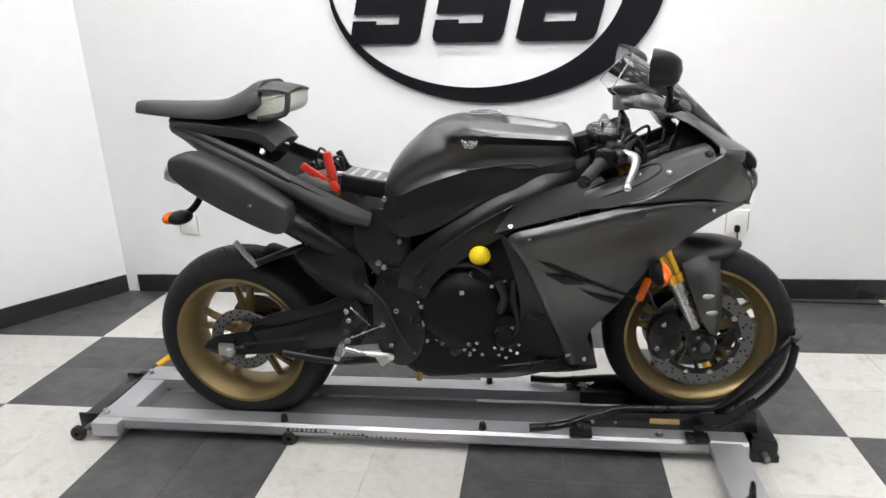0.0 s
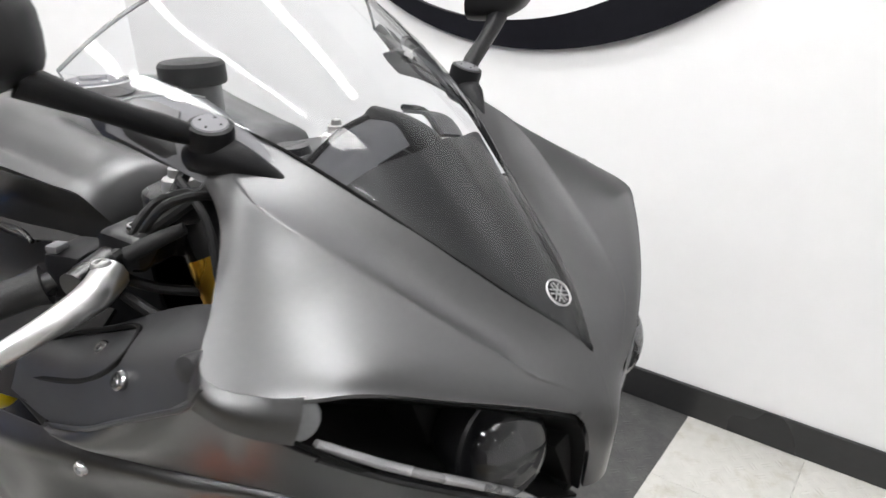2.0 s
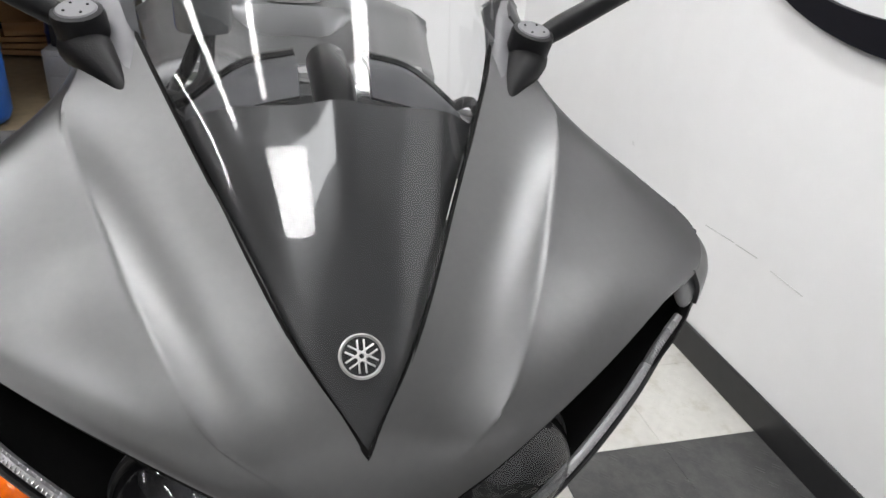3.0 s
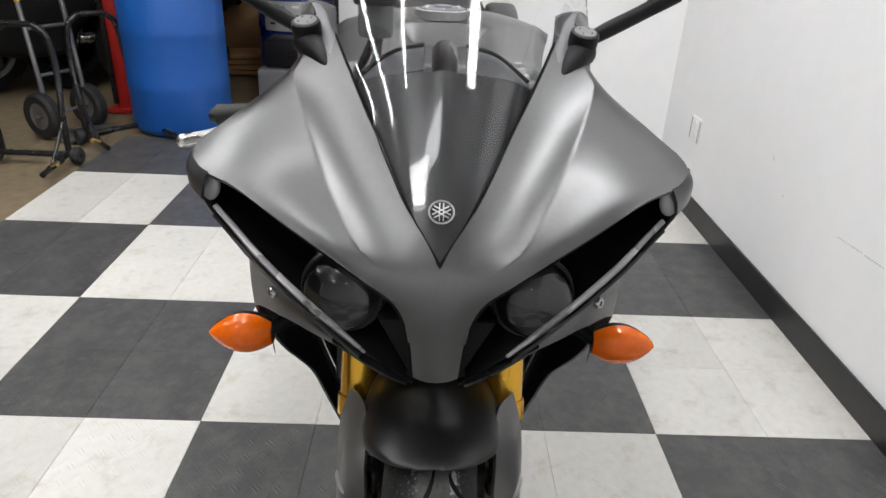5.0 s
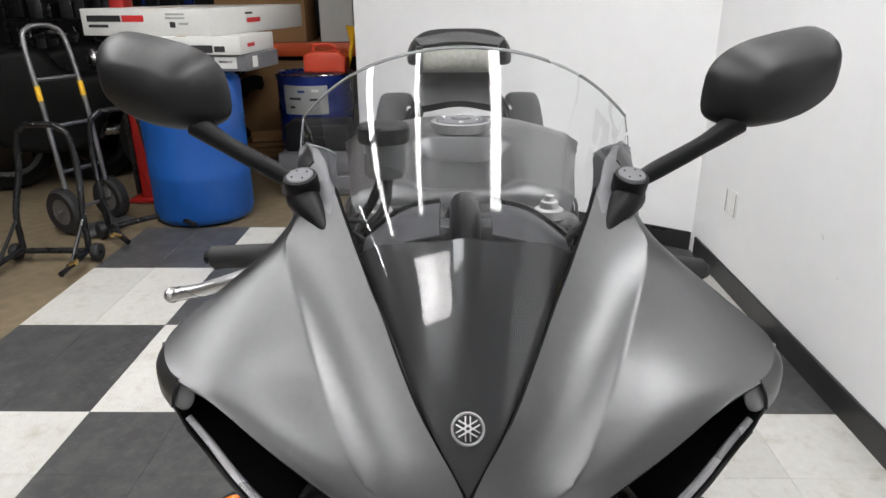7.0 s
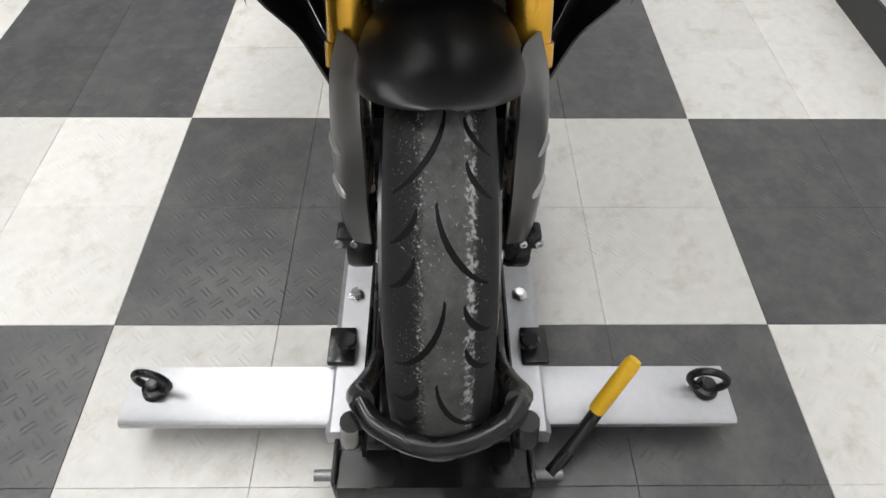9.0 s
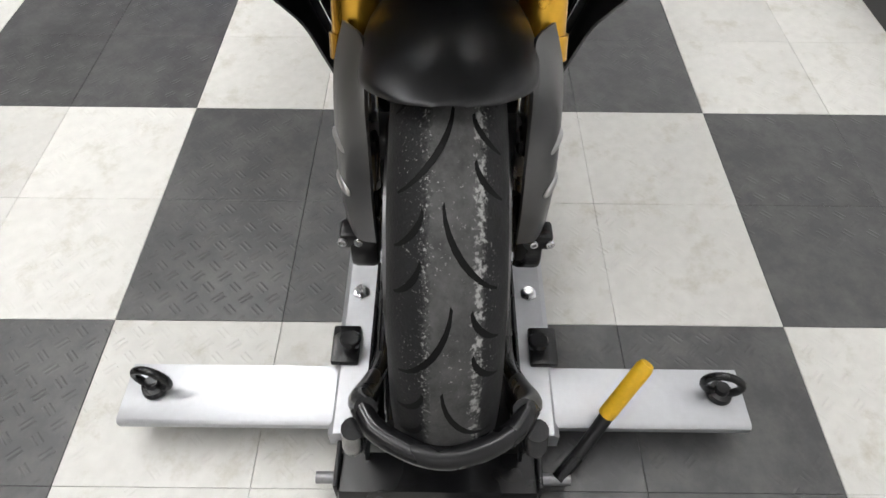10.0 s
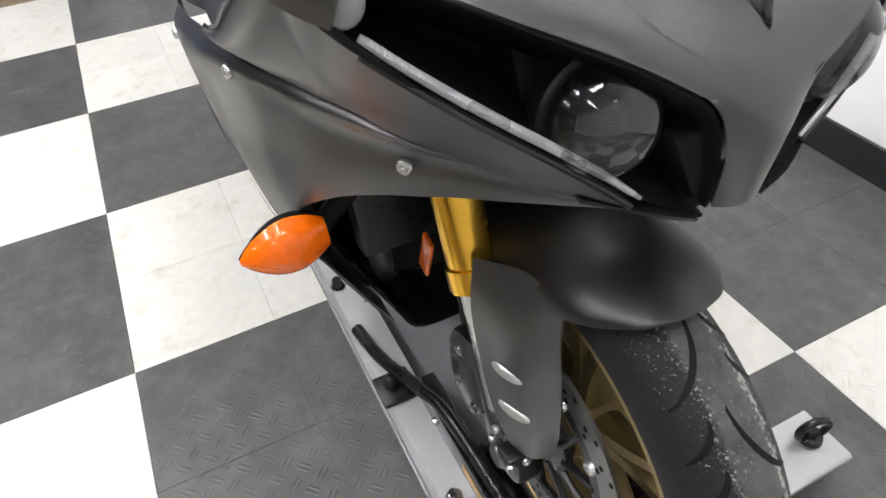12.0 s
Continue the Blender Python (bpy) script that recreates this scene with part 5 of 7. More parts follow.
for s in (1, -1):
    ccx, ccz = 0.0, 0.495
    cov = part("clutch_cover" if s == 1 else "generator_cover", lathe([(0.001, -s * 0.201), (0.05, -s * 0.2), (0.085, -s * 0.195), (0.105, -s * 0.186), (0.118, -s * 0.175), (0.128, -s * 0.17), (0.132, -s * 0.162), (0.132, -s * 0.15)], (ccx, 0, ccz), n=56), ENGINE, engine, "round black engine cover")
    for k in range(11):
        t = 2 * math.pi * (k + 0.3) / 11
        part("cover_bolt", bolt((ccx + 0.125 * math.cos(t), -s * 0.17, ccz + 0.125 * math.sin(t)), (0, -s, 0), 0.0075, 0.007), CHROME if k % 3 else ENGINE, cov)
    part("water_pump", lathe([(0.001, -s * 0.2), (0.026, -s * 0.2), (0.034, -s * 0.19), (0.04, -s * 0.165), (0.04, -s * 0.14)], (0.13, 0, 0.42), n=32), ENGINE, engine)
    part("pump_cover", slab([(0.06, 0.47), (0.14, 0.49), (0.2, 0.44), (0.19, 0.37), (0.1, 0.345), (0.03, 0.37), (0.03, 0.43)], -s * 0.14, -s * 0.182, 0.01, 36), ENGINE, engine)
    for x, z in ((0.055, 0.475), (0.07, 0.47), (0.078, 0.455), (0.105, 0.44), (0.125, 0.43), (0.03, 0.42), (0.045, 0.40), (0.098, 0.385), (0.12, 0.383), (0.145, 0.378), (0.165, 0.37), (0.02, 0.395), (0.035, 0.378), (0.15, 0.45), (0.02, 0.36), (0.06, 0.362), (-0.06, 0.42), (-0.08, 0.40), (-0.055, 0.39)):
        part("engine_bolt", bolt((x, -s * (0.183 if x > 0.01 else 0.165), z), (0, -s, 0), 0.0065, 0.007), CHROME, engine)
    part("oil_sight", lathe([(0.001, -s * 0.172), (0.016, -s * 0.172), (0.02, -s * 0.17), (0.022, -s * 0.15)], (-0.025, 0, 0.365), n=24), POWDER, engine)
    part("coolant_hose", tube([(0.11, -s * 0.185, 0.6), (0.13, -s * 0.19, 0.55), (0.115, -s * 0.18, 0.50)], 0.013, 12, smooth=10), RUBBER, engine)
    part("cover_badge", box((0.005, -s * 0.1975, 0.565), (0.013, 0.003, 0.013), 0.001), LABELG, cov)
for sd in (1, -1):
    part("frame_seam", tube([(0.25, -sd * 0.199, 0.868), (0.13, -sd * 0.2165, 0.818), (0.0, -sd * 0.2205, 0.743), (-0.08, -sd * 0.2125, 0.678), (-0.13, -sd * 0.199, 0.62)], 0.0025, 6, smooth=24), POWDER, bike)
    part("cover_flange", lathe([(0.128, -sd * 0.158), (0.139, -sd * 0.157), (0.14, -sd * 0.15), (0.128, -sd * 0.15)], (0.0, 0, 0.495), n=48, close=True), POWDER, engine)
    part("engine_hose", tube([(-0.1, -sd * 0.16, 0.60), (-0.04, -sd * 0.18, 0.645), (0.04, -sd * 0.185, 0.65), (0.09, -sd * 0.18, 0.62)], 0.009, 10, smooth=18), RUBBER, engine)
    part("engine_hose", tube([(0.16, -sd * 0.175, 0.60), (0.155, -sd * 0.185, 0.54), (0.17, -sd * 0.18, 0.47), (0.15, -sd * 0.175, 0.41)], 0.01, 10, smooth=18), RUBBER, engine)
    part("shift_cable", tube([(-0.3, -sd * 0.165, 0.58), (-0.24, -sd * 0.175, 0.52), (-0.2, -sd * 0.17, 0.42), (-0.16, -sd * 0.16, 0.34)], 0.004, 8, smooth=16), RUBBER, bike)
    part("pivot_ring", lathe([(0.013, -sd * 0.171), (0.021, -sd * 0.171), (0.022, -sd * 0.165), (0.013, -sd * 0.165)], (-0.105, 0, 0.455), n=24, close=True), ALUD, engine, "silver ring nut")
    for x, z in ((0.13, 0.60), (0.155, 0.57), (0.172, 0.50), (0.18, 0.47), (0.165, 0.44), (0.15, 0.40), (0.17, 0.395), (0.185, 0.42), (0.11, 0.36), (0.13, 0.352), (-0.12, 0.58), (-0.13, 0.53), (-0.11, 0.40), (-0.15, 0.36)):
        part("engine_bolt", bolt((x, -sd * 0.178, z), (0, -sd, 0), 0.0055, 0.008), CHROME, engine)
part("filler_cap", ball((0.063, -0.218, 0.688), (0.031, 0.026, 0.028), 28), YELLOW, engine, "round yellow cap")
for s in (1, -1):
    for i in range(2):
        part("header_pipe", tube([(0.27, -s * (0.05 + 0.08 * i), 0.55), (0.33, -s * (0.05 + 0.08 * i), 0.45), (0.30, -s * (0.05 + 0.06 * i), 0.32), (0.1, -s * (0.04 + 0.04 * i), 0.245), (-0.2, -s * 0.05, 0.26)], 0.019, 12, smooth=20), DIMSTEEL, engine)
# rear-set pegs, brake pedal, links (camera side), shift side likewise
for s in (1, -1):
    part("heel_plate", slab([(-0.40, 0.39), (-0.37, 0.47), (-0.33, 0.52), (-0.3, 0.44), (-0.33, 0.37)], -s * 0.15, -s * 0.162, 0.004, 28), SATIN, bike)
    part("foot_peg", tube([(-0.385, -s * 0.155, 0.375), (-0.385, -s * 0.19, 0.372), (-0.38, -s * 0.25, 0.366)], [0.013, 0.012, 0.010], 12), SILVER, bike, "silver foot peg")
    part("pedal", tube([(-0.38, -s * 0.175, 0.365), (-0.31, -s * 0.18, 0.352), (-0.235, -s * 0.178, 0.345), (-0.225, -s * 0.19, 0.343)], [0.009, 0.008, 0.008, 0.01], 10, smooth=12), SILVER, bike, "silver foot pedal")
    part("heel_guard", slab([(-0.30, 0.345), (-0.235, 0.352), (-0.24, 0.31), (-0.268, 0.29)], -s * 0.148, -s * 0.152, 0.002), DIRTY, bike)
    part("link_rod", tube([(-0.355, -s * 0.17, 0.40), (-0.25, -s * 0.172, 0.447)], 0.0035, 8), CHROME, bike)
    part("link_rod", tube([(-0.35, -s * 0.165, 0.50), (-0.29, -s * 0.165, 0.44)], 0.003, 8), CHROME, bike)
    for x, z in ((-0.365, 0.39), (-0.25, 0.447), (-0.36, 0.49), (-0.355, 0.46), (-0.225, 0.38)):
        part("link_bolt", bolt((x, -s * 0.172, z), (0, -s, 0), 0.009, 0.006), CHROME, bike)
part("side_stand", tube([(-0.13, -0.12, 0.31), (-0.145, -0.14, 0.27), (-0.15, -0.15, 0.245)], 0.009, 10), BRASS, bike)

# -- swingarm, shock guard, hugger --
for s in (1, -1):
    arm = part("swingarm", sheet([[(-0.21, -0.135, 0.53), (-0.4, -0.132, 0.475), (-0.6, -0.135, 0.415), (-0.80, -0.135, 0.385), (-0.86, -0.13, 0.36)],
                                  [(-0.21, -0.15, 0.44), (-0.4, -0.15, 0.41), (-0.6, -0.15, 0.375), (-0.80, -0.148, 0.35), (-0.87, -0.14, 0.34)],
                                  [(-0.21, -0.135, 0.37), (-0.4, -0.132, 0.35), (-0.6, -0.135, 0.325), (-0.80, -0.135, 0.31), (-0.86, -0.13, 0.32)]], 26, 12, 0.02, s), SATIN, bike, "black cast swingarm")
    part("brace_plate", slab([(-0.66, 0.415), (-0.63, 0.455), (-0.55, 0.47), (-0.45, 0.495), (-0.36, 0.535), (-0.3, 0.56), (-0.25, 0.48), (-0.45, 0.43)], -s * 0.112, -s * 0.126, 0.004, 36), SATIN, arm, "black swingarm brace")
    part("arm_brace", tube([(-0.26, -s * 0.13, 0.31), (-0.42, -s * 0.135, 0.30), (-0.6, -s * 0.135, 0.325)], 0.014, 10, smooth=12), SATIN, arm)
    part("axle_block", box((-0.785, -s * 0.158, 0.342), (0.05, 0.018, 0.04), 0.004, (0, 4, 0)), ALUD, arm, "silver chain adjuster block")
    part("axle_nut", lathe([(0.001, -s * 0.18), (0.012, -s * 0.18), (0.016, -s * 0.175), (0.016, -s * 0.16)], (RX, 0, RZ), n=6), ALUD, arm)
    part("adjuster_bolt", tube([(-0.80, -s * 0.155, 0.345), (-0.72, -s * 0.155, 0.352)], 0.004, 8), CHROME, arm)
part("rear_caliper", slab([(-0.72, 0.40), (-0.64, 0.43), (-0.6, 0.39), (-0.64, 0.345), (-0.71, 0.345)], -0.055, -0.115, 0.012, 30), POWDER, bike, "black rear brake caliper")
part("shock_body", tube([(-0.32, 0, 0.34), (-0.25, 0, 0.72)], 0.035, 16), POWDER, bike)
hug = []
for turn in np.linspace(18, 78, 14):
    r = RR + 0.02
    hug.append([(RX + r * math.sin(radians(turn)) - 0.0, y, RZ + r * math.cos(radians(turn)) - 0.035 * (abs(y) / 0.1) ** 2) for y in np.linspace(-0.105, 0.105, 13)])
bm = grid_mesh(hug)
bmesh.ops.solidify(bm, geom=bm.faces[:], thickness=0.004)
part("rear_hugger", bm, BLACK, bike, "black rear wheel hugger")
part("hugger_stay", tube([(-0.72, -0.12, 0.70), (-0.69, -0.125, 0.66), (-0.655, -0.125, 0.62)], 0.009, 8), ALUD, bike, "silver stay over the rear tyre")
part("subframe_tube", tube([(-0.68, -0.12, 0.62), (-0.56, -0.125, 0.665), (-0.48, -0.12, 0.69)], 0.011, 10), SATIN, bike)
part("engine_guard", sheet([[(-0.48, -0.125, 0.72), (-0.40, -0.14, 0.70), (-0.3, -0.155, 0.66)], [(-0.52, -0.13, 0.66), (-0.4, -0.16, 0.60), (-0.28, -0.165, 0.56)], [(-0.50, -0.12, 0.60), (-0.4, -0.14, 0.53), (-0.26, -0.15, 0.5)]], 14, 10, 0.004, 1), SATIN, bike)
part("exhaust_link", tube([(-0.56, -0.14, 0.80), (-0.46, -0.13, 0.73), (-0.36, -0.1, 0.64), (-0.3, -0.06, 0.5)], [0.045, 0.042, 0.034, 0.03], 18, smooth=18), SATIN, bike, "black exhaust link pipe")
part("exhaust_link", tube([(-0.56, 0.14, 0.80), (-0.46, 0.13, 0.73), (-0.36, 0.1, 0.64), (-0.3, 0.06, 0.5)], [0.045, 0.042, 0.034, 0.03], 18, smooth=18), SATIN, bike, "black exhaust link pipe")

# -- silencers --
for s in (1, -1):
    rows = []
    for f, x, zt, zb, hw in ((0, -0.845, 0.955, 0.935, 0.03), (0.03, -0.838, 0.985, 0.92, 0.05), (0.2, -0.77, 0.995, 0.868, 0.062), (0.5, -0.65, 0.94, 0.80, 0.064), (0.8, -0.545, 0.875, 0.752, 0.06), (0.95, -0.505, 0.845, 0.765, 0.05), (1, -0.495, 0.835, 0.775, 0.04)):
        zc, hh = (zt + zb) / 2, (zt - zb) / 2
        rows.append([(x, -s * (0.185 + hw * math.copysign(abs(math.cos(t)) ** 0.42, math.cos(t)) * 0.85), zc + hh * math.copysign(abs(math.sin(t)) ** 0.45, math.sin(t))) for t in (2 * math.pi * k / 28 for k in range(28))])
    g = np.array(rows)
    g = np.array([spline(g[:, j], 26) for j in range(28)]).transpose(1, 0, 2)
    can = part("silencer", grid_mesh(g, True, False, True), SILENCER, bike, "matte black underseat silencer")
    part("silencer_tip", tube([(-0.825, -s * 0.185, 0.93), (-0.86, -s * 0.185, 0.945)], 0.034, 20), ALUD, can)
    for x, z in ((-0.755, 0.925), (-0.60, 0.845)):
        part("silencer_screw", bolt((x, -s * 0.2415, z), (0, -s, 0), 0.006, 0.004), CHROME, can)

# -- tail --
for s in (1, -1):
    tailc = [[(-0.93, -0.035, 1.062), (-0.80, -0.085, 1.04), (-0.66, -0.12, 0.99), (-0.5, -0.15, 0.92), (-0.36, -0.16, 0.85), (-0.26, -0.155, 0.80)],
             [(-0.915, -0.05, 1.04), (-0.80, -0.11, 1.005), (-0.66, -0.145, 0.945), (-0.5, -0.17, 0.87), (-0.36, -0.177, 0.80), (-0.27, -0.165, 0.765)],
             [(-0.89, -0.045, 1.02), (-0.80, -0.09, 0.975), (-0.66, -0.12, 0.91), (-0.5, -0.145, 0.84), (-0.38, -0.155, 0.775), (-0.3, -0.15, 0.755)]]
    part("tail_cowl", sheet(tailc, 30, 12, 0.005, s), DARKP, bike, "dark grey tail side cowl")
    part("subframe_panel", slab([(-0.66, 0.905), (-0.5, 0.835), (-0.36, 0.76), (-0.26, 0.68), (-0.29, 0.60), (-0.4, 0.66), (-0.52, 0.755), (-0.63, 0.85)], -s * 0.105, -s * 0.125, 0.005, 36), SATIN, bike, "black subframe panel")
    part("tail_edge", tube([(-0.90, -s * 0.05, 1.05), (-0.80, -s * 0.095, 1.025), (-0.66, -s * 0.132, 0.972), (-0.5, -s * 0.16, 0.90)], 0.007, 8, smooth=20), SATIN, bike)
    part("tail_screw", bolt((-0.585, -s * 0.135, 0.985), (0, -s, 0.6), 0.0085, 0.005), CHROME, bike)
    part("rear_signal_stalk", tube([(-0.81, -s * 0.04, 0.90), (-0.84, -s * 0.10, 0.82), (-0.85, -s * 0.15, 0.80)], 0.011, 10, smooth=10), BLACK, bike)
    b = ball((-0.86, -s * 0.175, 0.795), (0.036, 0.045, 0.021), 20)
    rs = part("rear_signal", b, BLACK, bike, "black rear turn signal housing")
    part("signal_lens", ball((-0.888, -s * 0.18, 0.795), (0.022, 0.036, 0.018), 18), ORANGE, rs, "amber lens")
part("passenger_pad", sheet([[(-0.92, -0.05, 1.075), (-0.82, -0.09, 1.07), (-0.70, -0.11, 1.055), (-0.60, -0.11, 1.035), (-0.555, -0.1, 0.995)], [(-0.93, 0, 1.09), (-0.82, 0, 1.09), (-0.7, 0, 1.085), (-0.6, 0, 1.07), (-0.545, 0, 1.01)], [(-0.92, 0.05, 1.075), (-0.82, 0.09, 1.07), (-0.70, 0.11, 1.055), (-0.60, 0.11, 1.035), (-0.555, 0.1, 0.995)]], 24, 14, 0.03), SEAT, bike, "black passenger pad")
part("undertray", sheet([[(-0.6, -0.15, 0.955), (-0.45, -0.165, 0.88), (-0.3, -0.16, 0.81), (-0.235, -0.14, 0.79)], [(-0.6, 0, 0.93), (-0.45, 0, 0.85), (-0.3, 0, 0.80), (-0.235, 0, 0.78)], [(-0.6, 0.15, 0.955), (-0.45, 0.165, 0.88), (-0.3, 0.16, 0.81), (-0.235, 0.14, 0.79)]], 16, 12, 0.004), BLACK, bike, "black open tray where the seat was")
part("tray_wall", sheet([[(-0.60, 0.12, 0.985), (-0.45, 0.14, 0.915), (-0.36, 0.14, 0.87), (-0.3, 0.13, 0.83)], [(-0.6, 0.14, 0.95), (-0.45, 0.16, 0.88), (-0.36, 0.16, 0.84), (-0.3, 0.15, 0.80)]], 14, 4, 0.005), DARKP, bike)
part("battery", box((-0.285, -0.03, 0.862), (0.17, 0.13, 0.05), 0.006, (0, 11, 0)), BLACK, bike, "black battery in the tray")
part("battery_top", box((-0.283, -0.03, 0.889), (0.16, 0.12, 0.006), 0.002, (0, 11, 0)), GREYBOX, bike)
for k in range(4):
    part("battery_rib", box((-0.335 + 0.035 * k, -0.03, 0.901 - 0.007 * k), (0.012, 0.10, 0.004), 0.001, (0, 11, 0)), LABELG, bike)
part("terminal", box((-0.37, -0.08, 0.905), (0.03, 0.02, 0.012), 0.003, (0, 11, 20)), ALUD, bike)
part("terminal_link", slab([(-0.46, 0.915), (-0.40, 0.925), (-0.37, 0.905), (-0.41, 0.90)], -0.105, -0.10, 0.001), ALUD, bike)
part("relay_box", box((-0.46, 0.02, 0.90), (0.07, 0.07, 0.04), 0.006, (0, 24, 0)), BLACK, bike)
part("tool_lid", box((-0.40, 0.06, 0.925), (0.02, 0.02, 0.06), 0.005, (0, -25, 0)), BLACK, bike)
for k in range(5):
    part("tray_cable", tube([(-0.5, -0.08 + 0.02 * k, 0.90), (-0.44 + 0.01 * k, -0.10 + 0.03 * k, 0.90 + 0.01 * k), (-0.38, -0.06 + 0.02 * k, 0.875), (-0.30, -0.09 + 0.015 * k, 0.835)], 0.005, 7, smooth=14), RUBBER, bike)
part("tray_bracket", slab([(-0.50, 0.905), (-0.46, 0.92), (-0.40, 0.885), (-0.36, 0.862), (-0.40, 0.86), (-0.46, 0.885)], -0.12, -0.115, 0.001), ALUD, bike)
for x, z in ((-0.415, 0.85), (-0.335, 0.815)):
    part("tray_screw", bolt((x, -0.155, z), (0.2, -0.6, 1), 0.008, 0.004), CHROME, bike)

# -- handlebars and controls --
def turned(side, pts, tuck=1.0):
    """The bars stand a little to one side: on that side the ends come back and down."""
    out = []
    for x, y, z in pts:
        f = min(1.1, max(0.0, (abs(y) - 0.125) / 0.237)) if side == -1 else 0.0
        out.append((x - 0.046 * f, y * (1 - (1 - tuck) * f), z - 0.04 * f))
    return out


part("top_clamp", slab([(0.40, -0.135), (0.47, -0.13), (0.45, -0.03), (0.46, 0.03), (0.47, 0.13), (0.40, 0.135), (0.37, 0.05), (0.37, -0.05)], 0.99, 1.015, 0.006, 40, plane="xy"), POWDER, bike, "black top fork clamp")
part("stem_nut", lathe([(0.006, 1.03), (0.016, 1.03), (0.018, 1.026), (0.018, 1.01)], (0.40, 0, 0), "z", 6), CHROME, bike)
part("ignition", lathe([(0.001, 1.04), (0.018, 1.04), (0.022, 1.03), (0.022, 0.99)], (0.47, 0, 0), "z", 24), POWDER, bike)
for s in (1, -1):
    part("fork_cap", lathe([(0.003, 1.042), (0.006, 1.042), (0.007, 1.036), (0.011, 1.035), (0.012, 1.027), (0.018, 1.025), (0.022, 1.008)], (0.428, -s * 0.106, 0), "z", 12), ALUD, bike, "bright fork adjuster cap")
    clamp = part("bar_clamp", lathe([(0.03, 0.955), (0.042, 0.958), (0.043, 0.985), (0.03, 0.99)], (0.425, -s * 0.104, 0), "z", 24, True), POWDER, bike)
    part("handlebar", tube(turned(s, [(0.435, -s * 0.125, 0.972), (0.39, -s * 0.24, 0.948), (0.34, -s * 0.355, 0.925)]), 0.0115, 12), POWDER, bike)
    part("grip", tube(turned(s, [(0.39, -s * 0.235, 0.949), (0.385, -s * 0.245, 0.947), (0.345, -s * 0.34, 0.928), (0.342, -s * 0.35, 0.926)]), [0.019, 0.016, 0.0165, 0.018], 16), RUBBER, bike, "black rubber grip")
    part("bar_end", tube(turned(s, [(0.342, -s * 0.35, 0.926), (0.337, -s * 0.362, 0.9235)]), 0.012, 12), POWDER, bike)
    part("switch_box", box((0.405, -s * 0.205, 0.958), (0.045, 0.05, 0.05), 0.01, (0, 0, s * 20)), BLACK, bike, "black switch housing")
    part("master_cylinder", tube([(0.435, -s * 0.19, 0.97), (0.45, -s * 0.235, 0.963)], 0.015, 14), POWDER, bike)
    part("lever", tube(turned(s, [(0.455, -s * 0.205, 0.965), (0.478, -s * 0.235, 0.962), (0.475, -s * 0.275, 0.95), (0.458, -s * 0.325, 0.93), (0.445, -s * 0.37, 0.916)], 0.88), [0.0165, 0.0145, 0.0105, 0.009, 0.0095], 12, smooth=22), SILVER if s == 1 else POWDER, bike, "silver hand lever" if s == 1 else "black hand lever")
    part("lever_ball", ball(turned(s, [(0.445, -s * 0.374, 0.915)], 0.88)[0], 0.0105, 14), SILVER if s == 1 else POWDER, bike)
    part("lever_pivot", bolt((0.458, -s * 0.212, 0.977), (0, 0, 1), 0.009, 0.005), ALUD, bike)
for s in (1, -1):
    part("lever_perch", box((0.437, -s * 0.165, 0.978), (0.05, 0.055, 0.034), 0.009, (0, 12, s * 18)), POWDER, bike, "black lever perch")
    part("cable_boot", tube([(0.455, -s * 0.185, 0.978), (0.478, -s * 0.165, 0.992), (0.492, -s * 0.148, 1.0)], [0.0085, 0.0075, 0.0055], 12, smooth=8), RUBBER, bike)
    part("switch_button", box((0.402, -s * 0.222, 0.985), (0.014, 0.016, 0.008), 0.003, (0, 0, s * 20)), GREYBOX, bike)
    part("perch_bolt", bolt((0.446, -s * 0.172, 0.997), (0.2, 0, 1), 0.006, 0.004), CHROME, bike)
    part("ignition_cover", box((0.478, -s * 0.06, 0.99), (0.05, 0.05, 0.04), 0.012, (0, 20, s * 10)), BLACK, bike)
for k, pts in enumerate(([(0.44, -0.19, 0.97), (0.46, -0.15, 1.02), (0.48, -0.09, 1.01), (0.5, -0.05, 0.95)], [(0.41, -0.2, 0.96), (0.44, -0.16, 0.93), (0.48, -0.11, 0.91), (0.52, -0.09, 0.86)], [(0.42, -0.17, 0.965), (0.50, -0.16, 1.03), (0.53, -0.11, 1.02), (0.52, -0.06, 0.95)], [(0.41, 0.19, 0.97), (0.47, 0.15, 1.02), (0.5, 0.09, 0.99), (0.5, 0.05, 0.93)], [(0.40, -0.13, 0.98), (0.36, -0.1, 0.96), (0.37, -0.05, 0.93), (0.42, -0.03, 0.9)], [(0.44, -0.2, 0.95), (0.5, -0.19, 0.93), (0.53, -0.15, 0.90), (0.5, -0.1, 0.84)], [(0.45, -0.12, 1.03), (0.5, -0.13, 1.0), (0.52, -0.14, 0.95), (0.5, -0.12, 0.89)])):
    part("control_cable", tube(pts, 0.0055 if k % 2 else 0.0042, 8, smooth=18), RUBBER, bike)
part("brake_reservoir", lathe([(0.001, 1.075), (0.022, 1.075), (0.024, 1.08), (0.024, 1.118), (0.022, 1.118)], (0.455, -0.092, 0), "z", 28), SMOKE, bike, "translucent brake fluid reservoir")
part("reservoir_body", lathe([(0.001, 1.077), (0.021, 1.078), (0.021, 1.116), (0.001, 1.117)], (0.455, -0.092, 0), "z", 24), DARKP, bike)
part("reservoir_cap", lathe([(0.029, 1.116), (0.03, 1.118), (0.03, 1.133), (0.027, 1.136), (0.001, 1.137)], (0.455, -0.092, 0), "z", 28), BLACK, bike, "black screw cap")
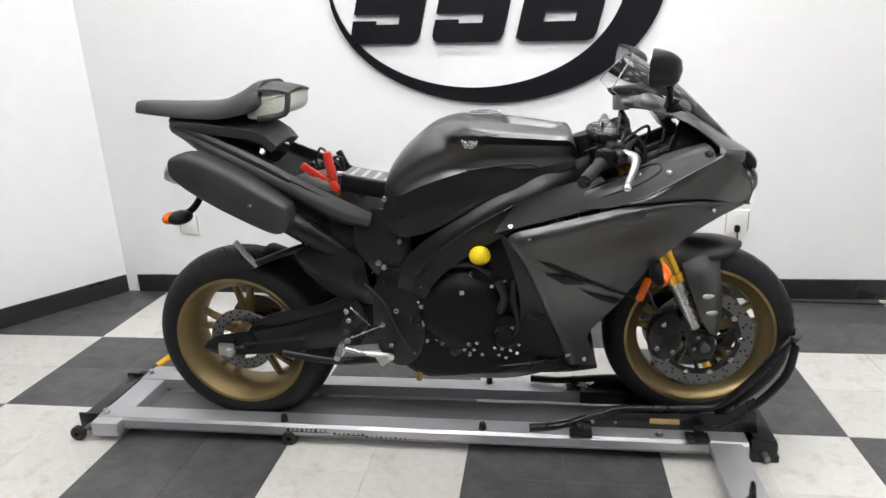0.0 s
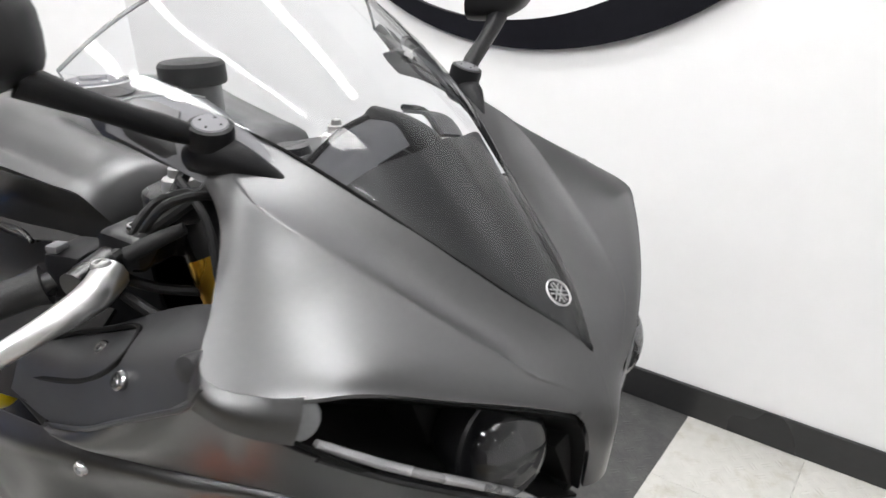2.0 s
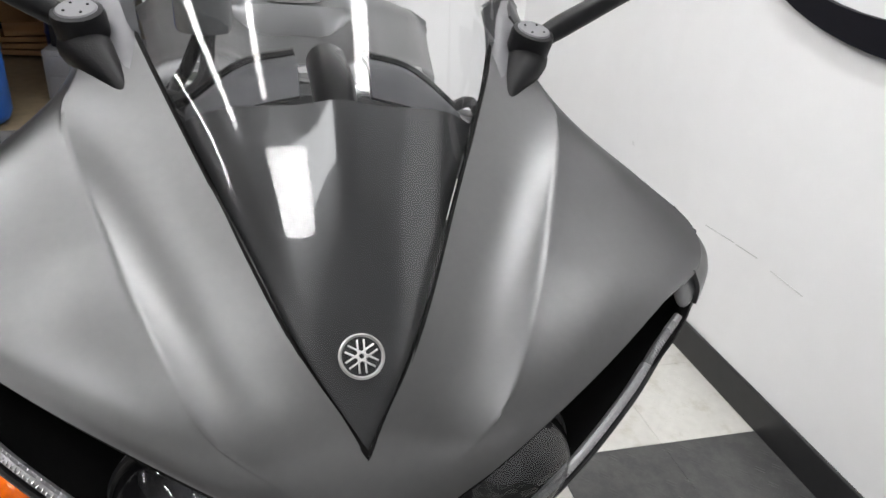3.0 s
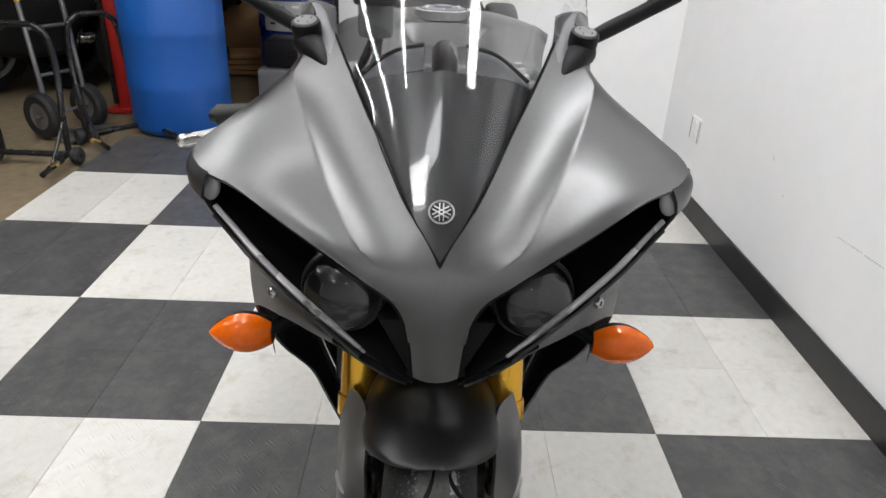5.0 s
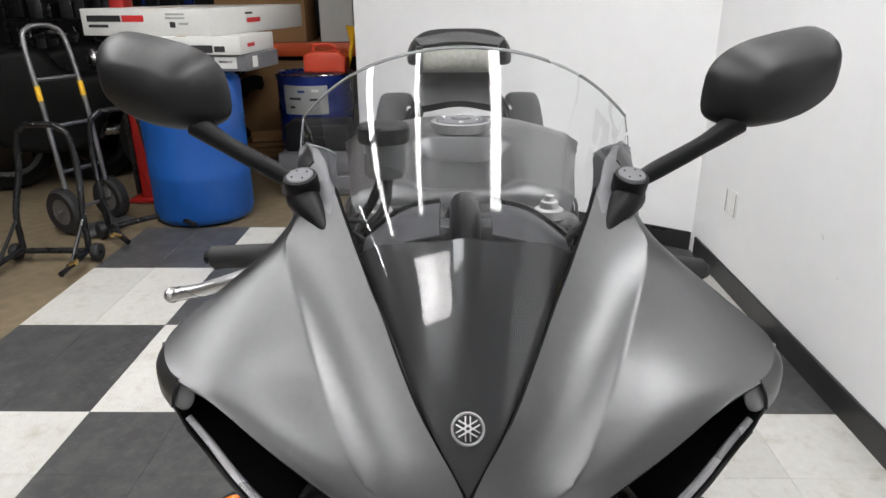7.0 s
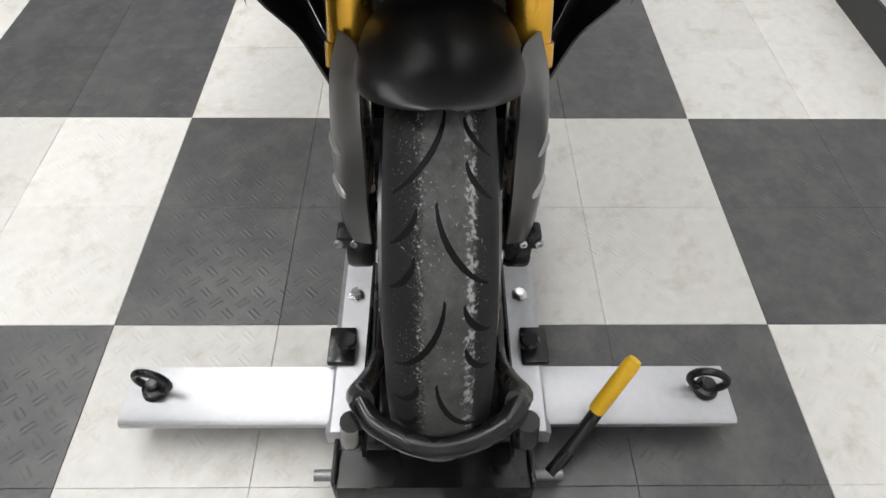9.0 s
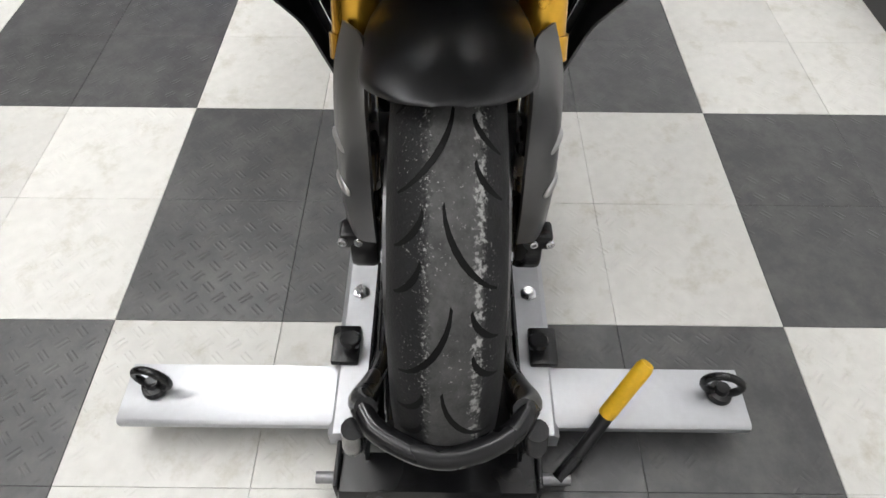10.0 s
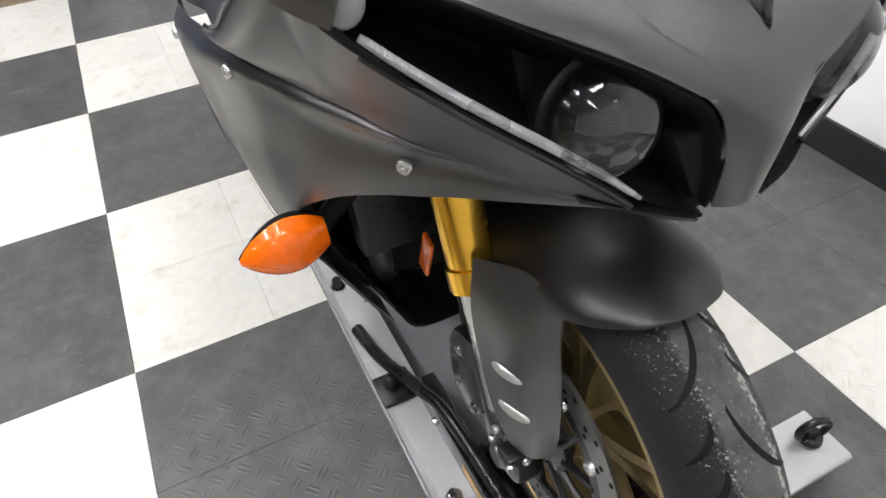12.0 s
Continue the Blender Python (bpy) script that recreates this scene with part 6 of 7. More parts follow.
part("reservoir_stay", tube([(0.455, -0.092, 1.08), (0.45, -0.11, 1.04), (0.44, -0.15, 0.98)], 0.006, 8), POWDER, bike)
part("reservoir_hose", tube([(0.455, -0.088, 1.075), (0.475, -0.1, 1.03), (0.455, -0.17, 0.99), (0.44, -0.2, 0.972)], 0.006, 8, smooth=16), RUBBER, bike)
part("steering_head", tube([(0.36, 0, 1.0), (0.42, 0, 0.8)], 0.045, 20), SATIN, bike)
part("lower_clamp", box((0.49, 0, 0.79), (0.09, 0.26, 0.04), 0.012, (0, 20, 0)), POWDER, bike)
part("wire_block", box((0.50, 0.0, 0.925), (0.06, 0.12, 0.05), 0.015, (0, 10, 0)), VOID, bike)
part("front_stay", tube([(0.45, -0.05, 0.9), (0.6, -0.06, 0.96), (0.62, -0.1, 1.04)], 0.009, 8), POWDER, bike)
part("front_stay", tube([(0.45, 0.05, 0.9), (0.6, 0.06, 0.96), (0.62, 0.1, 1.04)], 0.009, 8), POWDER, bike)
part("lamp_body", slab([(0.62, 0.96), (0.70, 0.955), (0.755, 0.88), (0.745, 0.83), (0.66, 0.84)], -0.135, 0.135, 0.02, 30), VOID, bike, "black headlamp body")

# nose badge in plain shapes
nb = (0.789, 0, 0.9625)
nd = (0.66, 0, 0.75)
part("nose_badge", aim(lathe([(0.0112, 0.0008), (0.0122, 0.0018), (0.0133, 0.0008), (0.0122, -0.001)], axis="z", n=32, close=True), nd, nb), ALUD, bike, "round silver nose badge")
for k in range(3):
    for d in (-0.0019, 0.0019):
        part("badge_bar", aim(box((d * math.cos(radians(60 * k)), d * math.sin(radians(60 * k)), 0.001), (0.0011, 0.0192, 0.0012), 0.0002, (0, 0, 60 * k)), nd, nb), ALUD, bike)

# -- the loose seat, laid upside on the tail --
seat = thing("saddle", "loose black vinyl rider seat laid on the motorcycle's tail", "seat", (0, Y0, 0))
rows = []
for x, zt, zb, hw in ((-1.035, 1.128, 1.118, 0.03), (-1.02, 1.137, 1.11, 0.045), (-0.9, 1.13, 1.095, 0.075), (-0.8, 1.128, 1.088, 0.10), (-0.72, 1.137, 1.085, 0.125), (-0.65, 1.163, 1.09, 0.14), (-0.61, 1.185, 1.10, 0.135), (-0.585, 1.187, 1.12, 0.125)):
    zc, hh = (zt + zb) / 2, (zt - zb) / 2
    rows.append([(x, hw * math.copysign(abs(math.cos(t)) ** 0.6, math.cos(t)), zc + hh * math.copysign(abs(math.sin(t)) ** 0.7, math.sin(t)) - 0.02 * abs(math.cos(t)) ** 3) for t in (2 * math.pi * k / 28 for k in range(28))])
g = np.array(rows)
g = np.array([spline(g[:, j], 30) for j in range(28)]).transpose(1, 0, 2)
part("seat_cushion", grid_mesh(g, True, False, True), SEAT, seat, "black vinyl cushion")
part("seat_base", slab([(-0.64, 1.083), (-0.585, 1.155), (-0.515, 1.152), (-0.505, 1.14), (-0.515, 1.10), (-0.565, 1.08)], -0.098, 0.098, 0.01, 28), DIRTY, seat, "dirty pale plastic seat base")
part("base_lip", sheet([[(-0.6, -0.118, 1.165), (-0.54, -0.108, 1.162), (-0.502, -0.095, 1.152)], [(-0.6, 0, 1.182), (-0.54, 0, 1.175), (-0.497, 0, 1.162)], [(-0.6, 0.118, 1.165), (-0.54, 0.108, 1.162), (-0.502, 0.095, 1.152)]], 10, 10, 0.008), SEAT, seat)
part("base_edge", tube([(-0.502, -0.098, 1.15), (-0.505, -0.10, 1.12), (-0.52, -0.102, 1.09), (-0.6, -0.105, 1.078)], 0.009, 8, smooth=12), SEAT, seat)
part("seat_hook", box((-0.975, 0, 1.105), (0.09, 0.07, 0.015), 0.004), DIRTY, seat)

# charger clamp on the battery terminal
clampt = thing("charger_clamp", "red plastic charger clamp hooked on the battery tray", "clamp", (-0.40, Y0 - 0.115, 0.885))
part("jaw", box((0.012, 0, 0.045), (0.027, 0.02, 0.10), 0.007, (4, -6, 0)), RED, clampt)
part("jaw", box((-0.036, 0.004, 0.024), (0.10, 0.018, 0.024), 0.006, (0, 38, 8)), RED, clampt)
part("jaw_tip", box((0.022, -0.004, -0.012), (0.024, 0.016, 0.034), 0.005, (0, -24, 0)), RED, clampt)
part("jaw_rib", box((0.012, -0.011, 0.05), (0.012, 0.004, 0.07), 0.001, (4, -6, 0)), RED, clampt)
part("spring_pin", tube([(0.006, -0.016, 0.01), (0.006, 0.014, 0.01)], 0.006, 10), BRASS, clampt)
part("clamp_teeth", box((0.03, -0.004, -0.03), (0.012, 0.014, 0.02), 0.002, (0, -24, 0)), BRASS, clampt)
part("clamp_cable", tube([(0.008, 0, 0.09), (-0.02, 0.02, 0.1), (-0.05, 0.06, 0.05), (-0.02, 0.1, 0.0)], 0.004, 8, smooth=16), RUBBER, clampt)

# ---- the dolly ----
dolly = thing("motorcycle_dolly", "low aluminium motorcycle dolly with cross bars and tie-down rings", "dolly", (0, Y0, 0))
RAIL0, RAIL1 = -1.30, 0.86
for s in (-1, 1):
    prof = [(s * 0.10, 0.038), (s * 0.10, 0.078), (s * 0.166, 0.078), (s * 0.175, 0.069), (s * 0.175, 0.038)]
    rail = part("rail", slab(prof, RAIL0, RAIL1, 0.003, plane="yz"), ALU, dolly, "long brushed aluminium rail")
    part("rail_slot", box(((RAIL0 + RAIL1) / 2, s * 0.176, 0.0405), (RAIL1 - RAIL0 - 0.02, 0.004, 0.005), 0.001), DIMSTEEL, rail)
    for x in (-0.62, 0.05):
        part("rail_bolt", lathe([(0.001, 0.1), (0.009, 0.1), (0.011, 0.096), (0.011, 0.078), (0.016, 0.078)], (x, s * 0.15, 0), "z", 12), POWDER, rail)
    for x in (-1.28, 0.60):
        part("rail_nut", lathe([(0.004, 0.092), (0.009, 0.092), (0.009, 0.082), (0.015, 0.081), (0.015, 0.077)], (x, s * 0.145, 0), "z", 6), CHROME, rail)
    part("rail_pad", box((0.71, s * 0.16, 0.084), (0.07, 0.045, 0.014), 0.004), POWDER, rail)
    part("pad_knob", lathe([(0.001, 0.115), (0.014, 0.115), (0.017, 0.11), (0.012, 0.09)], (0.715, s * 0.15, 0), "z", 16), POWDER, rail)
    part("clamp_plate", box((0.36, s * 0.145, 0.084), (0.07, 0.07, 0.012), 0.004), POWDER, rail)
    part("clamp_knob", ball((0.355, s * 0.15, 0.1), 0.016, 14), POWDER, rail)
part("channel", box((-0.25, 0, 0.022), (2.1, 0.2, 0.012), 0.002), GREYBOX, dolly, "dark steel wheel channel")
for x in (0.793, -1.25):
    bar = part("cross_bar", slab([(x - 0.05, 0.056), (x - 0.05, 0.074), (x + 0.044, 0.074), (x + 0.05, 0.069), (x + 0.05, 0.058)], -0.5, 0.47, 0.003) if x > 0 else box((x, 0, 0.05), (0.10, 0.42, 0.05), 0.004), ALU, dolly, "wide aluminium cross bar")
    if x < 0:
        continue
    for s, y in ((-1, -0.452), (1, 0.43)):
        part("ring_bolt", lathe([(0.005, 0.1), (0.010, 0.1), (0.011, 0.09), (0.018, 0.088), (0.02, 0.078)], (x - 0.005, y, 0), "z", 20), POWDER, bar)
        pts = [(x - 0.005 + 0.006 * math.cos(t), y + 0.027 * math.cos(t) - s * 0.004, 0.108 + 0.024 * math.sin(t)) for t in (2 * math.pi * k / 20 for k in range(20))]
        part("tie_ring", tube(pts, 0.0065, 10, closed=True), POWDER, bar, "black tie-down ring")
for x in (0.915, -1.335):
    drop = part("lift_box", slab([(x - 0.03, 0.012), (x - 0.03, 0.07), (x + 0.03, 0.075), (x + 0.036, 0.06), (x + 0.036, 0.012)], -0.15, 0.135, 0.003), POWDER, dolly, "black steel lift box")
    part("lift_axle", tube([(x - 0.005, -0.19, 0.035), (x - 0.005, 0.19, 0.035)], 0.009, 10), DIMSTEEL, drop)
    for y in (-0.135, 0.115):
        part("box_foot", box((x + 0.02, y, 0.012), (0.045, 0.035, 0.024), 0.003), POWDER, drop)
    for y in (-0.154, 0.139):
        part("box_cheek", box((x - 0.01, y, 0.045), (0.07, 0.008, 0.07), 0.003), POWDER, drop)
    if x > 0:
        part("lever_arm", tube([(x - 0.005, 0.17, 0.035), (x - 0.04, 0.205, 0.05), (0.837, 0.242, 0.09), (0.83, 0.246, 0.10)], 0.011, 10, smooth=12), POWDER, drop, "black lever arm")
        part("lever_grip", tube([(0.833, 0.244, 0.096), (0.802, 0.286, 0.182), (0.799, 0.29, 0.188)], [0.013, 0.013, 0.010], 12), YGRIP, drop, "yellow rubber lever grip")
    else:
        part("lever_arm", tube([(x, 0.17, 0.035), (x + 0.02, 0.24, 0.06)], 0.011, 10), POWDER, drop, "black lever arm")
        part("lever_grip", tube([(x + 0.02, 0.24, 0.06), (x + 0.11, 0.36, 0.11)], 0.0125, 12), YGRIP, drop, "yellow rubber lever grip")
# casters at the rear corners
for s in (-1, 1):
    part("caster", lathe([(0.008, -0.012), (0.022, -0.012), (0.026, -0.008), (0.026, 0.008), (0.022, 0.012), (0.008, 0.012)], (-1.36, s * 0.2, 0.027), n=20, close=True), RUBBER, dolly)
    part("caster", lathe([(0.008, -0.012), (0.022, -0.012), (0.026, -0.008), (0.026, 0.008), (0.022, 0.012), (0.008, 0.012)], (-0.6, s * 0.17, 0.027), n=20, close=True), RUBBER, dolly)
# plain bars where the maker's name stands on the near rail
for x0, n, z, high, ink in ((-0.60, 9, 0.060, 0.013, INK), (-0.44, 7, 0.052, 0.008, INK), (-0.33, 9, 0.045, 0.009, INK), (-0.185, 7, 0.041, 0.008, INKR)):
    line = part("lettering", box((x0 + 0.008 * n, -0.1756, z - high * 0.5), (0.016 * n, 0.0012, 0.0022), 0), ink, dolly)
    for k in range(n):
        part("stroke", box((x0 + 0.016 * k, -0.1756, z), (0.0035 if k % 3 else 0.008, 0.0013, high * (0.8 if k % 2 else 1)), 0, (0, 24, 0)), ink, line)

# the wheel chock: bent tubes round the front tyre
chock = thing("wheel_chock", "black tubular front wheel chock bolted to the dolly", "wheel chock", (0, Y0, 0))
for s in (-1, 1):
    part("side_tube", tube([(0.20, s * 0.16, 0.095), (0.30, s * 0.145, 0.10), (0.42, s * 0.115, 0.128), (0.50, s * 0.1, 0.14), (0.72, s * 0.092, 0.145), (0.79, s * 0.094, 0.165), (0.87, s * 0.097, 0.25), (0.945, s * 0.094, 0.355), (0.972, s * 0.082, 0.39)], 0.0125, 12, smooth=36), POWDER, chock, "black bent side tube")
    part("prop_tube", tube([(0.70, s * 0.105, 0.09), (0.80, s * 0.105, 0.10), (0.90, s * 0.11, 0.19), (0.965, s * 0.105, 0.28), (0.985, s * 0.096, 0.37)], 0.0125, 12, smooth=26), POWDER, chock)
    part("side_plate", slab([(0.38, 0.078), (0.44, 0.132), (0.80, 0.14), (0.88, 0.20), (0.90, 0.078)], s * 0.108, s * 0.114, 0.0015), POWDER, chock, "black side plate")
    for x in (0.4, 0.47):
        part("plate_bolt", bolt((x, s * 0.115, 0.1), (0, s, 0), 0.007, 0.006), CHROME, chock)
    part("inner_ramp", box((0.62, s * 0.085, 0.075), (0.5, 0.03, 0.05), 0.006), POWDER, chock)
part("hoop", tube([(0.966, -0.088, 0.383), (0.99, -0.07, 0.376), (1.013, -0.022, 0.372), (1.013, 0.022, 0.372), (0.99, 0.07, 0.376), (0.966, 0.088, 0.383)], 0.0125, 12, smooth=24), POWDER, chock, "black front hoop")
part("warning_label", box((0.62, -0.1155, 0.108), (0.09, 0.0015, 0.018), 0), mat("tan_label", (0.45, 0.3, 0.12), 0.5, vary=0.3, scale=80), chock)
part("cradle", slab([(0.52, 0.05), (0.56, 0.08), (0.715, 0.066), (0.86, 0.08), (0.9, 0.05)], -0.07, 0.07, 0.004), POWDER, chock)

# ---- the workshop beyond ----
def barrel(x, y):
    t = thing("plastic_barrel", "tall blue plastic barrel standing at the tile edge", "barrel", (x, y, 0))
    R = 0.29
    prof = [(0.001, 0.0), (R - 0.04, 0.0), (R - 0.015, 0.015), (R, 0.05)]
    for z in (0.27, 0.285, 0.30, 0.57, 0.585, 0.60):
        prof.append((R + (0.004 if z in (0.285, 0.585) else 0.0), z))
    prof += [(R, 0.80), (R - 0.01, 0.825), (R - 0.035, 0.845), (R - 0.035, 0.86), (0.001, 0.86)]
    part("barrel_body", lathe(prof, axis="z", n=64), BARREL, t)
    part("barrel_rim", lathe([(R - 0.04, 0.855), (R - 0.03, 0.868), (R - 0.02, 0.855), (R - 0.03, 0.845)], axis="z", n=48, close=True), BARREL, t)
    for a in (-0.14, 0.14):
        part("bung", lathe([(0.001, 0.872), (0.03, 0.872), (0.034, 0.866), (0.034, 0.858)], (a, 0, 0), "z", 16), POWDER, t)
    return t


barrel(-2.70, -1.565)


def carton(c, s, rz, name_bars, label, m=CARDW):
    t = thing("carton", label, "box", c, "cartons on the barrel", rz)
    part("carton_body", box((0, 0, s[2] / 2), s, 0.004), m, t)
    for face, d, w, z, h, mm in name_bars:
        if face == "x":
            part("lettering_bar", box((s[0] / 2 + 0.001, d, z), (0.002, w, h), 0), mm, t)
        else:
            part("lettering_bar", box((d, s[1] / 2 + 0.001, z), (w, 0.002, h), 0), mm, t)
    part("tape_seam", box((0, 0, s[2] + 0.0008), (s[0] * 0.98, 0.05, 0.0012), 0), CARD, t)
    return t


carton((-2.80, -1.38, 0.872), (0.42, 0.5, 0.09), -10, [("x", 0.13, 0.13, 0.045, 0.06, CARDW), ("x", 0.13, 0.08, 0.05, 0.012, INK), ("y", 0.1, 0.06, 0.045, 0.06, CARDW)], "dark printed carton lying on the blue barrel", GREYBOX)
carton((-2.82, -1.5, 0.962), (0.5, 0.68, 0.095), -6, [("x", 0.12, 0.12, 0.03, 0.04, INK), ("x", 0.22, 0.06, 0.03, 0.03, INK), ("y", 0.1, 0.1, 0.045, 0.02, INKR)], "white carton with printing in the stack")
carton((-3.22, -1.62, 1.057), (1.15, 0.82, 0.145), -13, [("x", -0.26, 0.22, 0.092, 0.034, INK), ("x", -0.07, 0.14, 0.092, 0.034, INKR), ("x", -0.30, 0.13, 0.052, 0.016, INK), ("x", 0.2, 0.12, 0.115, 0.01, LABELG), ("x", 0.2, 0.12, 0.095, 0.01, LABELG), ("x", 0.18, 0.035, 0.06, 0.03, INK), ("x", 0.25, 0.06, 0.065, 0.012, LABELG), ("y", 0.1, 0.16, 0.07, 0.026, INKR), ("y", 0.15, 0.08, 0.11, 0.012, INK)], "long white carton with black and red printing")

# red lift column behind the barrel
col = thing("lift_column", "red painted steel lift column", "lift column", (-3.05, -2.05, 0))
part("column", box((0, 0, 1.3), (0.13, 0.10, 2.6), 0.01), REDPAINT, col)
part("column_foot", box((0, 0, 0.01), (0.25, 0.22, 0.02), 0.003), REDPAINT, col)
part("column_guide", box((0.075, -0.05, 1.3), (0.02, 0.03, 2.5), 0.004), POWDER, col)

# hand truck
TRUCK = mat("worn_grey_steel", (0.12, 0.12, 0.125), 0.35, metal=0.85, vary=0.3, scale=30)
ht = thing("hand_truck", "silver hand truck with black pneumatic wheels", "hand truck", (-2.49, -2.17, 0), rz=65)
for s in (-1, 1):
    part("frame_tube", tube([(0.02, s * 0.13, 0.14), (-0.03, s * 0.13, 0.7), (-0.09, s * 0.12, 1.05), (-0.11, s * 0.06, 1.12)], 0.014, 10, smooth=16), DIMSTEEL, ht, "silver frame tube")
    part("wheel_tyre", lathe([(0.075, -0.03), (0.115, -0.035), (0.13, -0.02), (0.13, 0.02), (0.115, 0.035), (0.075, 0.03)], (0.0, s * 0.15, 0.13), n=32, close=True), RUBBER, ht, "black pneumatic tyre")
    part("wheel_rim", lathe([(0.015, -0.02), (0.06, -0.02), (0.078, -0.028), (0.078, 0.028), (0.06, 0.02), (0.015, 0.02)], (0.0, s * 0.15, 0.13), n=28, close=True), DIMSTEEL, ht)
    part("yellow_band", tube([(-0.035, s * 0.13, 0.74), (-0.046, s * 0.129, 0.82)], 0.0155, 10), YGRIP, ht)
part("top_bar", tube([(-0.11, -0.06, 1.12), (-0.112, 0.0, 1.124), (-0.11, 0.06, 1.12)], 0.014, 10), DIMSTEEL, ht)
for z, x in ((0.35, 0.002), (0.6, -0.02), (0.85, -0.05)):
    part("rung", tube([(x, -0.13, z), (x, 0.13, z)], 0.011, 8), DIMSTEEL, ht)
part("toe_plate", box((0.1, 0, 0.01), (0.2, 0.34, 0.012), 0.003), DIMSTEEL, ht)
part("axle", tube([(0, -0.2, 0.13), (0, 0.2, 0.13)], 0.01, 8), DIMSTEEL, ht)


def paddock_stand(x, y, rz):
    t = thing("paddock_stand", "black tubular motorcycle paddock stand on small casters", "paddock stand", (x, y, 0), "paddock stands", rz)
    for s in (-1, 1):
        part("upright", tube([(0, s * 0.17, 0.05), (-0.01, s * 0.17, 0.25), (-0.08, s * 0.15, 0.45), (-0.09, s * 0.13, 0.62), (-0.09, s * 0.07, 0.68)], 0.016, 10, smooth=20), POWDER, t)
        part("arm", tube([(0.0, s * 0.17, 0.06), (0.3, s * 0.19, 0.045)], 0.015, 10), POWDER, t)
        part("brace", tube([(0.0, s * 0.17, 0.22), (0.18, s * 0.18, 0.06)], 0.009, 8), POWDER, t)
        part("caster", lathe([(0.01, -0.02), (0.04, -0.02), (0.045, -0.014), (0.045, 0.014), (0.04, 0.02), (0.01, 0.02)], (0.0, s * 0.21, 0.045), n=20, close=True), RUBBER, t)
        part("hook", tube([(0.22, s * 0.19, 0.06), (0.22, s * 0.23, 0.085), (0.26, s * 0.25, 0.085)], 0.008, 8), BRASS, t)
        part("hook_pad", box((0.15, s * 0.2, 0.075), (0.05, 0.03, 0.04), 0.006), POWDER, t)
    part("cross_tube", tube([(-0.09, -0.07, 0.68), (-0.09, 0.07, 0.68)], 0.016, 10), POWDER, t)
    part("base_tube", tube([(0, -0.2, 0.05), (0, 0.2, 0.05)], 0.016, 10), POWDER, t)
    return t


paddock_stand(-1.94, -2.07, 0)
paddock_stand(-2.42, -1.86, 48)

# rack with an orange beam, drum, jug, boxes
rack = thing("pallet_rack", "steel pallet rack with orange beams", "shelf", (-4.6, -1.2, 0))
for z in (0.83, 2.0):
    part("beam", box((0, 0.3, z), (0.05, 3.4, 0.11), 0.006), RACK, rack, "orange rack beam")
    part("deck", box((-0.45, 0.3, z + 0.04), (0.85, 3.4, 0.02), 0.003), CARD, rack)
for y in (-1.35, 1.95):
    part("rack_post", box((0, y, 1.4), (0.08, 0.08, 2.8), 0.006), NAVY, rack)
    part("rack_post", box((-0.9, y, 1.4), (0.08, 0.08, 2.8), 0.006), NAVY, rack)
big = thing("cardboard_box", "large brown cardboard box on the rack", "box", (-4.9, -1.65, 0.885), "rack boxes")
part("box_body", box((0, 0, 0.3), (0.5, 0.75, 0.6), 0.006), CARD, big)
big2 = thing("cardboard_box", "large brown cardboard box under the rack", "box", (-4.9, -1.7, 0), "rack boxes")
part("box_body", box((0, 0, 0.37), (0.5, 0.85, 0.74), 0.006), CARD, big2)
lit = thing("cardboard_box", "pale cardboard box standing open on the rack", "box", (-4.85, -1.02, 0.885), "rack boxes")
part("box_body", box((0, 0, 0.3), (0.35, 0.28, 0.6), 0.004), CARDW, lit)
drum = thing("steel_drum", "dark blue steel drum with a grey label", "drum", (-3.78, -1.05, 0))
part("drum_body", lathe([(0.001, 0.0), (0.27, 0.0), (0.28, 0.01), (0.272, 0.03), (0.272, 0.25), (0.279, 0.265), (0.272, 0.28), (0.272, 0.47), (0.279, 0.485), (0.272, 0.5), (0.272, 0.69), (0.282, 0.71), (0.282, 0.73), (0.268, 0.73), (0.265, 0.715), (0.001, 0.715)], axis="z", n=56), NAVY, drum)
part("drum_rim", lathe([(0.276, 0.722), (0.285, 0.735), (0.276, 0.742), (0.268, 0.735)], axis="z", n=48, close=True), CHROME, drum)
lab = []
for z in (0.47, 0.67):
    lab.append([(0.2815 * math.cos(radians(a)), 0.2815 * math.sin(radians(a)), z) for a in range(-40, 32, 4)])
part("drum_label", grid_mesh(lab), LABELG, drum, "grey printed label")
for k, (a, z, w, m) in enumerate(((-10, 0.63, 0.05, NAVY), (10, 0.635, 0.05, CARDW), (-20, 0.58, 0.09, INK), (8, 0.575, 0.06, INK), (-25, 0.52, 0.04, INK))):
    part("label_bar", box((0.283 * math.cos(radians(a)), 0.283 * math.sin(radians(a)), z), (0.002, w, 0.016), 0, (0, 0, a)), m, drum)
jug = thing("fuel_jug", "red plastic fuel jug with a handle on the drum", "jug", (-3.72, -0.95, 0.742))
part("jug_body", slab([(-0.15, 0), (0.15, 0), (0.155, 0.10), (0.11, 0.145), (-0.10, 0.145), (-0.145, 0.12)], -0.09, 0.09, 0.018, plane="yz", seg=3), JUG, jug)
part("jug_handle", tube([(0, -0.09, 0.14), (0, -0.08, 0.185), (0, 0.05, 0.185), (0, 0.07, 0.14)], 0.014, 10, smooth=14), JUG, jug)
fun = thing("funnel", "yellow plastic funnel leaning behind the jug", "funnel", (-3.86, -0.80, 0.735))
fun.matrix_basis = pose(-3.86, -0.82, 0.735, -14, 0, 0)
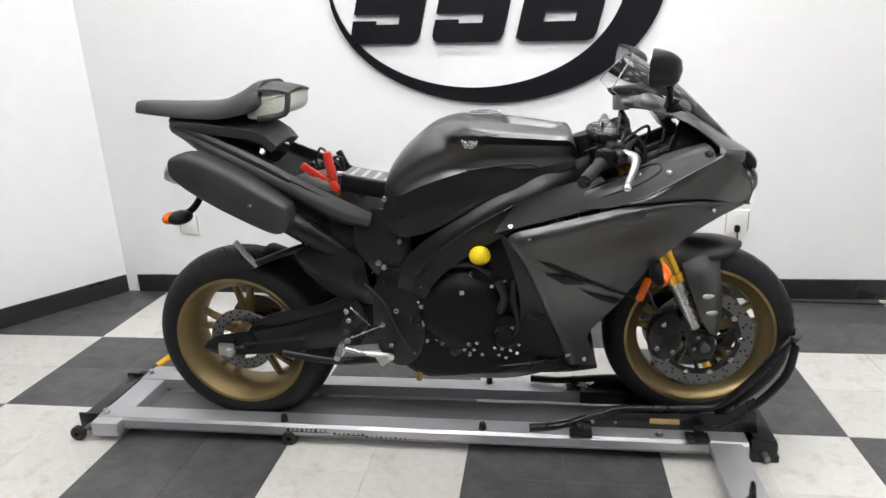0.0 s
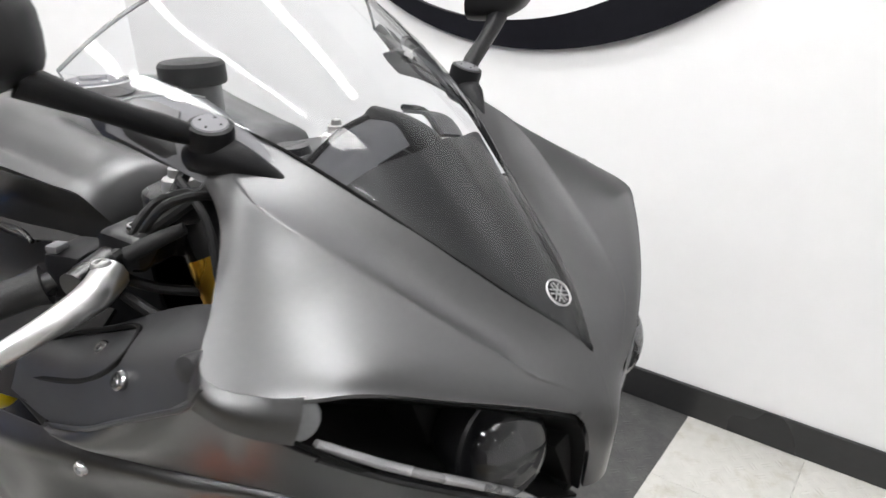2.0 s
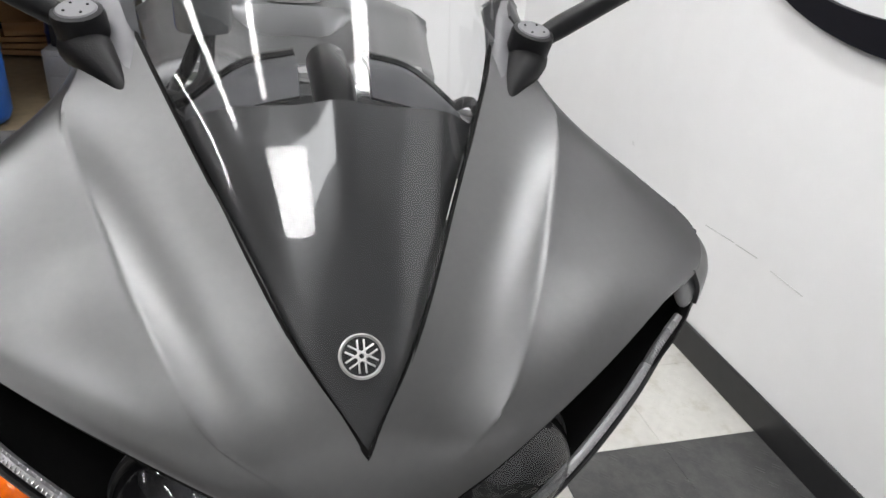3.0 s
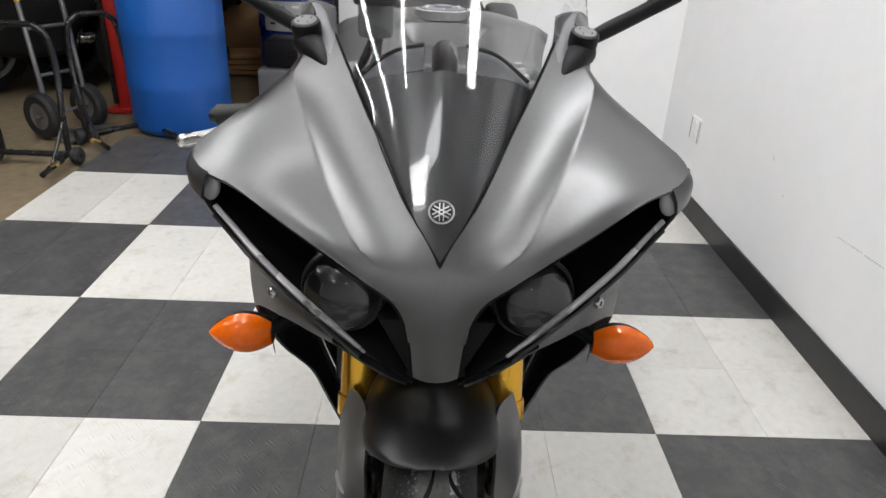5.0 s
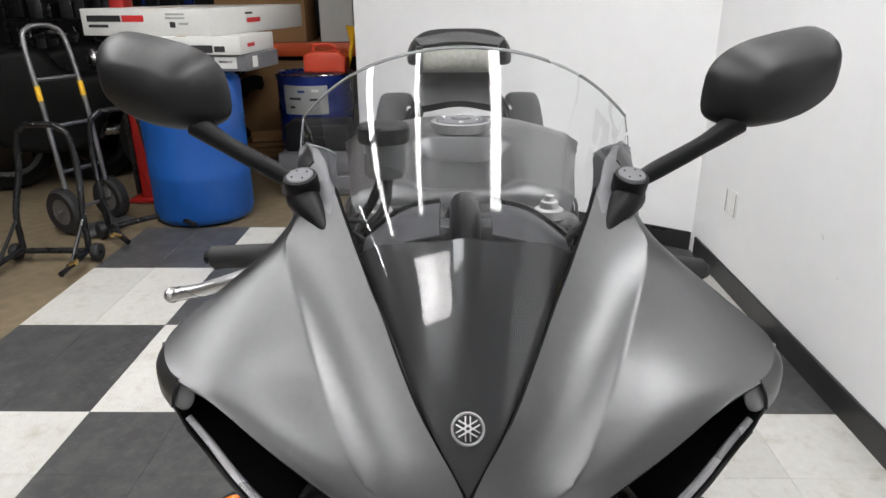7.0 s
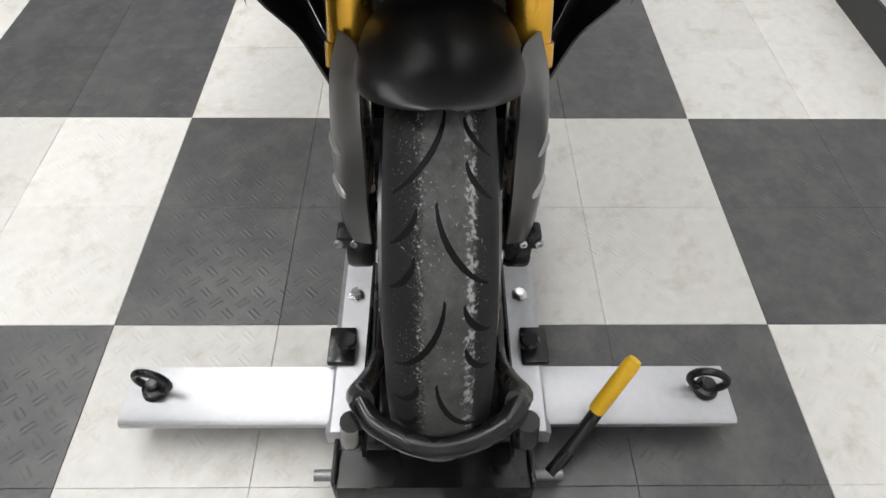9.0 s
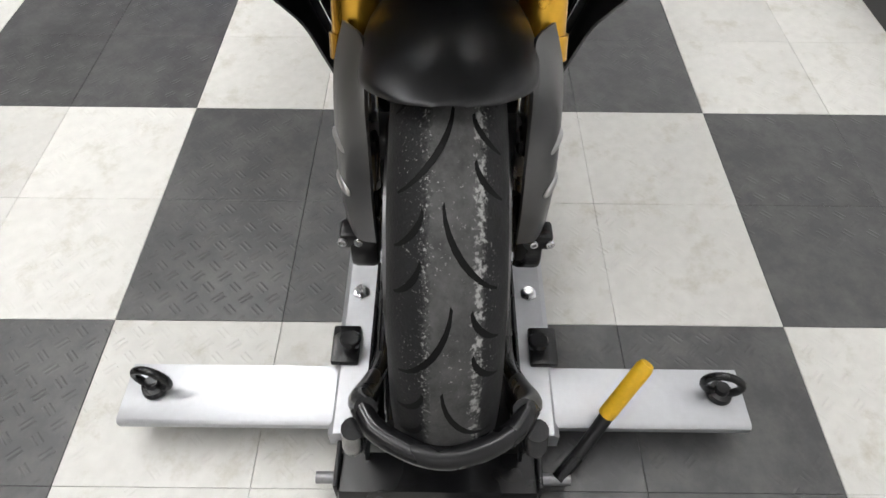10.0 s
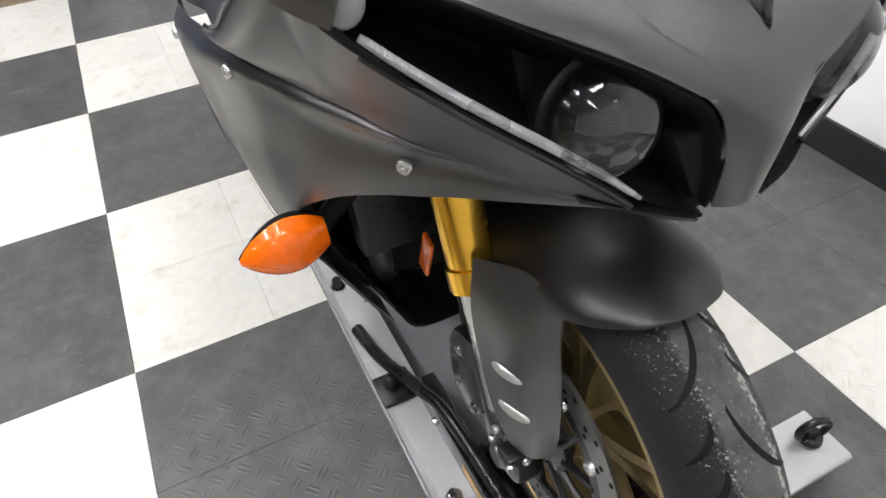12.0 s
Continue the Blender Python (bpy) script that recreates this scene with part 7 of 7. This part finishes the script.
part("funnel_cone", lathe([(0.012, 0.0), (0.016, 0.12), (0.02, 0.2), (0.07, 0.30), (0.075, 0.31), (0.065, 0.30)], axis="z", n=28), YGRIP, fun)
cab = thing("tool_cabinet", "grey steel tool cabinet with two drawers", "cabinet", (-3.3, -0.92, 0))
part("cabinet_body", box((0, 0, 0.14), (0.4, 0.55, 0.28), 0.008), GREYBOX, cab)
for z in (0.08, 0.2):
    part("drawer", box((0.203, 0, z), (0.008, 0.5, 0.10), 0.003), GREYBOX, cab)
case = thing("tool_case", "black plastic case on top of the cabinet", "case", (-3.32, -0.95, 0.28))
part("case_body", box((0, 0, 0.09), (0.3, 0.42, 0.18), 0.02), BLACK, case)
part("case_handle", tube([(0.15, -0.06, 0.1), (0.18, -0.05, 0.1), (0.18, 0.05, 0.1), (0.15, 0.06, 0.1)], 0.009, 8), BLACK, case)
wood = thing("wood_stack", "small stack of wooden boards on a pallet", "pallet", (-4.3, -1.55, 0))
for k in range(4):
    part("board", box((0, 0.03 * (k % 2), 0.03 + 0.045 * k), (0.3, 0.4, 0.035), 0.004, (0, 0, 6 * k)), CARD, wood)


# shelf of small parts in the dark
random.seed(7)
shelf = thing("parts_shelf", "dark steel shelf crowded with small black parts", "shelf", (-4.45, -2.95, 0))
for y in (-0.62, 0.62):
    for x in (-0.18, 0.18):
        part("shelf_post", box((x, y, 1.05), (0.035, 0.035, 2.1), 0.003), POWDER, shelf)
for k in range(5):
    part("shelf_board", box((0, 0, 0.25 + 0.42 * k), (0.4, 1.26, 0.025), 0.003), POWDER, shelf)
    for j in range(9):
        w, h = random.uniform(0.05, 0.12), random.uniform(0.06, 0.3)
        part("small_part", box((random.uniform(0.02, 0.12), -0.55 + 0.135 * j, 0.2625 + 0.42 * k + h / 2), (random.uniform(0.06, 0.14), w, h), 0.012), random.choice((VOID, POWDER, SATIN, RUBBER, TRUCK)), shelf)
    for j in range(6):
        y, z = random.uniform(-0.55, 0.55), 0.2 + 0.42 * k
        part("hanging_lever", tube([(0.2, y, z), (0.215, y + random.uniform(-0.04, 0.04), z - 0.06), (0.2, y + random.uniform(-0.06, 0.06), z - random.uniform(0.1, 0.18))], random.uniform(0.004, 0.01), 6), random.choice((CHROME, POWDER, TRUCK, POWDER)), shelf)

# dark motorcycles parked at the back of the workshop; extras added as near-black bulk to darken it
def dark_bike(x, y, rz):
    t = thing("parked_motorcycle", "black motorcycle parked in the dark workshop", "motorcycle", (x, y, 0), "parked motorcycles", rz)
    for wx in (-0.7, 0.7):
        part("tyre", lathe([(0.22, -0.05), (0.3, -0.04), (0.31, 0), (0.3, 0.04), (0.22, 0.05)], (wx, 0, 0.31), n=32, close=True), VOID, t)
        part("rim", lathe([(0.19, -0.03), (0.222, -0.04), (0.222, 0.04), (0.19, 0.03)], (wx, 0, 0.31), n=32, close=True), POWDER, t)
    part("body", slab([(-0.75, 0.85), (-0.2, 0.78), (0.0, 0.95), (0.35, 0.92), (0.5, 0.8), (0.3, 0.35), (-0.2, 0.3), (-0.35, 0.5)], -0.14, 0.14, 0.05, 40, seg=3), VOID, t)
    for s in (-1, 1):
        part("fork_leg", tube([(0.7, s * 0.1, 0.31), (0.45, s * 0.1, 0.95)], 0.025, 10), CHROME, t)
        part("bar", tube([(0.42, s * 0.08, 1.0), (0.35, s * 0.3, 1.05), (0.25, s * 0.4, 1.03)], 0.012, 8, smooth=10), CHROME, t)
    part("headlamp", ball((0.6, 0, 0.85), (0.07, 0.09, 0.09), 16), CHROME, t)
    part("exhaust", tube([(0.1, -0.2, 0.35), (-0.5, -0.22, 0.36), (-0.85, -0.22, 0.42)], 0.045, 12), CHROME, t)


dark_bike(-3.25, -2.75, -62)
dark_bike(-3.75, -2.6, -50)
dark_bike(-4.1, -2.2, -40)
dark_bike(-3.9, -3.35, -30)
dark_bike(-5.2, -2.9, -15)

# ---- floor tiles, each a piece of its own ----
def tile_mesh(name, m):
    bm = box((0, 0, -0.003), (TILE - 0.0008, TILE - 0.0008, 0.006), 0.0006, seg=1)
    me = bpy.data.meshes.new(name)
    bm.to_mesh(me)
    bm.free()
    me.materials.append(m)
    return me


TW, TB = tile_mesh("tile_white", TILE_W), tile_mesh("tile_black", TILE_B)
for i in range(-8, 14):
    for j in range(-6, 4):
        big_i, big_j = i // 2, j // 2
        x, y = TILE * (i + 0.5), TILE * (j + 0.5)
        if (Vector((x, y, 0)) - CORNER).dot(FACE) < -0.15:
            continue
        if y > WALL_Y:
            continue
        dark = (big_i + big_j) % 2 == 1
        ob = new("tile", TB if dark else TW)
        ob.parent = bed
        ob.matrix_parent_inverse = Matrix.Identity(4)
        ob.location = (x, y, 0.0)
